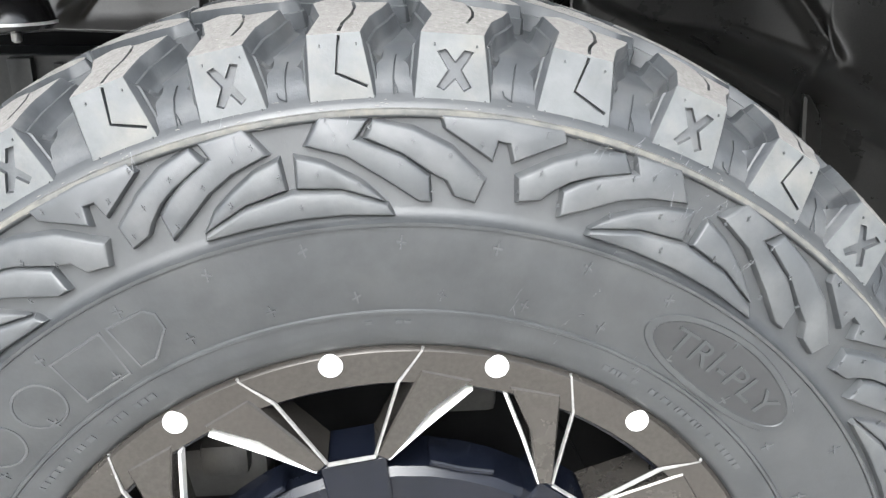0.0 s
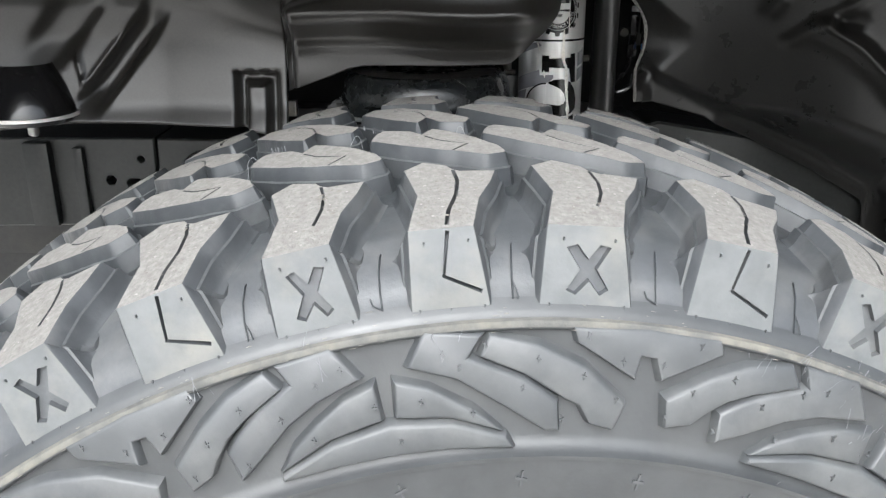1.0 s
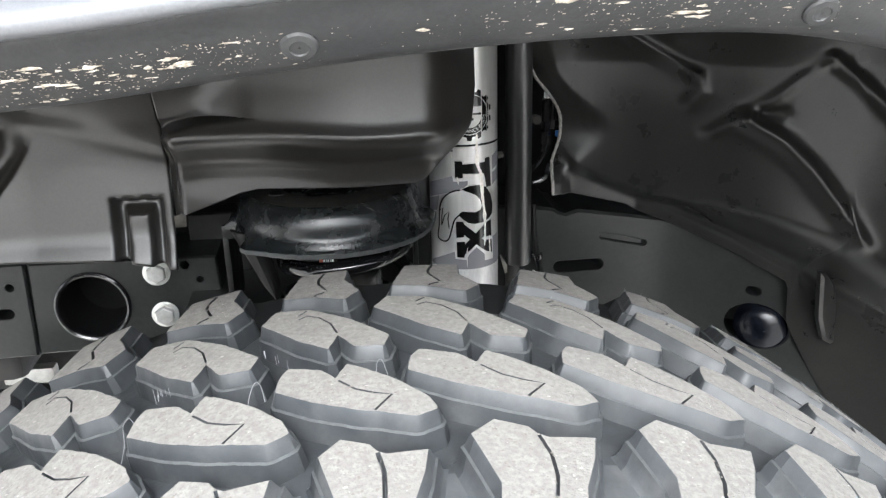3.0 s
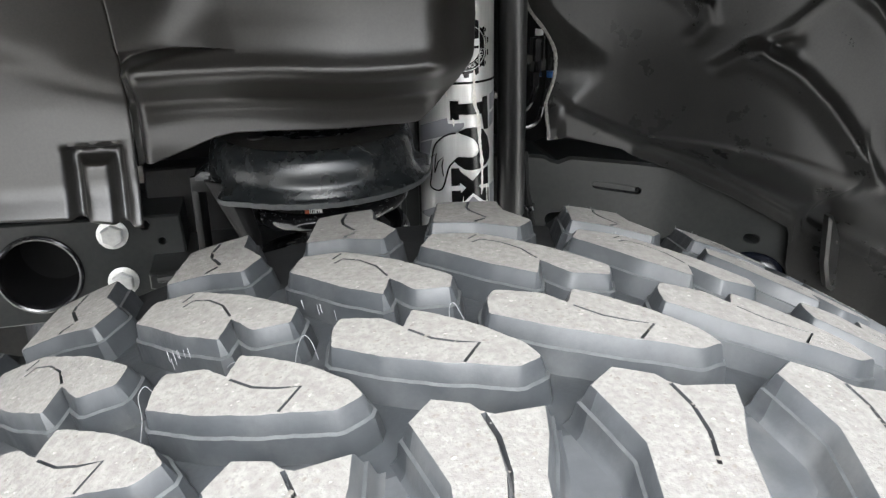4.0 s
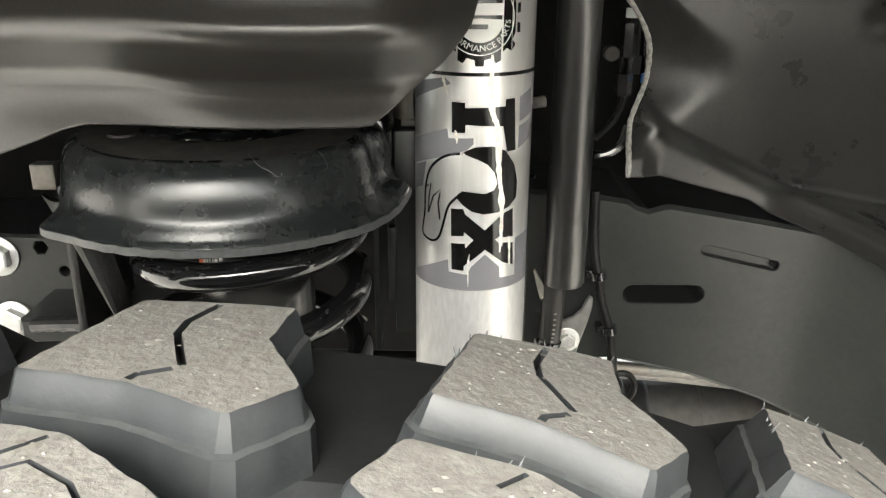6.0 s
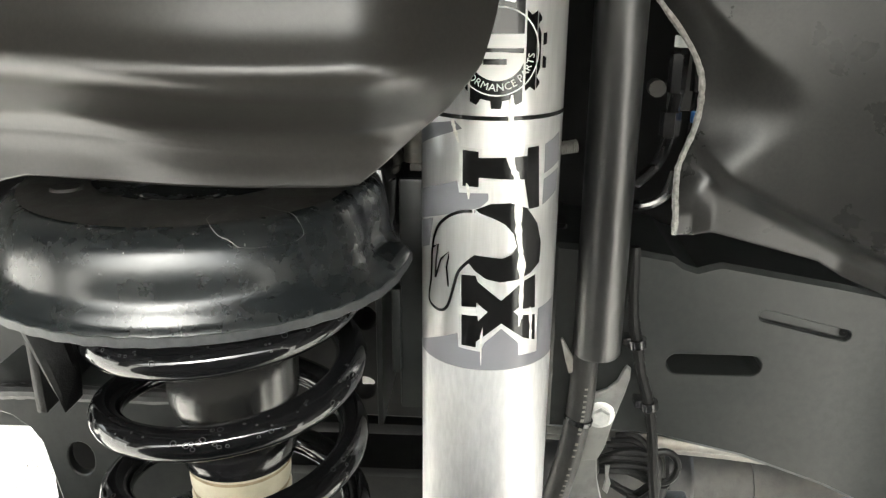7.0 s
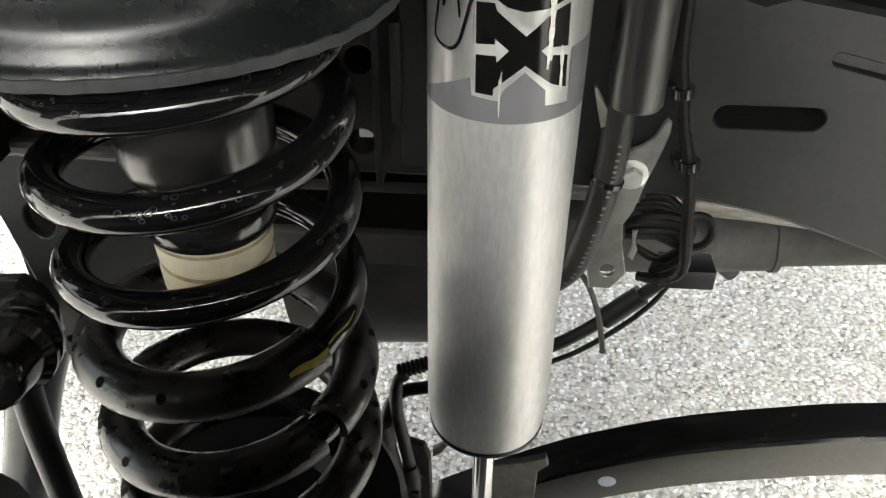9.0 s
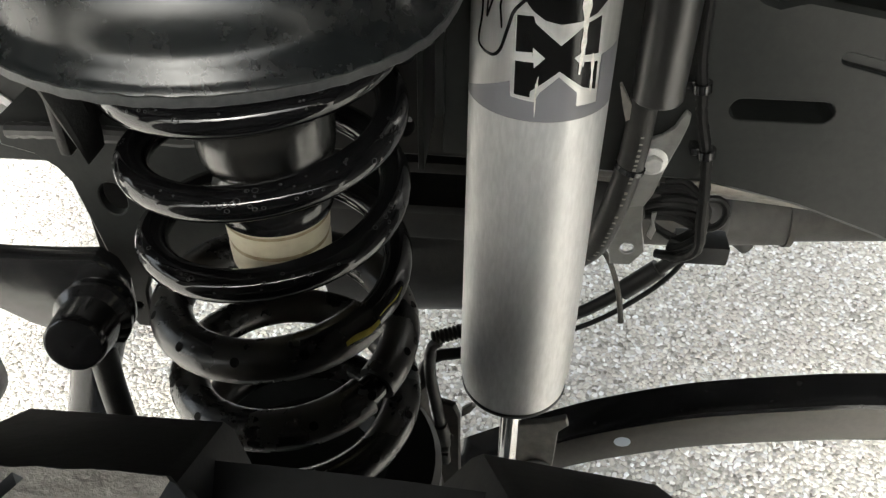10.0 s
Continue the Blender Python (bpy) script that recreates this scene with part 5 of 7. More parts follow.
box(bm, (-0.2234, 1.034, 0.7260), (-0.0900, 1.134, 0.7320), 0.001)
part("gusset", bm, FRAME_PAINT, rail, "satin black steel gusset plate")
# Black sheet added behind the gusset so that its hole stays dark.
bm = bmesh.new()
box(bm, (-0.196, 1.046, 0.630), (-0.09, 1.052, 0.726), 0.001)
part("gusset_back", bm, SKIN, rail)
bm = bmesh.new()
tube(bm, curve_points([(-0.216, 1.031, 0.7275), (-0.19, 1.0300, 0.7290), (-0.15, 1.0300, 0.7285), (-0.09, 1.0300, 0.7285)]), [0.0045 + 0.0004 * math.sin(k * 2.3) for k in range(25)], 10)
part("weld_bead", bm, PIPE_BLACK, rail, "glossy black weld bead")
bm = bmesh.new()
box(bm, (-0.243, 1.112, 0.793), (-0.226, 1.125, 0.811), 0.0012)
part("pad", bm, STEEL, rail, "grey steel pad")
hex_bolt("frame_bolt", (-0.257, 1.0795, 0.756), 0.0105, BOLT, "bright zinc hex bolt on the chassis rail", 0.009)
hex_bolt("frame_bolt", (-0.254, 1.0795, 0.7085), 0.0105, BOLT, "bright zinc hex bolt on the chassis rail", 0.009)

# the round dish with its pale rim towards the front
dish = thing("headlamp_mount", "black domed housing with a bright rim and small nut", "housing", at=pose(-0.462, 0.955, 0.826))
bm = bmesh.new()
spun(bm, [(0.05, 0.026), (0.03, 0.036), (0.008, 0.043), (0.0, 0.044), (-0.006, 0.040), (-0.010, 0.02), (-0.010, 0.001)], 40, axis="z")
part("dome", bm, GLOSS_BLACK, dish)
bm = bmesh.new()
spun(bm, [(0.0022, 0.0442), (0.0022, 0.0462), (-0.0010, 0.0462), (-0.0010, 0.0442)], 40, axis="z")
part("bright_rim", bm, BRIGHT, dish, "bright metal rim")
bm = bmesh.new()
spun(bm, [(-0.009, 0.0055), (-0.020, 0.0055), (-0.022, 0.003), (-0.022, 0.0005)], 12, axis="z")
part("nut", bm, ZINC, dish)


# ---- coil spring with its tower ----
COIL = Vector((-0.0600, 0.979, 0))
seat = thing("spring_tower", "gloss black pressed steel spring tower with a dusty flange", "spring tower", at=pose(-0.0710, 0.995, 0))
bm = bmesh.new()
DOME = [(0.8656, 0.001), (0.8656, 0.040), (0.8655, 0.060), (0.8652, 0.0700), (0.8645, 0.0752), (0.8630, 0.0788), (0.8605, 0.0812), (0.8570, 0.0827)]
spun(bm, DOME + [(0.8525, 0.0840), (0.8485, 0.0848), (0.8445, 0.0852), (0.8410, 0.0856), (0.8385, 0.0863), (0.8365, 0.0880), (0.8345, 0.0908), (0.8325, 0.0938),
                 (0.8308, 0.0963), (0.8292, 0.0982), (0.8255, 0.0985), (0.8255, 0.0955), (0.831, 0.082)], 200, axis="z")


def pressed(x, y, z):
    """The drum stands forward, is pinched beside the rail, and its flange ends in two corners."""
    r, turn = math.hypot(x, y), math.degrees(math.atan2(y, x))
    if r < 1e-6:
        return Vector((x, y, z))
    brim = min(1.0, max(0.0, (r - 0.0870) / 0.0090))
    grow = 1 + 0.074 * max(0.0, -y / r) ** 1.5 * (1 - brim) * min(1.0, r / 0.06)
    grow += brim * (0.046 * math.exp(-((turn + 137) / 7) ** 2) - 0.105 * min(1.0, max(0.0, (-141 - turn) / 9)))
    grow -= brim * 0.085 * min(1.0, max(0.0, (turn + 9) / 9)) * (1.0 if turn < 90 else 0.0)
    if r > 0.06:
        k = min(1.0, (r - 0.06) / 0.02)
        grow -= 0.0045 / r * k * math.exp(-((turn + 14) / 10) ** 2) * (1 - brim)
    return Vector((x * grow, y * grow, z + 0.0060 * brim * math.exp(-((turn + 6) / 14) ** 2)))


for v in bm.verts:
    v.co = pressed(*v.co)
part("pressing", bm, TOWER_BLACK, seat, "", 60)
bm = bmesh.new()
spun(bm, [(0.8293, 0.0981), (0.8290, 0.0988), (0.8255, 0.0989), (0.8251, 0.0984)], 200, axis="z")
for v in bm.verts:
    turn = math.degrees(math.atan2(v.co.y, v.co.x))
    v.co = pressed(*v.co) + Vector((0, 0, 0.0003 * math.sin(turn * 1.7) * math.sin(turn * 0.9)))
part("flange_edge", bm, EDGE_GREY, seat, "dusty grey sheared edge")
bm = bmesh.new()
box(bm, (-0.082, 0.02, 0.822), (0.083, 0.16, 0.866), 0.012)
part("tower_bracket", bm, GLOSS_BLACK, seat)
bm = bmesh.new()
box(bm, (0.070, 0.060, 0.700), (0.0735, 0.135, 0.850), 0.001)
box(bm, (0.0840, 0.055, 0.715), (0.0985, 0.060, 0.850), 0.002)
box(bm, (0.0800, 0.050, 0.740), (0.0850, 0.060, 0.790), 0.0015)
part("side_strap", bm, FRAME_PAINT, seat)
bm = bmesh.new()
rows = []
for i in range(17):
    t = i / 16
    left, right = Vector((-0.160 + 0.0300 * t, 0.957, 0.836 - 0.0660 * t - 0.004 * t ** 4)), Vector((-0.131 + 0.0140 * t, 0.950, 0.836 - 0.0640 * t))
    pinch = 0.42 * max(0.0, (t - 0.72) / 0.28) ** 2.2
    left, right = left.lerp(right, pinch), right.lerp(left, pinch)
    rows.append([bm.verts.new(left.lerp(right, k / 6) + Vector((0.0710, -0.995 - 0.010 * math.sin(math.pi * k / 6) + d, 0))) for d in (0.0, 0.005) for k in (range(7) if d == 0.0 else range(6, -1, -1))])
for a, b in zip(rows, rows[1:]):
    bridge(bm, a, b)
bm.faces.new(rows[-1])
# Near-black stands for the dark hollow around the tongue.
part("guide_tongue", bm, LOOM, seat, "curled tongue coloured black for the dark hollow")
def on_dome(x, y, lift):
    z = float(np.interp(math.hypot(x, y), [q for _, q in DOME], [q for q, _ in DOME]))
    return pressed(x, y, z) + Vector((0, -0.3 * lift, lift))


bm = bmesh.new()
rows = []
for a in (math.radians(158 + 300 * i / 60) for i in range(61)):
    x, y = 0.0405 + 0.0165 * math.cos(a) + 0.0012 * math.sin(3 * a), -0.0635 + 0.0115 * math.sin(a) + 0.0011 * math.sin(4 * a + 1) + 0.0006 * math.sin(9 * a)
    rows.append([on_dome(x + d * math.cos(a), y + d * math.sin(a), 0.0009) for d in (-0.00013, 0.00013)])
rows = [[bm.verts.new(p) for p in row] for row in rows]
for a, b in zip(rows, rows[1:]):
    bridge(bm, a, b, closed=False)
part("dust_line", bm, PALE_SCRATCH, seat, "thin dried tide line")
bm = bmesh.new()
rng = random.Random(23)
for k in range(520):
    a, r = radians(rng.uniform(-165, -15)), rng.uniform(0.030, 0.0835)
    x, y = r * math.cos(a), r * math.sin(a)
    e = 0.00008 + 0.00024 * rng.random() ** 3
    bm.faces.new([bm.verts.new(on_dome(x + p, y + q, 0.0009)) for p, q in ring_points(0, 0, e, e, 6)])
tagged(part("dust_speck", bm, PALE_SCRATCH, seat, "scattered dust specks"), kind="stuff")
bm = bmesh.new()
loops = [[bm.verts.new(on_dome(r * math.cos(a), r * math.sin(a), 0.0007)) for a in (radians(-172 + 162 * i / 120) for i in range(121))]
         for r in (0.046, 0.049, 0.052, 0.055, 0.058, 0.061, 0.064, 0.0665, 0.069, 0.071, 0.073, 0.0748)]
for a, b in zip(loops, loops[1:]):
    bridge(bm, a, b, closed=False)
part("dust_film", bm, TOWER_DUST, seat, "thin brown film of settled dust", 60)
bm = bmesh.new()
spun(bm, [(0.8672, 0.0150), (0.8690, 0.0135), (0.8676, 0.0105), (0.8668, 0.006), (0.8666, 0.0005)], 32, axis="z")
top_stud = part("dimple", bm, CHROME, seat, "shiny dished bare metal spot")
top_stud.matrix_basis = Matrix.Translation((0.002, -0.0330, -0.0034 + 0.0006)) @ Matrix.Diagonal((1.35, 0.9, 1.0, 1.0))
bm = bmesh.new()
spun(bm, [(0.860, 0.0072), (0.8665, 0.0072), (0.8680, 0.0062), (0.8676, 0.0045), (0.8672, 0.0005)], 20, axis="z")
drain = part("rubber_bung", bm, SATIN_BLACK, seat, "small black rubber bung")
drain.location = (-0.046, -0.0345, -0.0006)
bm = bmesh.new()
box(bm, (-0.104, 0.01, 0.73), (-0.098, 0.09, 0.815), 0.002)
box(bm, (-0.104, 0.01, 0.812), (-0.075, 0.016, 0.826), 0.002)
part("front_strap", bm, SATIN_BLACK, seat)

spring = thing("coil_spring", "gloss black coil spring with a rubber sleeve below", "coil spring", at=Matrix.Translation(COIL))
TURN_R = 0.0572
PASSES = ([-6.0, -5.0, -4.0, -3.0, -2.0, -1.0, 0.0, 0.6, 1.0], [0.535, 0.584, 0.633, 0.682, 0.7275, 0.7695, 0.8075, 0.824, 0.828])


def helix(a):
    """a in turns; whole numbers are the front passes, one below another as a falls."""
    phi = -math.pi / 2 + math.tau * a
    return Vector((TURN_R * math.cos(phi), TURN_R * math.sin(phi), smooth(a, *PASSES, 0.3)))


bm = bmesh.new()
tube(bm, [helix(-5.6 + 6.15 * i / 330) for i in range(331)], 0.0074, 16)
part("coil", bm, COIL_BLACK, spring, "", 60)
bm = bmesh.new()
tube(bm, [helix(-5.6 + (5.6 - 3.86) * i / 110) for i in range(111)], 0.0104, 16)
sleeve = part("sleeve", bm, SLEEVE_BLACK, spring, "dull black rubber sleeve with round holes", 60)
bm = bmesh.new()
tube(bm, [helix(-3.835 + (3.835 - 2.845) * i / 70) for i in range(71)], 0.0104, 16)
sleeve = part("sleeve", bm, SLEEVE_BLACK, spring, "dull black rubber sleeve with round holes", 60)
# Flat black discs stand for the shade in the sleeve's holes.
for k in range(34):
    a = -5.48 + k * 0.077
    bm = bmesh.new()
    p, q = helix(a), helix(a + 0.01)
    ahead = (q - p).normalized()
    out = Vector((p.x, p.y, 0)).normalized()
    n = (Vector((0, 0, 1)) * 0.68 + out * 0.73).normalized()
    c = p + n * 0.01045
    s = ahead.cross(n)
    bm.faces.new([bm.verts.new(c + 0.0023 * (math.cos(t) * ahead + math.sin(t) * s)) for t in (math.tau * i / 12 for i in range(12))])
    part("vent_hole", bm, SKIN, sleeve)
for a0, a1, r, low, high in ((-2.893, -2.847, 0.01048, 0.32, 0.62), (-2.840, -2.790, 0.00752, 0.48, 0.58)):
    bm = bmesh.new()
    rows = []
    for p in [helix(a0 + (a1 - a0) * i / 10) for i in range(11)]:
        out, up = Vector((p.x, p.y, 0)).normalized(), Vector((0, 0, 1))
        t = len(rows) / 10
        mid, half = (low + high) / 2 + 0.05 * math.sin(7 * t), (high - low) / 2 * (0.12 + 0.88 * math.sin(math.pi * min(1.0, 0.12 + 0.8 * t)) ** 0.6)
        rows.append([bm.verts.new(p + r * (math.cos(mid + half * (i / 2 - 1)) * out + math.sin(mid + half * (i / 2 - 1)) * up)) for i in range(5)])
    for a, b in zip(rows, rows[1:]):
        bridge(bm, a, b, closed=False)
    part("paint_mark", bm, YELLOW, spring, "yellow paint mark")
# rings left by dried drops of water
bm = bmesh.new()
rng = random.Random(9)
for k in range(120):
    a = rng.choice((0, -1, -1, -2)) + rng.uniform(-0.22, 0.24)
    p, q = helix(a), helix(a + 0.01)
    ahead, out = (q - p).normalized(), Vector((p.x, p.y, 0)).normalized()
    lean = rng.uniform(0.2, 1.3)
    n = (out * math.cos(lean) + Vector((0, 0, 1)) * math.sin(lean)).normalized()
    s, r = ahead.cross(n), 0.0003 + 0.0008 * rng.random() ** 2
    c = p + n * 0.00752
    inner, outer = [[bm.verts.new(c + k * (math.cos(math.tau * i / 14) * ahead * 1.2 + math.sin(math.tau * i / 14) * s) - n * (k * math.sin(math.tau * i / 14)) ** 2 / 0.015)
                     for i in range(14)] for k in (r - 0.00013, r + 0.00013)]
    bridge(bm, inner, outer)
tagged(part("water_mark", bm, WATER_MARK, spring, "dried water rings"), kind="stuff")
for a0, a1 in ((-2.905, -2.850), (-3.91, -3.862)):
    bm = bmesh.new()
    rows = []
    for p in [helix(a0 + (a1 - a0) * i / 10) for i in range(11)]:
        out, up = Vector((p.x, p.y, 0)).normalized(), Vector((0, 0, 1))
        half = 0.28 * (0.15 + 0.85 * math.sin(math.pi * len(rows) / 10) ** 0.5)
        rows.append([bm.verts.new(p + 0.01048 * (math.cos(-0.05 + half * (i / 2 - 1)) * out + math.sin(-0.05 + half * (i / 2 - 1)) * up)) for i in range(5)])
    for a, b in zip(rows, rows[1:]):
        bridge(bm, a, b, closed=False)
    part("scuff", bm, SCUFF, spring, "pale scuffed patch")
bm = bmesh.new()
spun(bm, [(0.40, 0.050), (0.510, 0.055), (0.512, 0.076), (0.518, 0.080), (0.532, 0.080), (0.537, 0.076), (0.537, 0.048), (0.528, 0.040), (0.524, 0.022), (0.524, 0.001)], 48, axis="z")
part("lower_seat", bm, FRAME_PAINT, spring)

stop = thing("bump_stop", "black steel cup with a cream urethane bump stop inside the spring", "bump stop", at=pose(-0.0575, 0.975, 0))
bm = bmesh.new()
spun(bm, [(0.83, 0.0305), (0.769, 0.0305), (0.7635, 0.0300), (0.7595, 0.0280), (0.7580, 0.024), (0.7580, 0.002)], 48, axis="z")
part("cup", bm, CUP_BLACK, stop, "satin black steel cup")
bm = bmesh.new()
spun(bm, [(0.762, 0.0235), (0.752, 0.0235), (0.748, 0.0262), (0.743, 0.0278), (0.737, 0.0278), (0.732, 0.0262), (0.730, 0.022)], 48, axis="z")
part("collar", bm, GLOSS_BLACK, stop)
bm = bmesh.new()
spun(bm, [(0.738, 0.0220), (0.730, 0.0244), (0.720, 0.0240), (0.7165, 0.0230), (0.7135, 0.0240), (0.7045, 0.0236), (0.6990, 0.0205), (0.6975, 0.012), (0.6975, 0.001)], 48, axis="z")
part("cushion", bm, CREAM, stop, "dirty cream urethane cushion")
for z, r, w in ((0.7165, 0.0231, 0.0011), (0.7290, 0.02445, 0.0008)):
    bm = bmesh.new()
    spun(bm, [(z + w, r + 0.0002), (z + w * 0.3, r + 0.00028), (z - w * 0.4, r + 0.00028), (z - w, r + 0.0002)], 64, axis="z")
    part("dirt_ring", bm, BROWN_DIRT, stop, "brown dirt caught in the groove")
bm = bmesh.new()
for a0, a1, index in ((-1.05, -0.86, 1), (-0.86, -0.45, 0)):
    rows = [[bm.verts.new((0.0308 * math.sin(t), -0.0308 * math.cos(t), z)) for z in (0.790, 0.822)] for t in (a0 + (a1 - a0) * i / 8 for i in range(9))]
    for a, b in zip(rows, rows[1:]):
        bridge(bm, a, b, index, closed=False)
part("sticker", bm, [PAPER, ORANGE], stop, "white and orange sticker")
for k in range(5):
    bm = bmesh.new()
    t0 = -0.82 + 0.07 * k
    bm.faces.new([bm.verts.new((0.0310 * math.sin(t), -0.0310 * math.cos(t), z)) for t, z in ((t0, 0.794), (t0 + 0.02 + 0.02 * (k % 2), 0.794), (t0 + 0.02 + 0.02 * (k % 2), 0.806), (t0, 0.806))])
    part("sticker_bar", bm, DECAL_BLACK, stop)

# ---- shock absorber ----
SHOCK_R = 0.0338
shock = thing("shock_absorber", "brushed aluminium shock absorber with black and grey decals", "shock absorber", at=pose(0.0606, 1.0335, 0))
bm = bmesh.new()
spun(bm, [(1.112, 0.001), (1.112, SHOCK_R), (0.5780, SHOCK_R), (0.5768, SHOCK_R * 0.992), (0.5750, SHOCK_R * 0.988), (0.5655, SHOCK_R * 0.960), (0.5635, SHOCK_R * 0.952), (0.5620, SHOCK_R * 0.93)], 72, axis="z")
part("body", bm, ALUMINIUM, shock, "brushed aluminium tube", 50)
bm = bmesh.new()
spun(bm, [(1.105, SHOCK_R + 0.00012), (0.7665, SHOCK_R + 0.00012), (0.7663, SHOCK_R - 0.0002)], 96, axis="z")
part("wrap", bm, WRAP, shock, "clear coated silver wrap", 50)
bm = bmesh.new()
spun(bm, [(0.5632, SHOCK_R * 0.958), (0.5612, SHOCK_R * 0.966), (0.5592, SHOCK_R * 0.94), (0.5585, 0.020), (0.5585, 0.0062)], 64, axis="z")
part("seal_ring", bm, SATIN_BLACK, shock, "black seal ring")
bm = bmesh.new()
spun(bm, [(0.5600, 0.0064), (0.37, 0.0064)], 24, axis="z")
part("rod", bm, CHROME, shock, "polished steel rod")
bm = bmesh.new()
tube(bm, [(-0.020, 0, 0.36), (0.020, 0, 0.36)], 0.017, 24)
part("eye", bm, SATIN_BLACK, shock)


def on_shock(s, z, h):
    return Vector(((SHOCK_R + h) * math.sin(s / SHOCK_R), -(SHOCK_R + h) * math.cos(s / SHOCK_R), z))


def decal(name, outlines, lift, material, label=""):
    for outline in outlines:
        bm = bmesh.new()
        dense = []
        for i in range(len(outline)):
            (ax, ay), (bx, by) = outline[i], outline[(i + 1) % len(outline)]
            n = max(1, int(abs(bx - ax) / 0.0035))
            dense += [(ax + (bx - ax) * k / n, ay + (by - ay) * k / n) for k in range(n)]
        dense = turned(dense)
        # strips keep the film wrapped on the tube
        xs = sorted({round(x, 5) for x, _ in dense})
        fine = []
        for a, b in zip(xs, xs[1:]):
            n = max(1, math.ceil((b - a) / 0.003))
            fine += [a + (b - a) * k / n for k in range(n)]
        fine.append(xs[-1])

        def crossing(x):
            hits = []
            for i in range(len(dense)):
                (ax, ay), (bx, by) = dense[i], dense[(i + 1) % len(dense)]
                if (ax <= x < bx) or (bx <= x < ax):
                    hits.append(ay + (by - ay) * (x - ax) / (bx - ax))
            return sorted(hits)

        for a, b in zip(fine, fine[1:]):
            e = (b - a) * 0.002
            left, right = crossing(a + e), crossing(b - e)
            if len(left) != len(right):
                continue
            for k in range(0, len(left) - 1, 2):
                bm.faces.new([bm.verts.new(on_shock(*p, lift)) for p in ((a, left[k]), (b, right[k]), (b, right[k + 1]), (a, left[k + 1]))])
        bmesh.ops.remove_doubles(bm, verts=bm.verts, dist=0.00012)
        part(name, bm, material, shock, label)


def annulus(s, z, r0, r1, a0=0.0, a1=math.tau, n=40):
    return ([(s + r1 * math.cos(a0 + (a1 - a0) * i / n), z + r1 * math.sin(a0 + (a1 - a0) * i / n)) for i in range(n + 1)]
            + [(s + r0 * math.cos(a1 - (a1 - a0) * i / n), z + r0 * math.sin(a1 - (a1 - a0) * i / n)) for i in range(n + 1)])


# grey panels of the wrap
decal("grey_panel", [[(-0.050, 0.7690), (-0.0146, 0.7854), (-0.0139, 0.7780), (-0.0032, 0.7770), (-0.0007, 0.7821), (0.0069, 0.7894), (0.0161, 0.7808), (0.0165, 0.7740),
                      (0.0280, 0.7730), (0.0275, 0.7963), (0.0440, 0.7980), (0.0450, 0.7670), (-0.050, 0.7670)],
                     [(-0.050, 0.8501), (-0.0157, 0.8619), (-0.0148, 0.8565), (-0.0009, 0.8572), (-0.0008, 0.8538), (-0.0045, 0.8502), (-0.050, 0.8355)],
                     [(-0.050, 0.8832), (-0.0174, 0.8895), (-0.0137, 0.8863), (-0.050, 0.8724)],
                     [(-0.050, 0.8341), (-0.0308, 0.8410), (-0.0342, 0.8260), (-0.050, 0.8194)],
                     [(0.0272, 0.8783), (0.0400, 0.8823), (0.0420, 0.8682), (0.0275, 0.8645)],
                     [(0.0273, 0.8619), (0.0407, 0.8650), (0.0393, 0.8539), (0.0271, 0.8494)]], 0.00025, DECAL_GREY)
# black shapes, each with a pale keyline under it
bars = [(-0.0131, 0.8768), (-0.0056, 0.8765), (-0.0056, 0.8737), (0.0166, 0.8742), (0.0168, 0.8780), (0.0229, 0.8782), (0.0247, 0.8490), (0.0186, 0.8488), (0.0157, 0.8633),
        (-0.0054, 0.8645), (-0.0053, 0.8600), (-0.0129, 0.8599)]
crescent = [(-0.0066, 0.8493), (0.0004, 0.8523), (0.0094, 0.8526), (0.0179, 0.8494), (0.0240, 0.8411), (0.0270, 0.8308), (0.0265, 0.8211), (0.0213, 0.8167), (0.0138, 0.8142),
            (0.0055, 0.8136), (-0.0010, 0.8153), (-0.0064, 0.8191), (-0.0102, 0.8236), (-0.0066, 0.8271), (-0.0001, 0.8264), (0.0064, 0.8256), (0.0112, 0.8274), (0.0133, 0.8311),
            (0.0113, 0.8375), (0.0071, 0.8424), (0.0019, 0.8452), (-0.0045, 0.8476)]
tie = [(-0.0129, 0.8165), (-0.0058, 0.8168), (-0.0049, 0.8139), (0.0064, 0.8042), (0.0167, 0.8130), (0.0242, 0.8154), (0.0258, 0.7803), (0.0182, 0.7833), (0.0068, 0.7923),
       (-0.0050, 0.7824), (-0.0051, 0.7794), (-0.0122, 0.7797)]
decal("pale_keyline", [shifted(turned(o), 0.0013) for o in (bars, tie)], 0.00045, DECAL_PALE)
decal("black_shape", [bars, crescent, tie], 0.00065, DECAL_BLACK)
decal("white_notch", [[(-0.0137, 0.8000), (-0.0051, 0.8008), (-0.0052, 0.8031), (0.0002, 0.7985), (-0.0042, 0.7936), (-0.0045, 0.7962), (-0.0136, 0.7959)],
                      [(0.0264, 0.7978), (0.0174, 0.7988), (0.0173, 0.8014), (0.0127, 0.7981), (0.0174, 0.7930), (0.0176, 0.7956), (0.0263, 0.7940)]], 0.00085, DECAL_PALE)
# the sweeping tail: a thin black outline with two spiked strokes
sweep = [(-0.0065, 0.8485), (-0.0138, 0.8474), (-0.0212, 0.8433), (-0.0273, 0.8364), (-0.0306, 0.8257), (-0.0314, 0.8112), (-0.0335, 0.7995), (-0.0305, 0.7960), (-0.0241, 0.7953),
         (-0.0199, 0.7991), (-0.0169, 0.8089), (-0.0141, 0.8180), (-0.0075, 0.8255)]
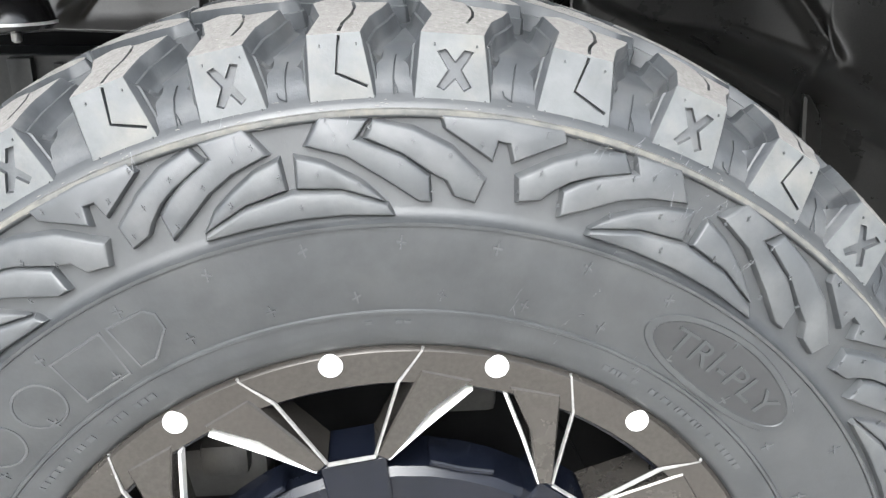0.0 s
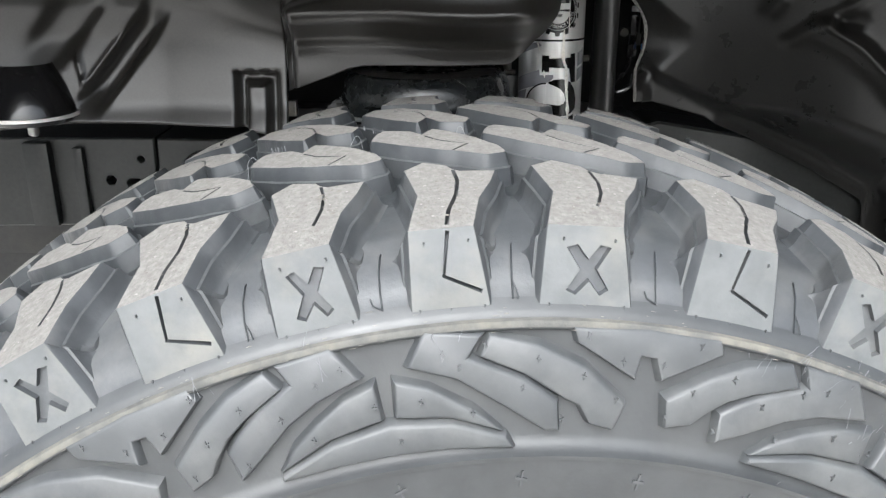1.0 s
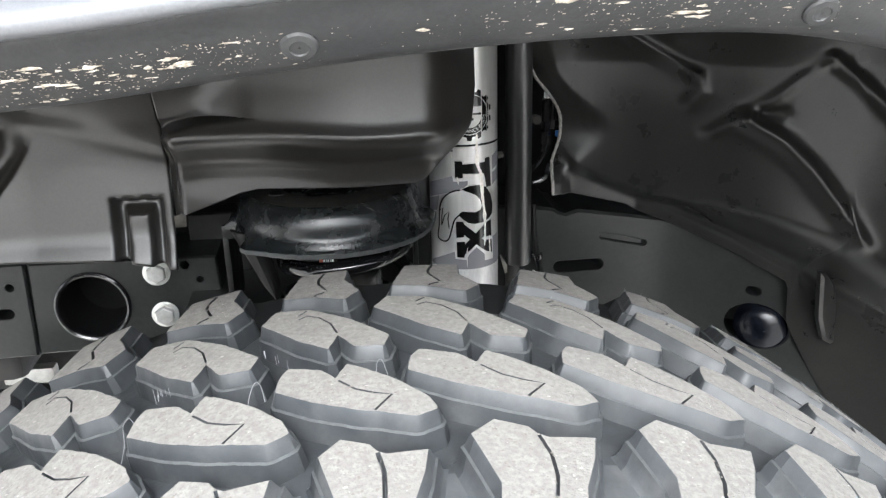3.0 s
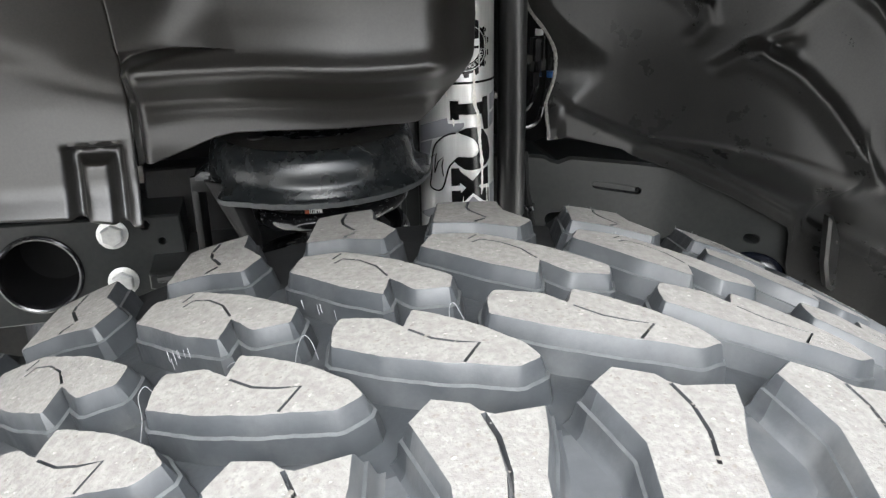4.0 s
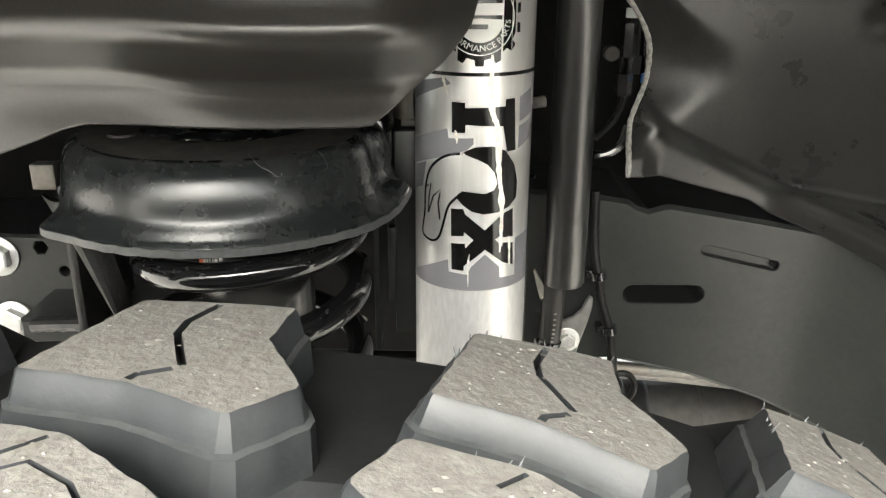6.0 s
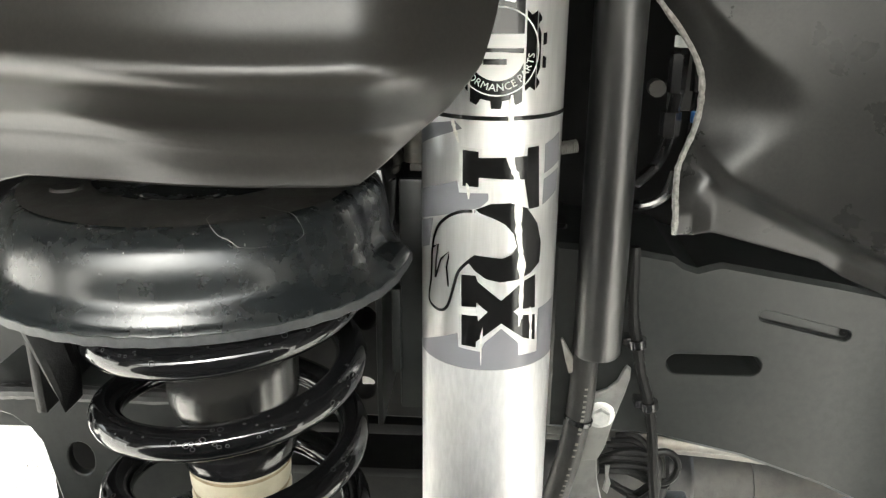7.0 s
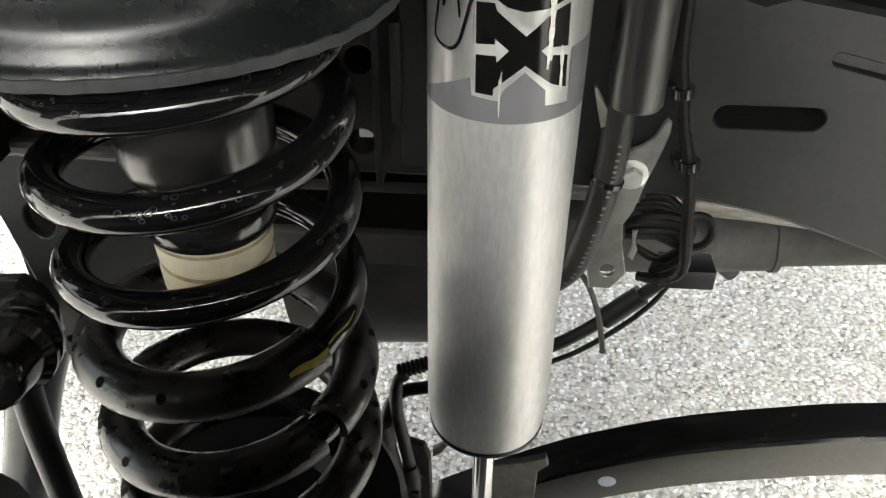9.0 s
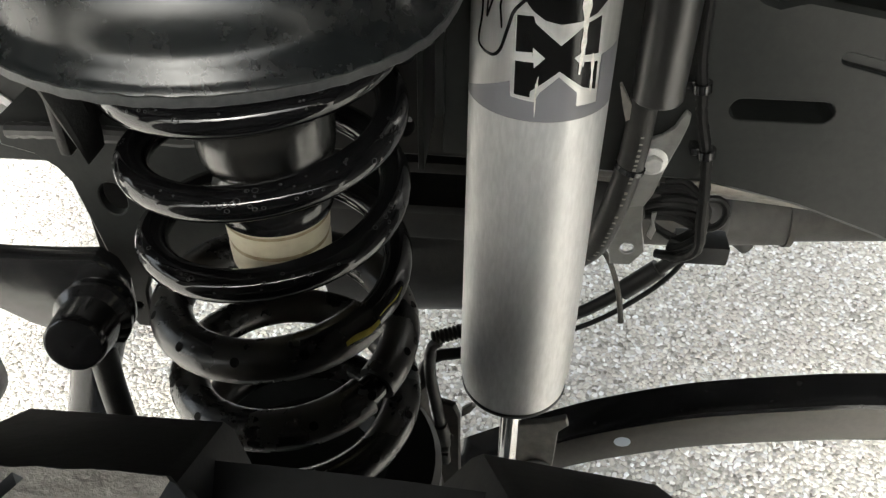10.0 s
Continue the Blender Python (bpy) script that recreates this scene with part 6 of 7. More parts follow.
decal("tail_outline", [stroke([tuple(p)[:2] for p in curve_points([(x, z, 0) for x, z in sweep], 5)], 0.0015)], 0.00085, DECAL_BLACK)
decal("tail_stroke", [stroke([(-0.0296, 0.8266), (-0.0262, 0.8292), (-0.0276, 0.8209), (-0.0282, 0.8112)], 0.0011),
                       stroke([(-0.0280, 0.8116), (-0.0244, 0.8218), (-0.0190, 0.8272), (-0.0209, 0.8185), (-0.0196, 0.8088)], 0.0011)], 0.00085, DECAL_BLACK)
# a long bright ragged strip runs down the wrap, with thinner ones beside it
streak_dice = random.Random(61)
for name, spine, width in (("rubbed_strip", [(0.0082, 0.9020), (0.0081, 0.8920), (0.0087, 0.8730), (0.0124, 0.8615), (0.0136, 0.8390), (0.0155, 0.8250), (0.0162, 0.8080), (0.0156, 0.7900)], 0.0019),
                           ("rubbed_scrape", [(-0.0182, 0.8905), (-0.0174, 0.8870), (-0.0150, 0.8800)], 0.0010),
                           ("rubbed_scrape", [(-0.0108, 0.8615), (-0.0100, 0.8585), (-0.0097, 0.8540)], 0.0007),
                           ("rubbed_scrape", [(-0.0020, 0.7900), (-0.0026, 0.7830), (-0.0024, 0.7700)], 0.0005),
                           ("rubbed_scrape", [(0.0215, 0.7990), (0.0222, 0.7900), (0.0226, 0.7790)], 0.0009)):
    spine = [tuple(p)[:2] for p in curve_points([(x, z, 0) for x, z in spine], 7)]
    half = [width * streak_dice.uniform(0.55, 1.2) * min(1.0, 0.35 + 3.0 * min(i, len(spine) - 1 - i) / len(spine)) for i in range(len(spine))]
    bm = bmesh.new()
    rows = [[bm.verts.new(on_shock(x + w * k, z, 0.00105)) for k in (-1, 0, 1)] for (x, z), w in zip(spine, half)]
    for a, b in zip(rows, rows[1:]):
        bridge(bm, a, b, closed=False)
    part(name, bm, STREAK_METAL, shock, "bright ragged streak on the wrap")
decal("black_band", [[(-0.045, 0.8905), (0.045, 0.8905), (0.045, 0.8925), (-0.045, 0.8925)]], 0.0005, DECAL_BLACK)
# the toothed round badge
gs, gz = 0.0015, 0.9205
teeth = []
for i in range(14):
    for k, r in ((0.0, 0.0215), (0.22, 0.0215), (0.30, 0.0248), (0.70, 0.0248), (0.78, 0.0215)):
        a = math.tau * (i + k) / 14
        teeth.append((gs + r * math.cos(a), gz + r * math.sin(a)))
decal("badge_gear", [teeth], 0.0004, DECAL_BLACK)
decal("badge_line", [annulus(gs, gz, 0.0186, 0.0192)], 0.0006, DECAL_WHITE)
decal("badge_field", [annulus(gs, gz, 0.0001, 0.0125, math.pi * 1.02, math.pi * 1.98)], 0.0006, DECAL_WHITE)
decal("badge_mark", [[(gs - 0.011, gz + 0.0015), (gs + 0.012, gz + 0.0015), (gs + 0.012, gz + 0.0075), (gs - 0.011, gz + 0.0075)]], 0.0006, DECAL_WHITE)
decal("badge_grille", [[(gs - 0.006, gz - 0.0055), (gs + 0.004, gz - 0.0055), (gs + 0.004, gz - 0.003), (gs - 0.006, gz - 0.003)]], 0.0008, DECAL_BLACK)


def round_badge(x, y, z):
    a = math.radians(-90) + x / 0.0155
    return on_shock(gs + (0.0155 - y) * math.cos(a), gz + (0.0155 - y) * math.sin(a), 0.0007)


bent_text("badge_letters", "PERFORMANCE PARTS", 0.0047, 0.0, round_badge, DECAL_WHITE, shock, "white lettering")

# ---- struts and hoses behind the shock ----
bm = bmesh.new()
spun(bm, [(1.112, 0.001), (1.112, 0.0137), (0.7445, 0.0137), (0.7425, 0.0125), (0.7422, 0.001)], 40, axis="z")
pipe = single("drain_pipe", bm, PIPE_BLACK, "satin black plastic pipe hanging beside the shock", "pipe")
pipe.location = (0.1245, 1.072, 0)
hose = thing("hose", "black rubber hose with pale printed marks below the pipe", "hose")
line = curve_points([(0.1185, 1.072, 0.750), (0.1178, 1.072, 0.715), (0.1155, 1.073, 0.690), (0.110, 1.077, 0.655), (0.103, 1.085, 0.628), (0.085, 1.10, 0.606), (0.05, 1.13, 0.60)])
bm = bmesh.new()
tube(bm, line, 0.0079, 16)
part("rubber_tube", bm, SATIN_BLACK, hose)
bm = bmesh.new()
tube(bm, [(0.1172, 1.072, 0.7005), (0.1165, 1.072, 0.6975)], 0.0086, 18)
part("clamp", bm, GLOSS_BLACK, hose)
bm = bmesh.new()
rng = random.Random(7)
for i in range(6, 34):
    if rng.random() < 0.75:
        p, q = line[i], line[i + 1]
        ahead = (q - p).normalized()
        side = ahead.cross(Vector((0.15, -1, 0.1))).normalized()
        out = side.cross(ahead).normalized()
        out = out if out.y < 0 else -out
        c = p + out * 0.0081
        w, l = 0.0010, rng.uniform(0.0005, 0.0011)
        bm.faces.new([bm.verts.new(c + side * (w * a) + ahead * (l * b)) for a, b in ((-1, -1), (1, -1), (1, 1), (-1, 1))])
part("printed_marks", bm, STEEL, hose)
bm = bmesh.new()
plate(bm, [(0.1025, 0.756), (0.1035, 0.757), (0.110, 0.745), (0.110, 0.7365), (0.1080, 0.7355), (0.1055, 0.7440)], [], 1.0585, 1.062, 0.0004)
single("spring_clip", bm, STEEL, "small grey metal spring clip on the pipe", "clip")
bracket = thing("hose_bracket", "zinc plated steel hose bracket bolted to the rail", "bracket")
bm = bmesh.new()
plate(bm, [(0.1195, 0.702), (0.128, 0.7025), (0.1365, 0.706), (0.1425, 0.712), (0.1455, 0.7195), (0.1475, 0.7225), (0.1500, 0.7205), (0.1500, 0.7140), (0.1475, 0.703),
           (0.1420, 0.684), (0.1375, 0.664), (0.1335, 0.6555), (0.1205, 0.6535), (0.1165, 0.660), (0.1160, 0.675)], [], 1.0955, 1.0985)
part("plate", bm, ZINC, bracket)
bm = bmesh.new()
plate(bm, [(0.122, 0.656), (0.1335, 0.657), (0.1350, 0.640), (0.1400, 0.618), (0.1320, 0.606), (0.1190, 0.606), (0.1150, 0.628)], [ring_points(0.1285, 0.620, 0.0045, count=12)], 1.098, 1.1005)
part("lower_tab", bm, ZINC, bracket)
hex_bolt("bracket_bolt", (0.1330, 1.0950, 0.6890), 0.0060, BOLT, "zinc hex bolt on the hose bracket", 0.006, 1.5)

harness = thing("wiring_harness", "taped black wiring harness clipped along the rail", "wiring")
bm = bmesh.new()
run = curve_points([(0.146, 1.096, 0.80), (0.148, 1.094, 0.76), (0.152, 1.092, 0.738), (0.155, 1.092, 0.722), (0.162, 1.092, 0.698), (0.166, 1.092, 0.675), (0.169, 1.093, 0.650),
                    (0.173, 1.10, 0.622), (0.166, 1.11, 0.606), (0.152, 1.12, 0.600)])
rngs = random.Random(3)
tube(bm, run, [0.0030 + 0.0007 * rngs.random() for _ in run], 10)
part("loom", bm, LOOM, harness)
for x, z in ((0.1515, 0.7405), (0.162, 0.6985)):
    bm = bmesh.new()
    tube(bm, [(x - 0.0004, 1.092, z + 0.0026), (x + 0.0004, 1.092, z - 0.0026)], 0.0056, 14)
    box(bm, (x - 0.009, 1.091, z - 0.002), (x - 0.004, 1.101, z + 0.003), 0.001)
    part("clip", bm, GLOSS_BLACK, harness, "shiny black clip")
bm = bmesh.new()
for k, (dx, dz) in enumerate(((0, 0), (0.004, -0.006), (-0.003, -0.010), (0.006, 0.004))):
    tube(bm, curve_points([(0.128, 1.112, 0.640 + dz * 0.3), (0.145 + dx, 1.105, 0.652 + dz), (0.168, 1.108, 0.648 + dz), (0.178, 1.118, 0.628 + dz), (0.165, 1.125, 0.610), (0.148, 1.13, 0.616)]), 0.0026, 8)
part("branch", bm, LOOM, harness)
# the plug of the sensor with its clip, beside a tangle of looms in a ring
sensor = thing("sensor_plug", "round black sensor plug with a zinc clip and looped wires", "sensor")
bm = bmesh.new()
tube(bm, [(0.117, 1.108, 0.6385), (0.131, 1.108, 0.6430)], 0.0014, 8)
part("pin", bm, SATIN_BLACK, sensor)
bm = bmesh.new()
tube(bm, [(0.1285, 1.108, 0.6435), (0.1305, 1.108, 0.6440), (0.1350, 1.108, 0.6445), (0.1365, 1.108, 0.6447)], [0.005, 0.0072, 0.0072, 0.0055], 18)
part("plug", bm, SATIN_BLACK, sensor)
bm = bmesh.new()
plate(bm, [(0.1385, 0.6530), (0.1415, 0.6535), (0.1410, 0.6460), (0.1430, 0.6400), (0.1412, 0.6320), (0.1380, 0.6350), (0.1395, 0.6430)], [], 1.0925, 1.0940, 0.0004)
part("clip", bm, ZINC, sensor, "bright zinc clip")
bm = bmesh.new()
tube(bm, curve_points([(0.140, 1.108, 0.6440), (0.150, 1.106, 0.6435), (0.160, 1.104, 0.6410), (0.168, 1.104, 0.6365)]), 0.0030, 10)
part("lead", bm, LOOM, sensor)
bm = bmesh.new()
tube(bm, [(0.1800 + 0.0100 * math.cos(a), 1.115, 0.6390 + 0.0120 * math.sin(a)) for a in (math.tau * i / 24 for i in range(25))], 0.0026, 8)
part("ring", bm, LOOM, sensor)
for k, (dx, dz) in enumerate(((0.0, 0.0), (0.003, 0.004), (-0.003, -0.003), (0.002, -0.006))):
    bm = bmesh.new()
    tube(bm, curve_points([(0.146 + dx, 1.118, 0.656 + dz), (0.160, 1.112, 0.660 + dz), (0.172 + dx, 1.110, 0.648), (0.177, 1.112, 0.630 + dz), (0.172 + dx, 1.116, 0.612), (0.160, 1.122, 0.606 + dz)]), 0.0025, 8)
    part("lead", bm, LOOM, sensor)
bm = bmesh.new()
tube(bm, curve_points([(0.116, 1.150, 0.580), (0.124, 1.15, 0.572), (0.132, 1.15, 0.555), (0.139, 1.15, 0.532), (0.144, 1.15, 0.506)]), [0.0021] * 32 + [0.0026], 8)
single("cable_tie", bm, DUSTY_STEEL, "loose dusty cable tie end hanging down", "cable tie")
for pts, r in (([(0.07, 1.2, 0.438), (0.123, 1.2, 0.4695), (0.163, 1.2, 0.506), (0.180, 1.2, 0.524), (0.196, 1.2, 0.543), (0.20, 1.19, 0.575)], 0.0052),
               ([(0.07, 1.2, 0.424), (0.125, 1.2, 0.452), (0.160, 1.2, 0.482), (0.185, 1.2, 0.512), (0.198, 1.2, 0.54)], 0.0022)):
    bm = bmesh.new()
    tube(bm, curve_points(pts), r, 12)
    single("brake_line", bm, SATIN_BLACK, "black flexible line running above the ground", "hose")
bm = bmesh.new()
tube(bm, [(0.150, 1.2, 0.4935), (0.176, 1.2, 0.5205)], 0.0082, 14)
box(bm, (0.185, 1.19, 0.535), (0.225, 1.215, 0.552), 0.002)
single("line_joint", bm, SATIN_BLACK, "black rubber sleeve over a flexible line", "hose joint")
bm = bmesh.new()
tube(bm, curve_points([(0.10, 1.152, 0.645), (0.135, 1.150, 0.644), (0.160, 1.150, 0.640), (0.192, 1.150, 0.6365), (0.235, 1.150, 0.633), (0.32, 1.152, 0.624)]), 0.0052, 12)
tube(bm, curve_points([(0.10, 1.160, 0.634), (0.135, 1.158, 0.634), (0.160, 1.157, 0.631), (0.192, 1.157, 0.6275), (0.235, 1.157, 0.624), (0.32, 1.157, 0.614)]), 0.0040, 12)
single("fuel_line", bm, STEEL, "pair of grey metal fuel lines under the rail", "pipe")

# pipes seen through the gap between the strut and the liner
lines = thing("line_bundle", "dark pipes with white and blue tags behind the liner", "pipe")
for pts, r, m in (([(0.160, 1.12, 0.96), (0.168, 1.12, 0.915), (0.165, 1.12, 0.87), (0.160, 1.122, 0.845), (0.148, 1.125, 0.830)], 0.0036, GLOSS_BLACK),
                  ([(0.178, 1.125, 0.95), (0.180, 1.125, 0.90), (0.178, 1.125, 0.86), (0.172, 1.125, 0.83)], 0.0034, GLOSS_BLACK),
                  ([(0.135, 1.11, 0.824), (0.150, 1.105, 0.8225), (0.162, 1.105, 0.829), (0.167, 1.108, 0.842)], 0.003, GLOSS_BLACK)):
    bm = bmesh.new()
    tube(bm, curve_points(pts), r, 10)
    part("pipe", bm, m, lines)
for x, z, r, h, m, label in ((0.1665, 0.9145, 0.0042, 0.006, PAPER, "white tag"), (0.1640, 0.868, 0.0045, 0.008, PAPER, "white tag"), (0.1790, 0.872, 0.0036, 0.006, BLUE, "blue tag"),
                             (0.1655, 0.897, 0.0052, 0.022, GLOSS_BLACK, "black fitting"), (0.1640, 0.868, 0.0060, 0.014, GLOSS_BLACK, "black fitting"), (0.1785, 0.898, 0.0052, 0.022, GLOSS_BLACK, "black fitting")):
    bm = bmesh.new()
    tube(bm, [(x, 1.119, z - h / 2), (x, 1.119, z + h / 2)], r, 6 if m == GLOSS_BLACK else 14)
    part("tag" if m != GLOSS_BLACK else "fitting", bm, m, lines, label)
bm = bmesh.new()
box(bm, (0.168, 1.150, 0.870), (0.186, 1.155, 0.905), 0.002)
part("backing_plate", bm, CAST, lines, "dull brown metal plate")
bm = bmesh.new()
tube(bm, [(0.155, 1.118, 0.888), (0.155, 1.128, 0.888)], 0.005, 10)
part("hose_end", bm, CAST, lines, "small grey hose end")
bm = bmesh.new()
tube(bm, [(0.093 + 0.0006 * i, 1.0550 + 0.0002 * i, 0.8660 + 0.00005 * i) for i in range(20)], [0.0036 if i % 2 else 0.0029 for i in range(20)], 12)
single("stud_bolt", bm, STEEL, "threaded stud between shock and pipe", "bolt")
bm = bmesh.new()
tube(bm, curve_points([(0.030, 1.09, 0.892), (0.022, 1.09, 0.885), (0.018, 1.09, 0.868), (0.018, 1.09, 0.850)]), 0.006, 12)
box(bm, (0.016, 1.082, 0.846), (0.028, 1.094, 0.850), 0.001)
single("vent_elbow", bm, STEEL, "grey bent vent pipe behind the shock", "pipe")

# ---- lower arm, axle and links ----
arm = thing("control_arm", "gloss black curved steel control arm with a white paint dot", "control arm")
front = [(0.00, 0.345), (0.03, 0.375), (0.11, 0.424), (0.16, 0.4470), (0.209, 0.4640), (0.27, 0.4775), (0.33, 0.487), (0.45, 0.495), (0.60, 0.490), (0.80, 0.470)]
fine = [tuple(p)[:2] for p in curve_points([(x, z, 0) for x, z in front], 6)]
bm = bmesh.new()
section = [(1.100, 0.0), (1.0985, -0.003), (1.0985, -0.037), (1.100, -0.040), (1.132, -0.040), (1.134, -0.037), (1.134, -0.003), (1.1315, 0.0), (1.105, 0.0012)]
rows = [[bm.verts.new((x, y, z + dz)) for y, dz in section] for x, z in fine]
for a, b in zip(rows, rows[1:]):
    bridge(bm, a, b)
bm.faces.new(rows[0])
bm.faces.new(rows[-1])
# The beam's front side is given a paler tone than the rest.
for f in bm.faces:
    if max(v.co.y for v in f.verts) < 1.0987:
        f.material_index = 1
part("beam", bm, [GLOSS_BLACK, ARM_FACE], arm, "", 40)
bm = bmesh.new()
bm.faces.new([bm.verts.new((0.1525 + dx, 1.0980, 0.4255 + dz)) for dx, dz in ring_points(0, 0, 0.0066, 0.0058, 20)])
part("paint_dot", bm, DOT_PAINT, arm, "white paint dot")
lower = thing("shock_mount", "zinc steel bracket with a bolt holding the shock rod", "bracket")
bm = bmesh.new()
plate(bm, [(0.066, 0.462), (0.090, 0.468), (0.1035, 0.474), (0.106, 0.466), (0.099, 0.458), (0.098, 0.40), (0.090, 0.36), (0.066, 0.36)], [], 1.076, 1.081, 0.0008)
part("plate", bm, STEEL, lower)
hex_bolt("mount_bolt", (0.086, 1.0755, 0.413), 0.0085, ZINC, "dirty hex bolt on the shock mount", 0.007)

link = thing("sway_bar_link", "black sway bar link with a rubber capped ball joint", "sway bar link")
bm = bmesh.new()
prof = [(0.036, 0.010), (0.031, 0.018), (0.027, 0.0198), (0.0235, 0.0198), (0.0215, 0.0182), (0.0195, 0.0182), (0.0165, 0.0210), (0.013, 0.0210), (0.0105, 0.0190), (0.008, 0.0170), (-0.009, 0.0160), (-0.0125, 0.0156), (-0.0142, 0.0145), (-0.0148, 0.0128), (-0.0148, 0.001)]
rings = spun(bm, prof, 36)
cap = part("ball_joint", bm, GLOSS_BLACK, link, "gloss black capped ball joint")
cap.matrix_basis = pose(-0.1680, 0.965, 0.6475, -14, 0, 6)
bm = bmesh.new()
tube(bm, curve_points([(-0.168, 0.978, 0.640), (-0.170, 0.976, 0.60), (-0.169, 0.974, 0.55), (-0.166, 0.972, 0.50), (-0.160, 0.970, 0.40), (-0.155, 0.968, 0.30)]), 0.0078, 14)
part("rod", bm, SATIN_BLACK, link)
bar = thing("sway_bar", "satin black flattened sway bar end", "sway bar")
bm = bmesh.new()
slab(bm, [(-0.42, 0.672), (-0.226, 0.666), (-0.194, 0.667), (-0.172, 0.669), (-0.163, 0.661), (-0.159, 0.648), (-0.160, 0.633), (-0.168, 0.618), (-0.182, 0.609), (-0.202, 0.607), (-0.222, 0.614), (-0.239, 0.625), (-0.42, 0.634)],
     [(-0.0045, 0.0), (-0.0015, -0.0012), (0.0, -0.004), (0.0, -0.011), (-0.002, -0.014)], lambda x, z, h: Vector((x, 0.998 - h, z)), bottom=True)
part("flat_end", bm, GLOSS_BLACK, bar)
bm = bmesh.new()
tube(bm, curve_points([(-0.195, 1.06, 0.61), (-0.228, 1.06, 0.535), (-0.250, 1.06, 0.47), (-0.280, 1.06, 0.386), (-0.305, 1.06, 0.28), (-0.32, 1.06, 0.2)]), 0.017, 16)
single("steering_link", bm, RIM_DARK, "satin black steel bar running down behind the link", "bar")

axle = thing("drive_axle", "grey cast axle tube under the vehicle", "axle")
bm = bmesh.new()
tube(bm, [(0.10, 1.40, 0.440), (0.262, 1.40, 0.4435), (0.266, 1.40, 0.444), (0.338, 1.40, 0.4475), (0.342, 1.40, 0.448), (0.80, 1.40, 0.485)], [0.043, 0.043, 0.0415, 0.0395, 0.036, 0.034], 32)
part("tube", bm, CAST, axle)
bm = bmesh.new()
tube(bm, [(0.246, 1.40, 0.443), (0.250, 1.40, 0.443), (0.270, 1.40, 0.444), (0.274, 1.40, 0.444)], [0.044, 0.047, 0.047, 0.044], 32)
part("bushing", bm, SATIN_BLACK, axle, "black rubber bushing")
bm = bmesh.new()
tube(bm, [(0.335, 1.40, 0.4472), (0.341, 1.40, 0.4478)], 0.0415, 32)
tube(bm, [(0.300, 1.40, 0.404), (0.312, 1.40, 0.394)], 0.010, 12)
part("collar", bm, CAST, axle)
cross = thing("cross_member", "black steel cross member behind the spring", "cross member")
bm = bmesh.new()
box(bm, (-0.22, 1.20, 0.585), (0.11, 1.26, 0.665), 0.008)
part("beam", bm, SATIN_BLACK, cross)
for y, low, high in ((1.140, 0.640, 0.6495), (1.150, 0.598, 0.6065), (1.170, 0.560, 0.597)):
    bm = bmesh.new()
    box(bm, (-0.12, y, low), (0.105, 1.199, high), 0.003)
    part("ledge", bm, SATIN_BLACK, cross)
bm = bmesh.new()
tube(bm, [(-0.10, 1.30, 0.475), (0.035, 1.29, 0.490), (0.09, 1.29, 0.50)], [0.085, 0.082, 0.07], 28)
part("axle_knuckle", bm, SATIN_BLACK, cross)
# Bright box stands for the spot of light inside the rail's lower hole.
bm = bmesh.new()
box(bm, (-0.023, 1.138, 0.681), (-0.0145, 1.146, 0.6865), 0.0008)
part("weld_nut", bm, BRIGHT, cross, "bright square inside the rail's hole")
# Plain blocks added for unidentified clutter, placed to cover bright ground from the camera.
for low, high in (((-1.05, 1.45, 0.44), (-0.46, 1.62, 0.672)), ((-0.75, 1.16, 0.60), (-0.44, 1.40, 0.672))):
    bm = bmesh.new()
    box(bm, low, high, 0.015)
    part("bumper_beam", bm, SATIN_BLACK, cross)
bm = bmesh.new()
tube(bm, [(-0.515, 1.24, 0.50), (-0.62, 1.22, 0.47), (-0.74, 1.20, 0.46)], 0.035, 20)
part("steering_tube", bm, SATIN_BLACK, cross)
bm = bmesh.new()
box(bm, (-0.82, 1.25, 0.20), (-0.515, 1.30, 0.599), 0.02)
part("front_plate", bm, SATIN_BLACK, cross)
bm = bmesh.new()
box(bm, (-0.500, 1.235, 0.558), (-0.436, 1.255, 0.580), 0.006)
part("tow_bracket", bm, ZINC, cross, "pale grey block")
bm = bmesh.new()
tube(bm, curve_points([(-0.49, 1.22, 0.59), (-0.52, 1.21, 0.56), (-0.53, 1.21, 0.52), (-0.51, 1.22, 0.48)]), 0.004, 8)
part("wire_loop", bm, STEEL, cross)
bm = bmesh.new()
plate(bm, [(0.011, 0.500), (0.022, 0.496), (0.026, 0.484), (0.028, 0.40), (0.016, 0.37), (-0.004, 0.39), (0.004, 0.46)], [ring_points(0.018, 0.462, 0.003, count=10)], 1.062, 1.066, 0.0015)
single("axle_bracket", bm, DUSTY_STEEL, "dusty dark steel axle bracket below the spring", "bracket")
bm = bmesh.new()
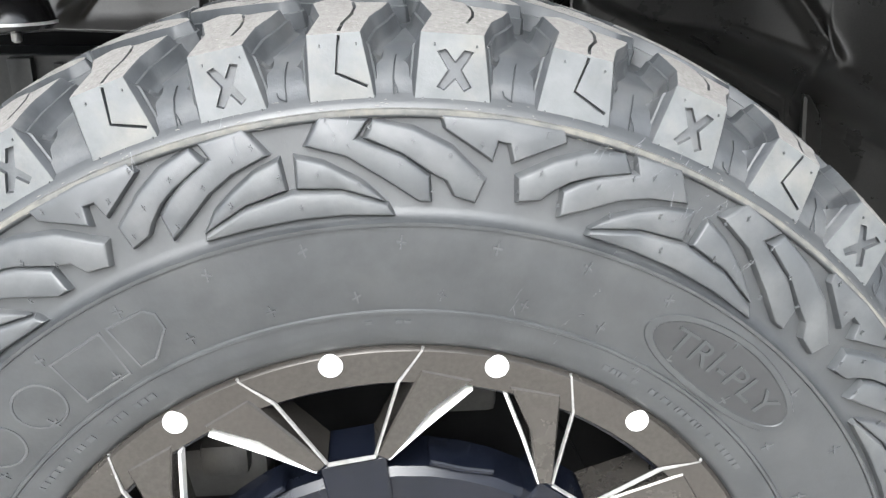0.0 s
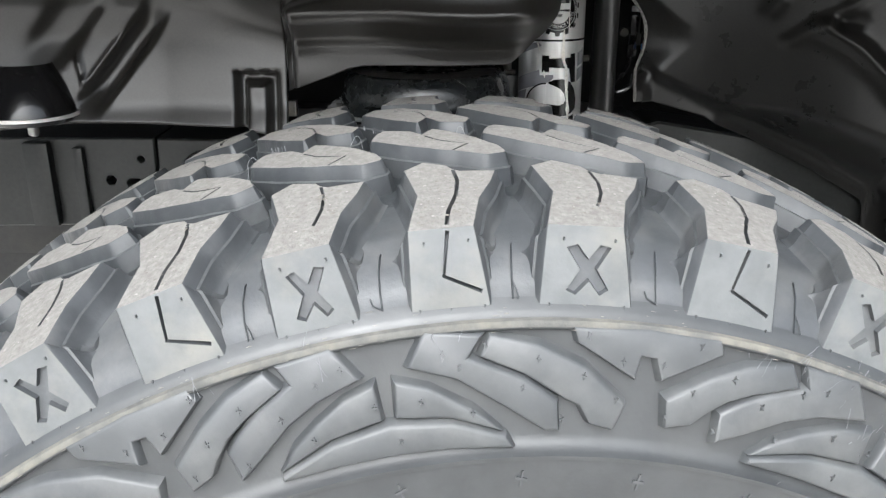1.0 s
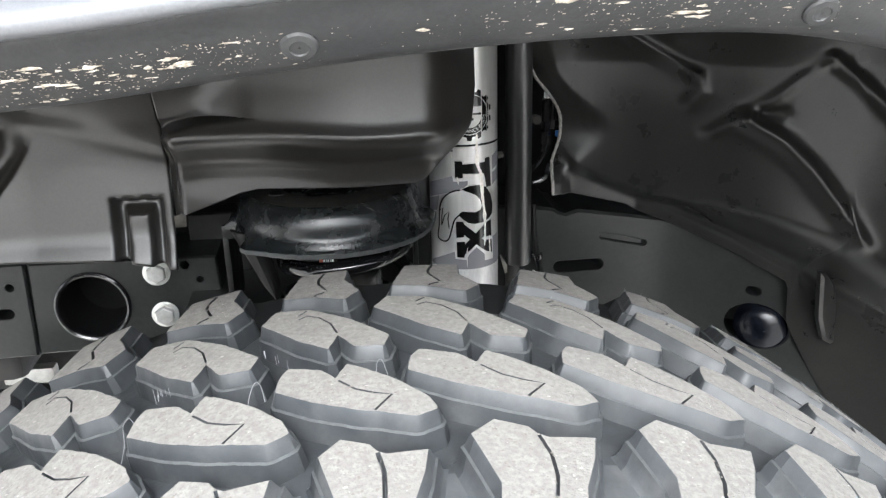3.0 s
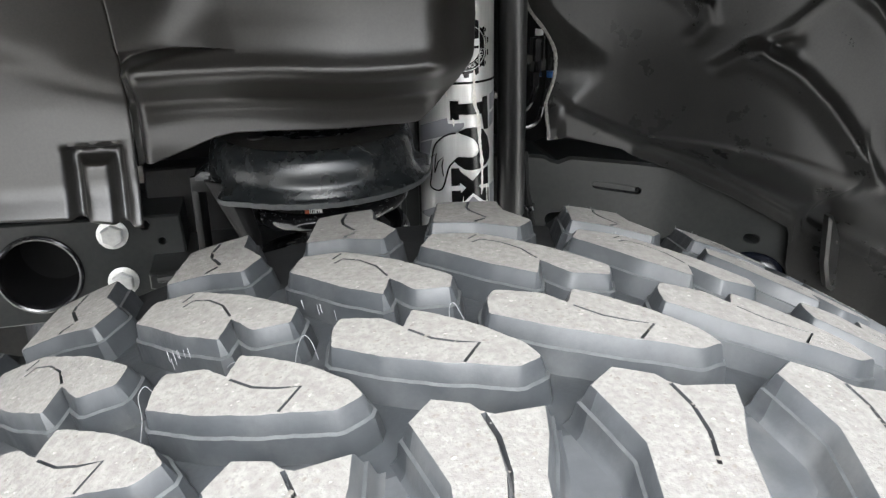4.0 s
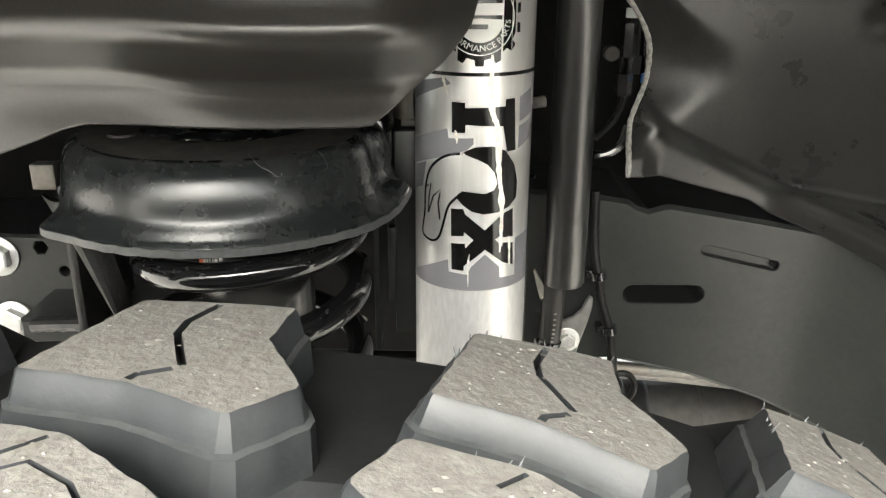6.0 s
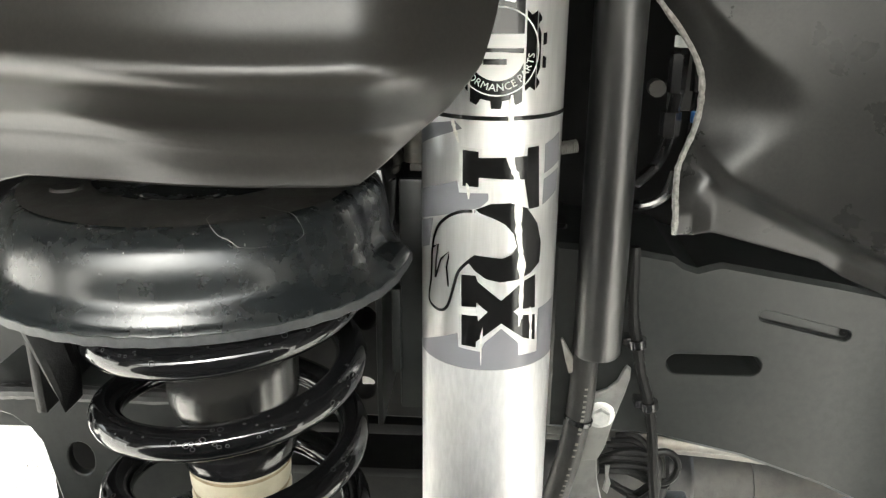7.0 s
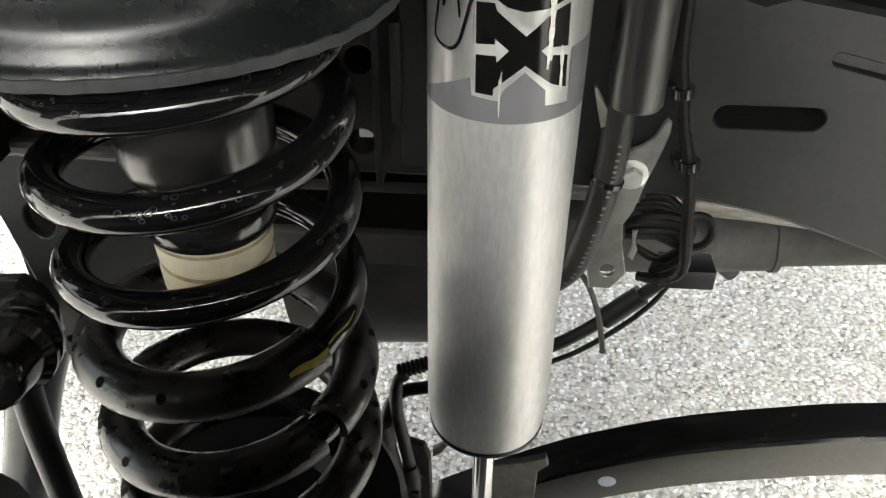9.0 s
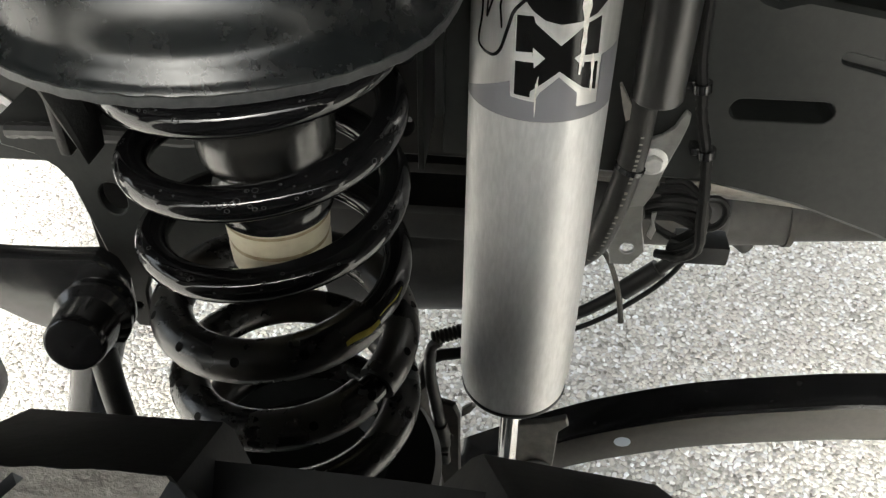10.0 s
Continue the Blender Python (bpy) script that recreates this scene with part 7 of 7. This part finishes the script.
plate(bm, [(0.027, 0.482), (0.033, 0.487), (0.037, 0.494), (0.034, 0.496), (0.027, 0.490)], [], 1.064, 1.067, 0.0005)
single("bracket_tab", bm, STEEL, "small bent grey steel tab", "tab")
wire = thing("sensor_wire", "black sensor wires with a ribbed conduit and plug beside the spring", "wire")
bm = bmesh.new()
run = [Vector((0.006, 1.060, 0.5640)).lerp(Vector((0.060, 1.072, 0.578)), i / 60) for i in range(61)]
tube(bm, run, [0.0048 if i % 3 else 0.0040 for i in range(61)], 14)
part("conduit", bm, SATIN_BLACK, wire, "ribbed black conduit")
bm = bmesh.new()
tube(bm, curve_points([(0.011, 1.058, 0.564), (0.006, 1.057, 0.558), (0.005, 1.057, 0.535), (0.009, 1.057, 0.505), (0.013, 1.057, 0.478)]), [0.0036] * 10 + [0.0042] * 23, 12)
part("lead", bm, SATIN_BLACK, wire)
bm = bmesh.new()
tube(bm, [(0.0125, 1.056, 0.482), (0.0135, 1.056, 0.474), (0.0142, 1.056, 0.468), (0.0150, 1.056, 0.460), (0.0152, 1.056, 0.456), (0.0170, 1.056, 0.440)], [0.0050, 0.0058, 0.0058, 0.0052, 0.0042, 0.0034], 14)
box(bm, (0.0135, 1.0495, 0.4600), (0.0190, 1.0515, 0.4625), 0.0004)
box(bm, (0.0135, 1.0495, 0.4530), (0.0190, 1.0515, 0.4555), 0.0004)
part("plug", bm, SATIN_BLACK, wire, "black cable plug")
bm = bmesh.new()
tube(bm, curve_points([(0.060, 1.075, 0.556), (0.028, 1.062, 0.552), (0.010, 1.060, 0.548), (0.001, 1.060, 0.536), (-0.002, 1.060, 0.520), (0.000, 1.060, 0.500)]), 0.0040, 12)
part("lead", bm, SATIN_BLACK, wire)
bm = bmesh.new()
tube(bm, curve_points([(-0.003, 1.054, 0.524), (0.000, 1.054, 0.498), (0.005, 1.054, 0.470), (0.007, 1.054, 0.440), (0.012, 1.054, 0.400)]), 0.0052, 14)
part("dusty_hose", bm, DUSTY_STEEL, wire, "dusty brown rubber hose")
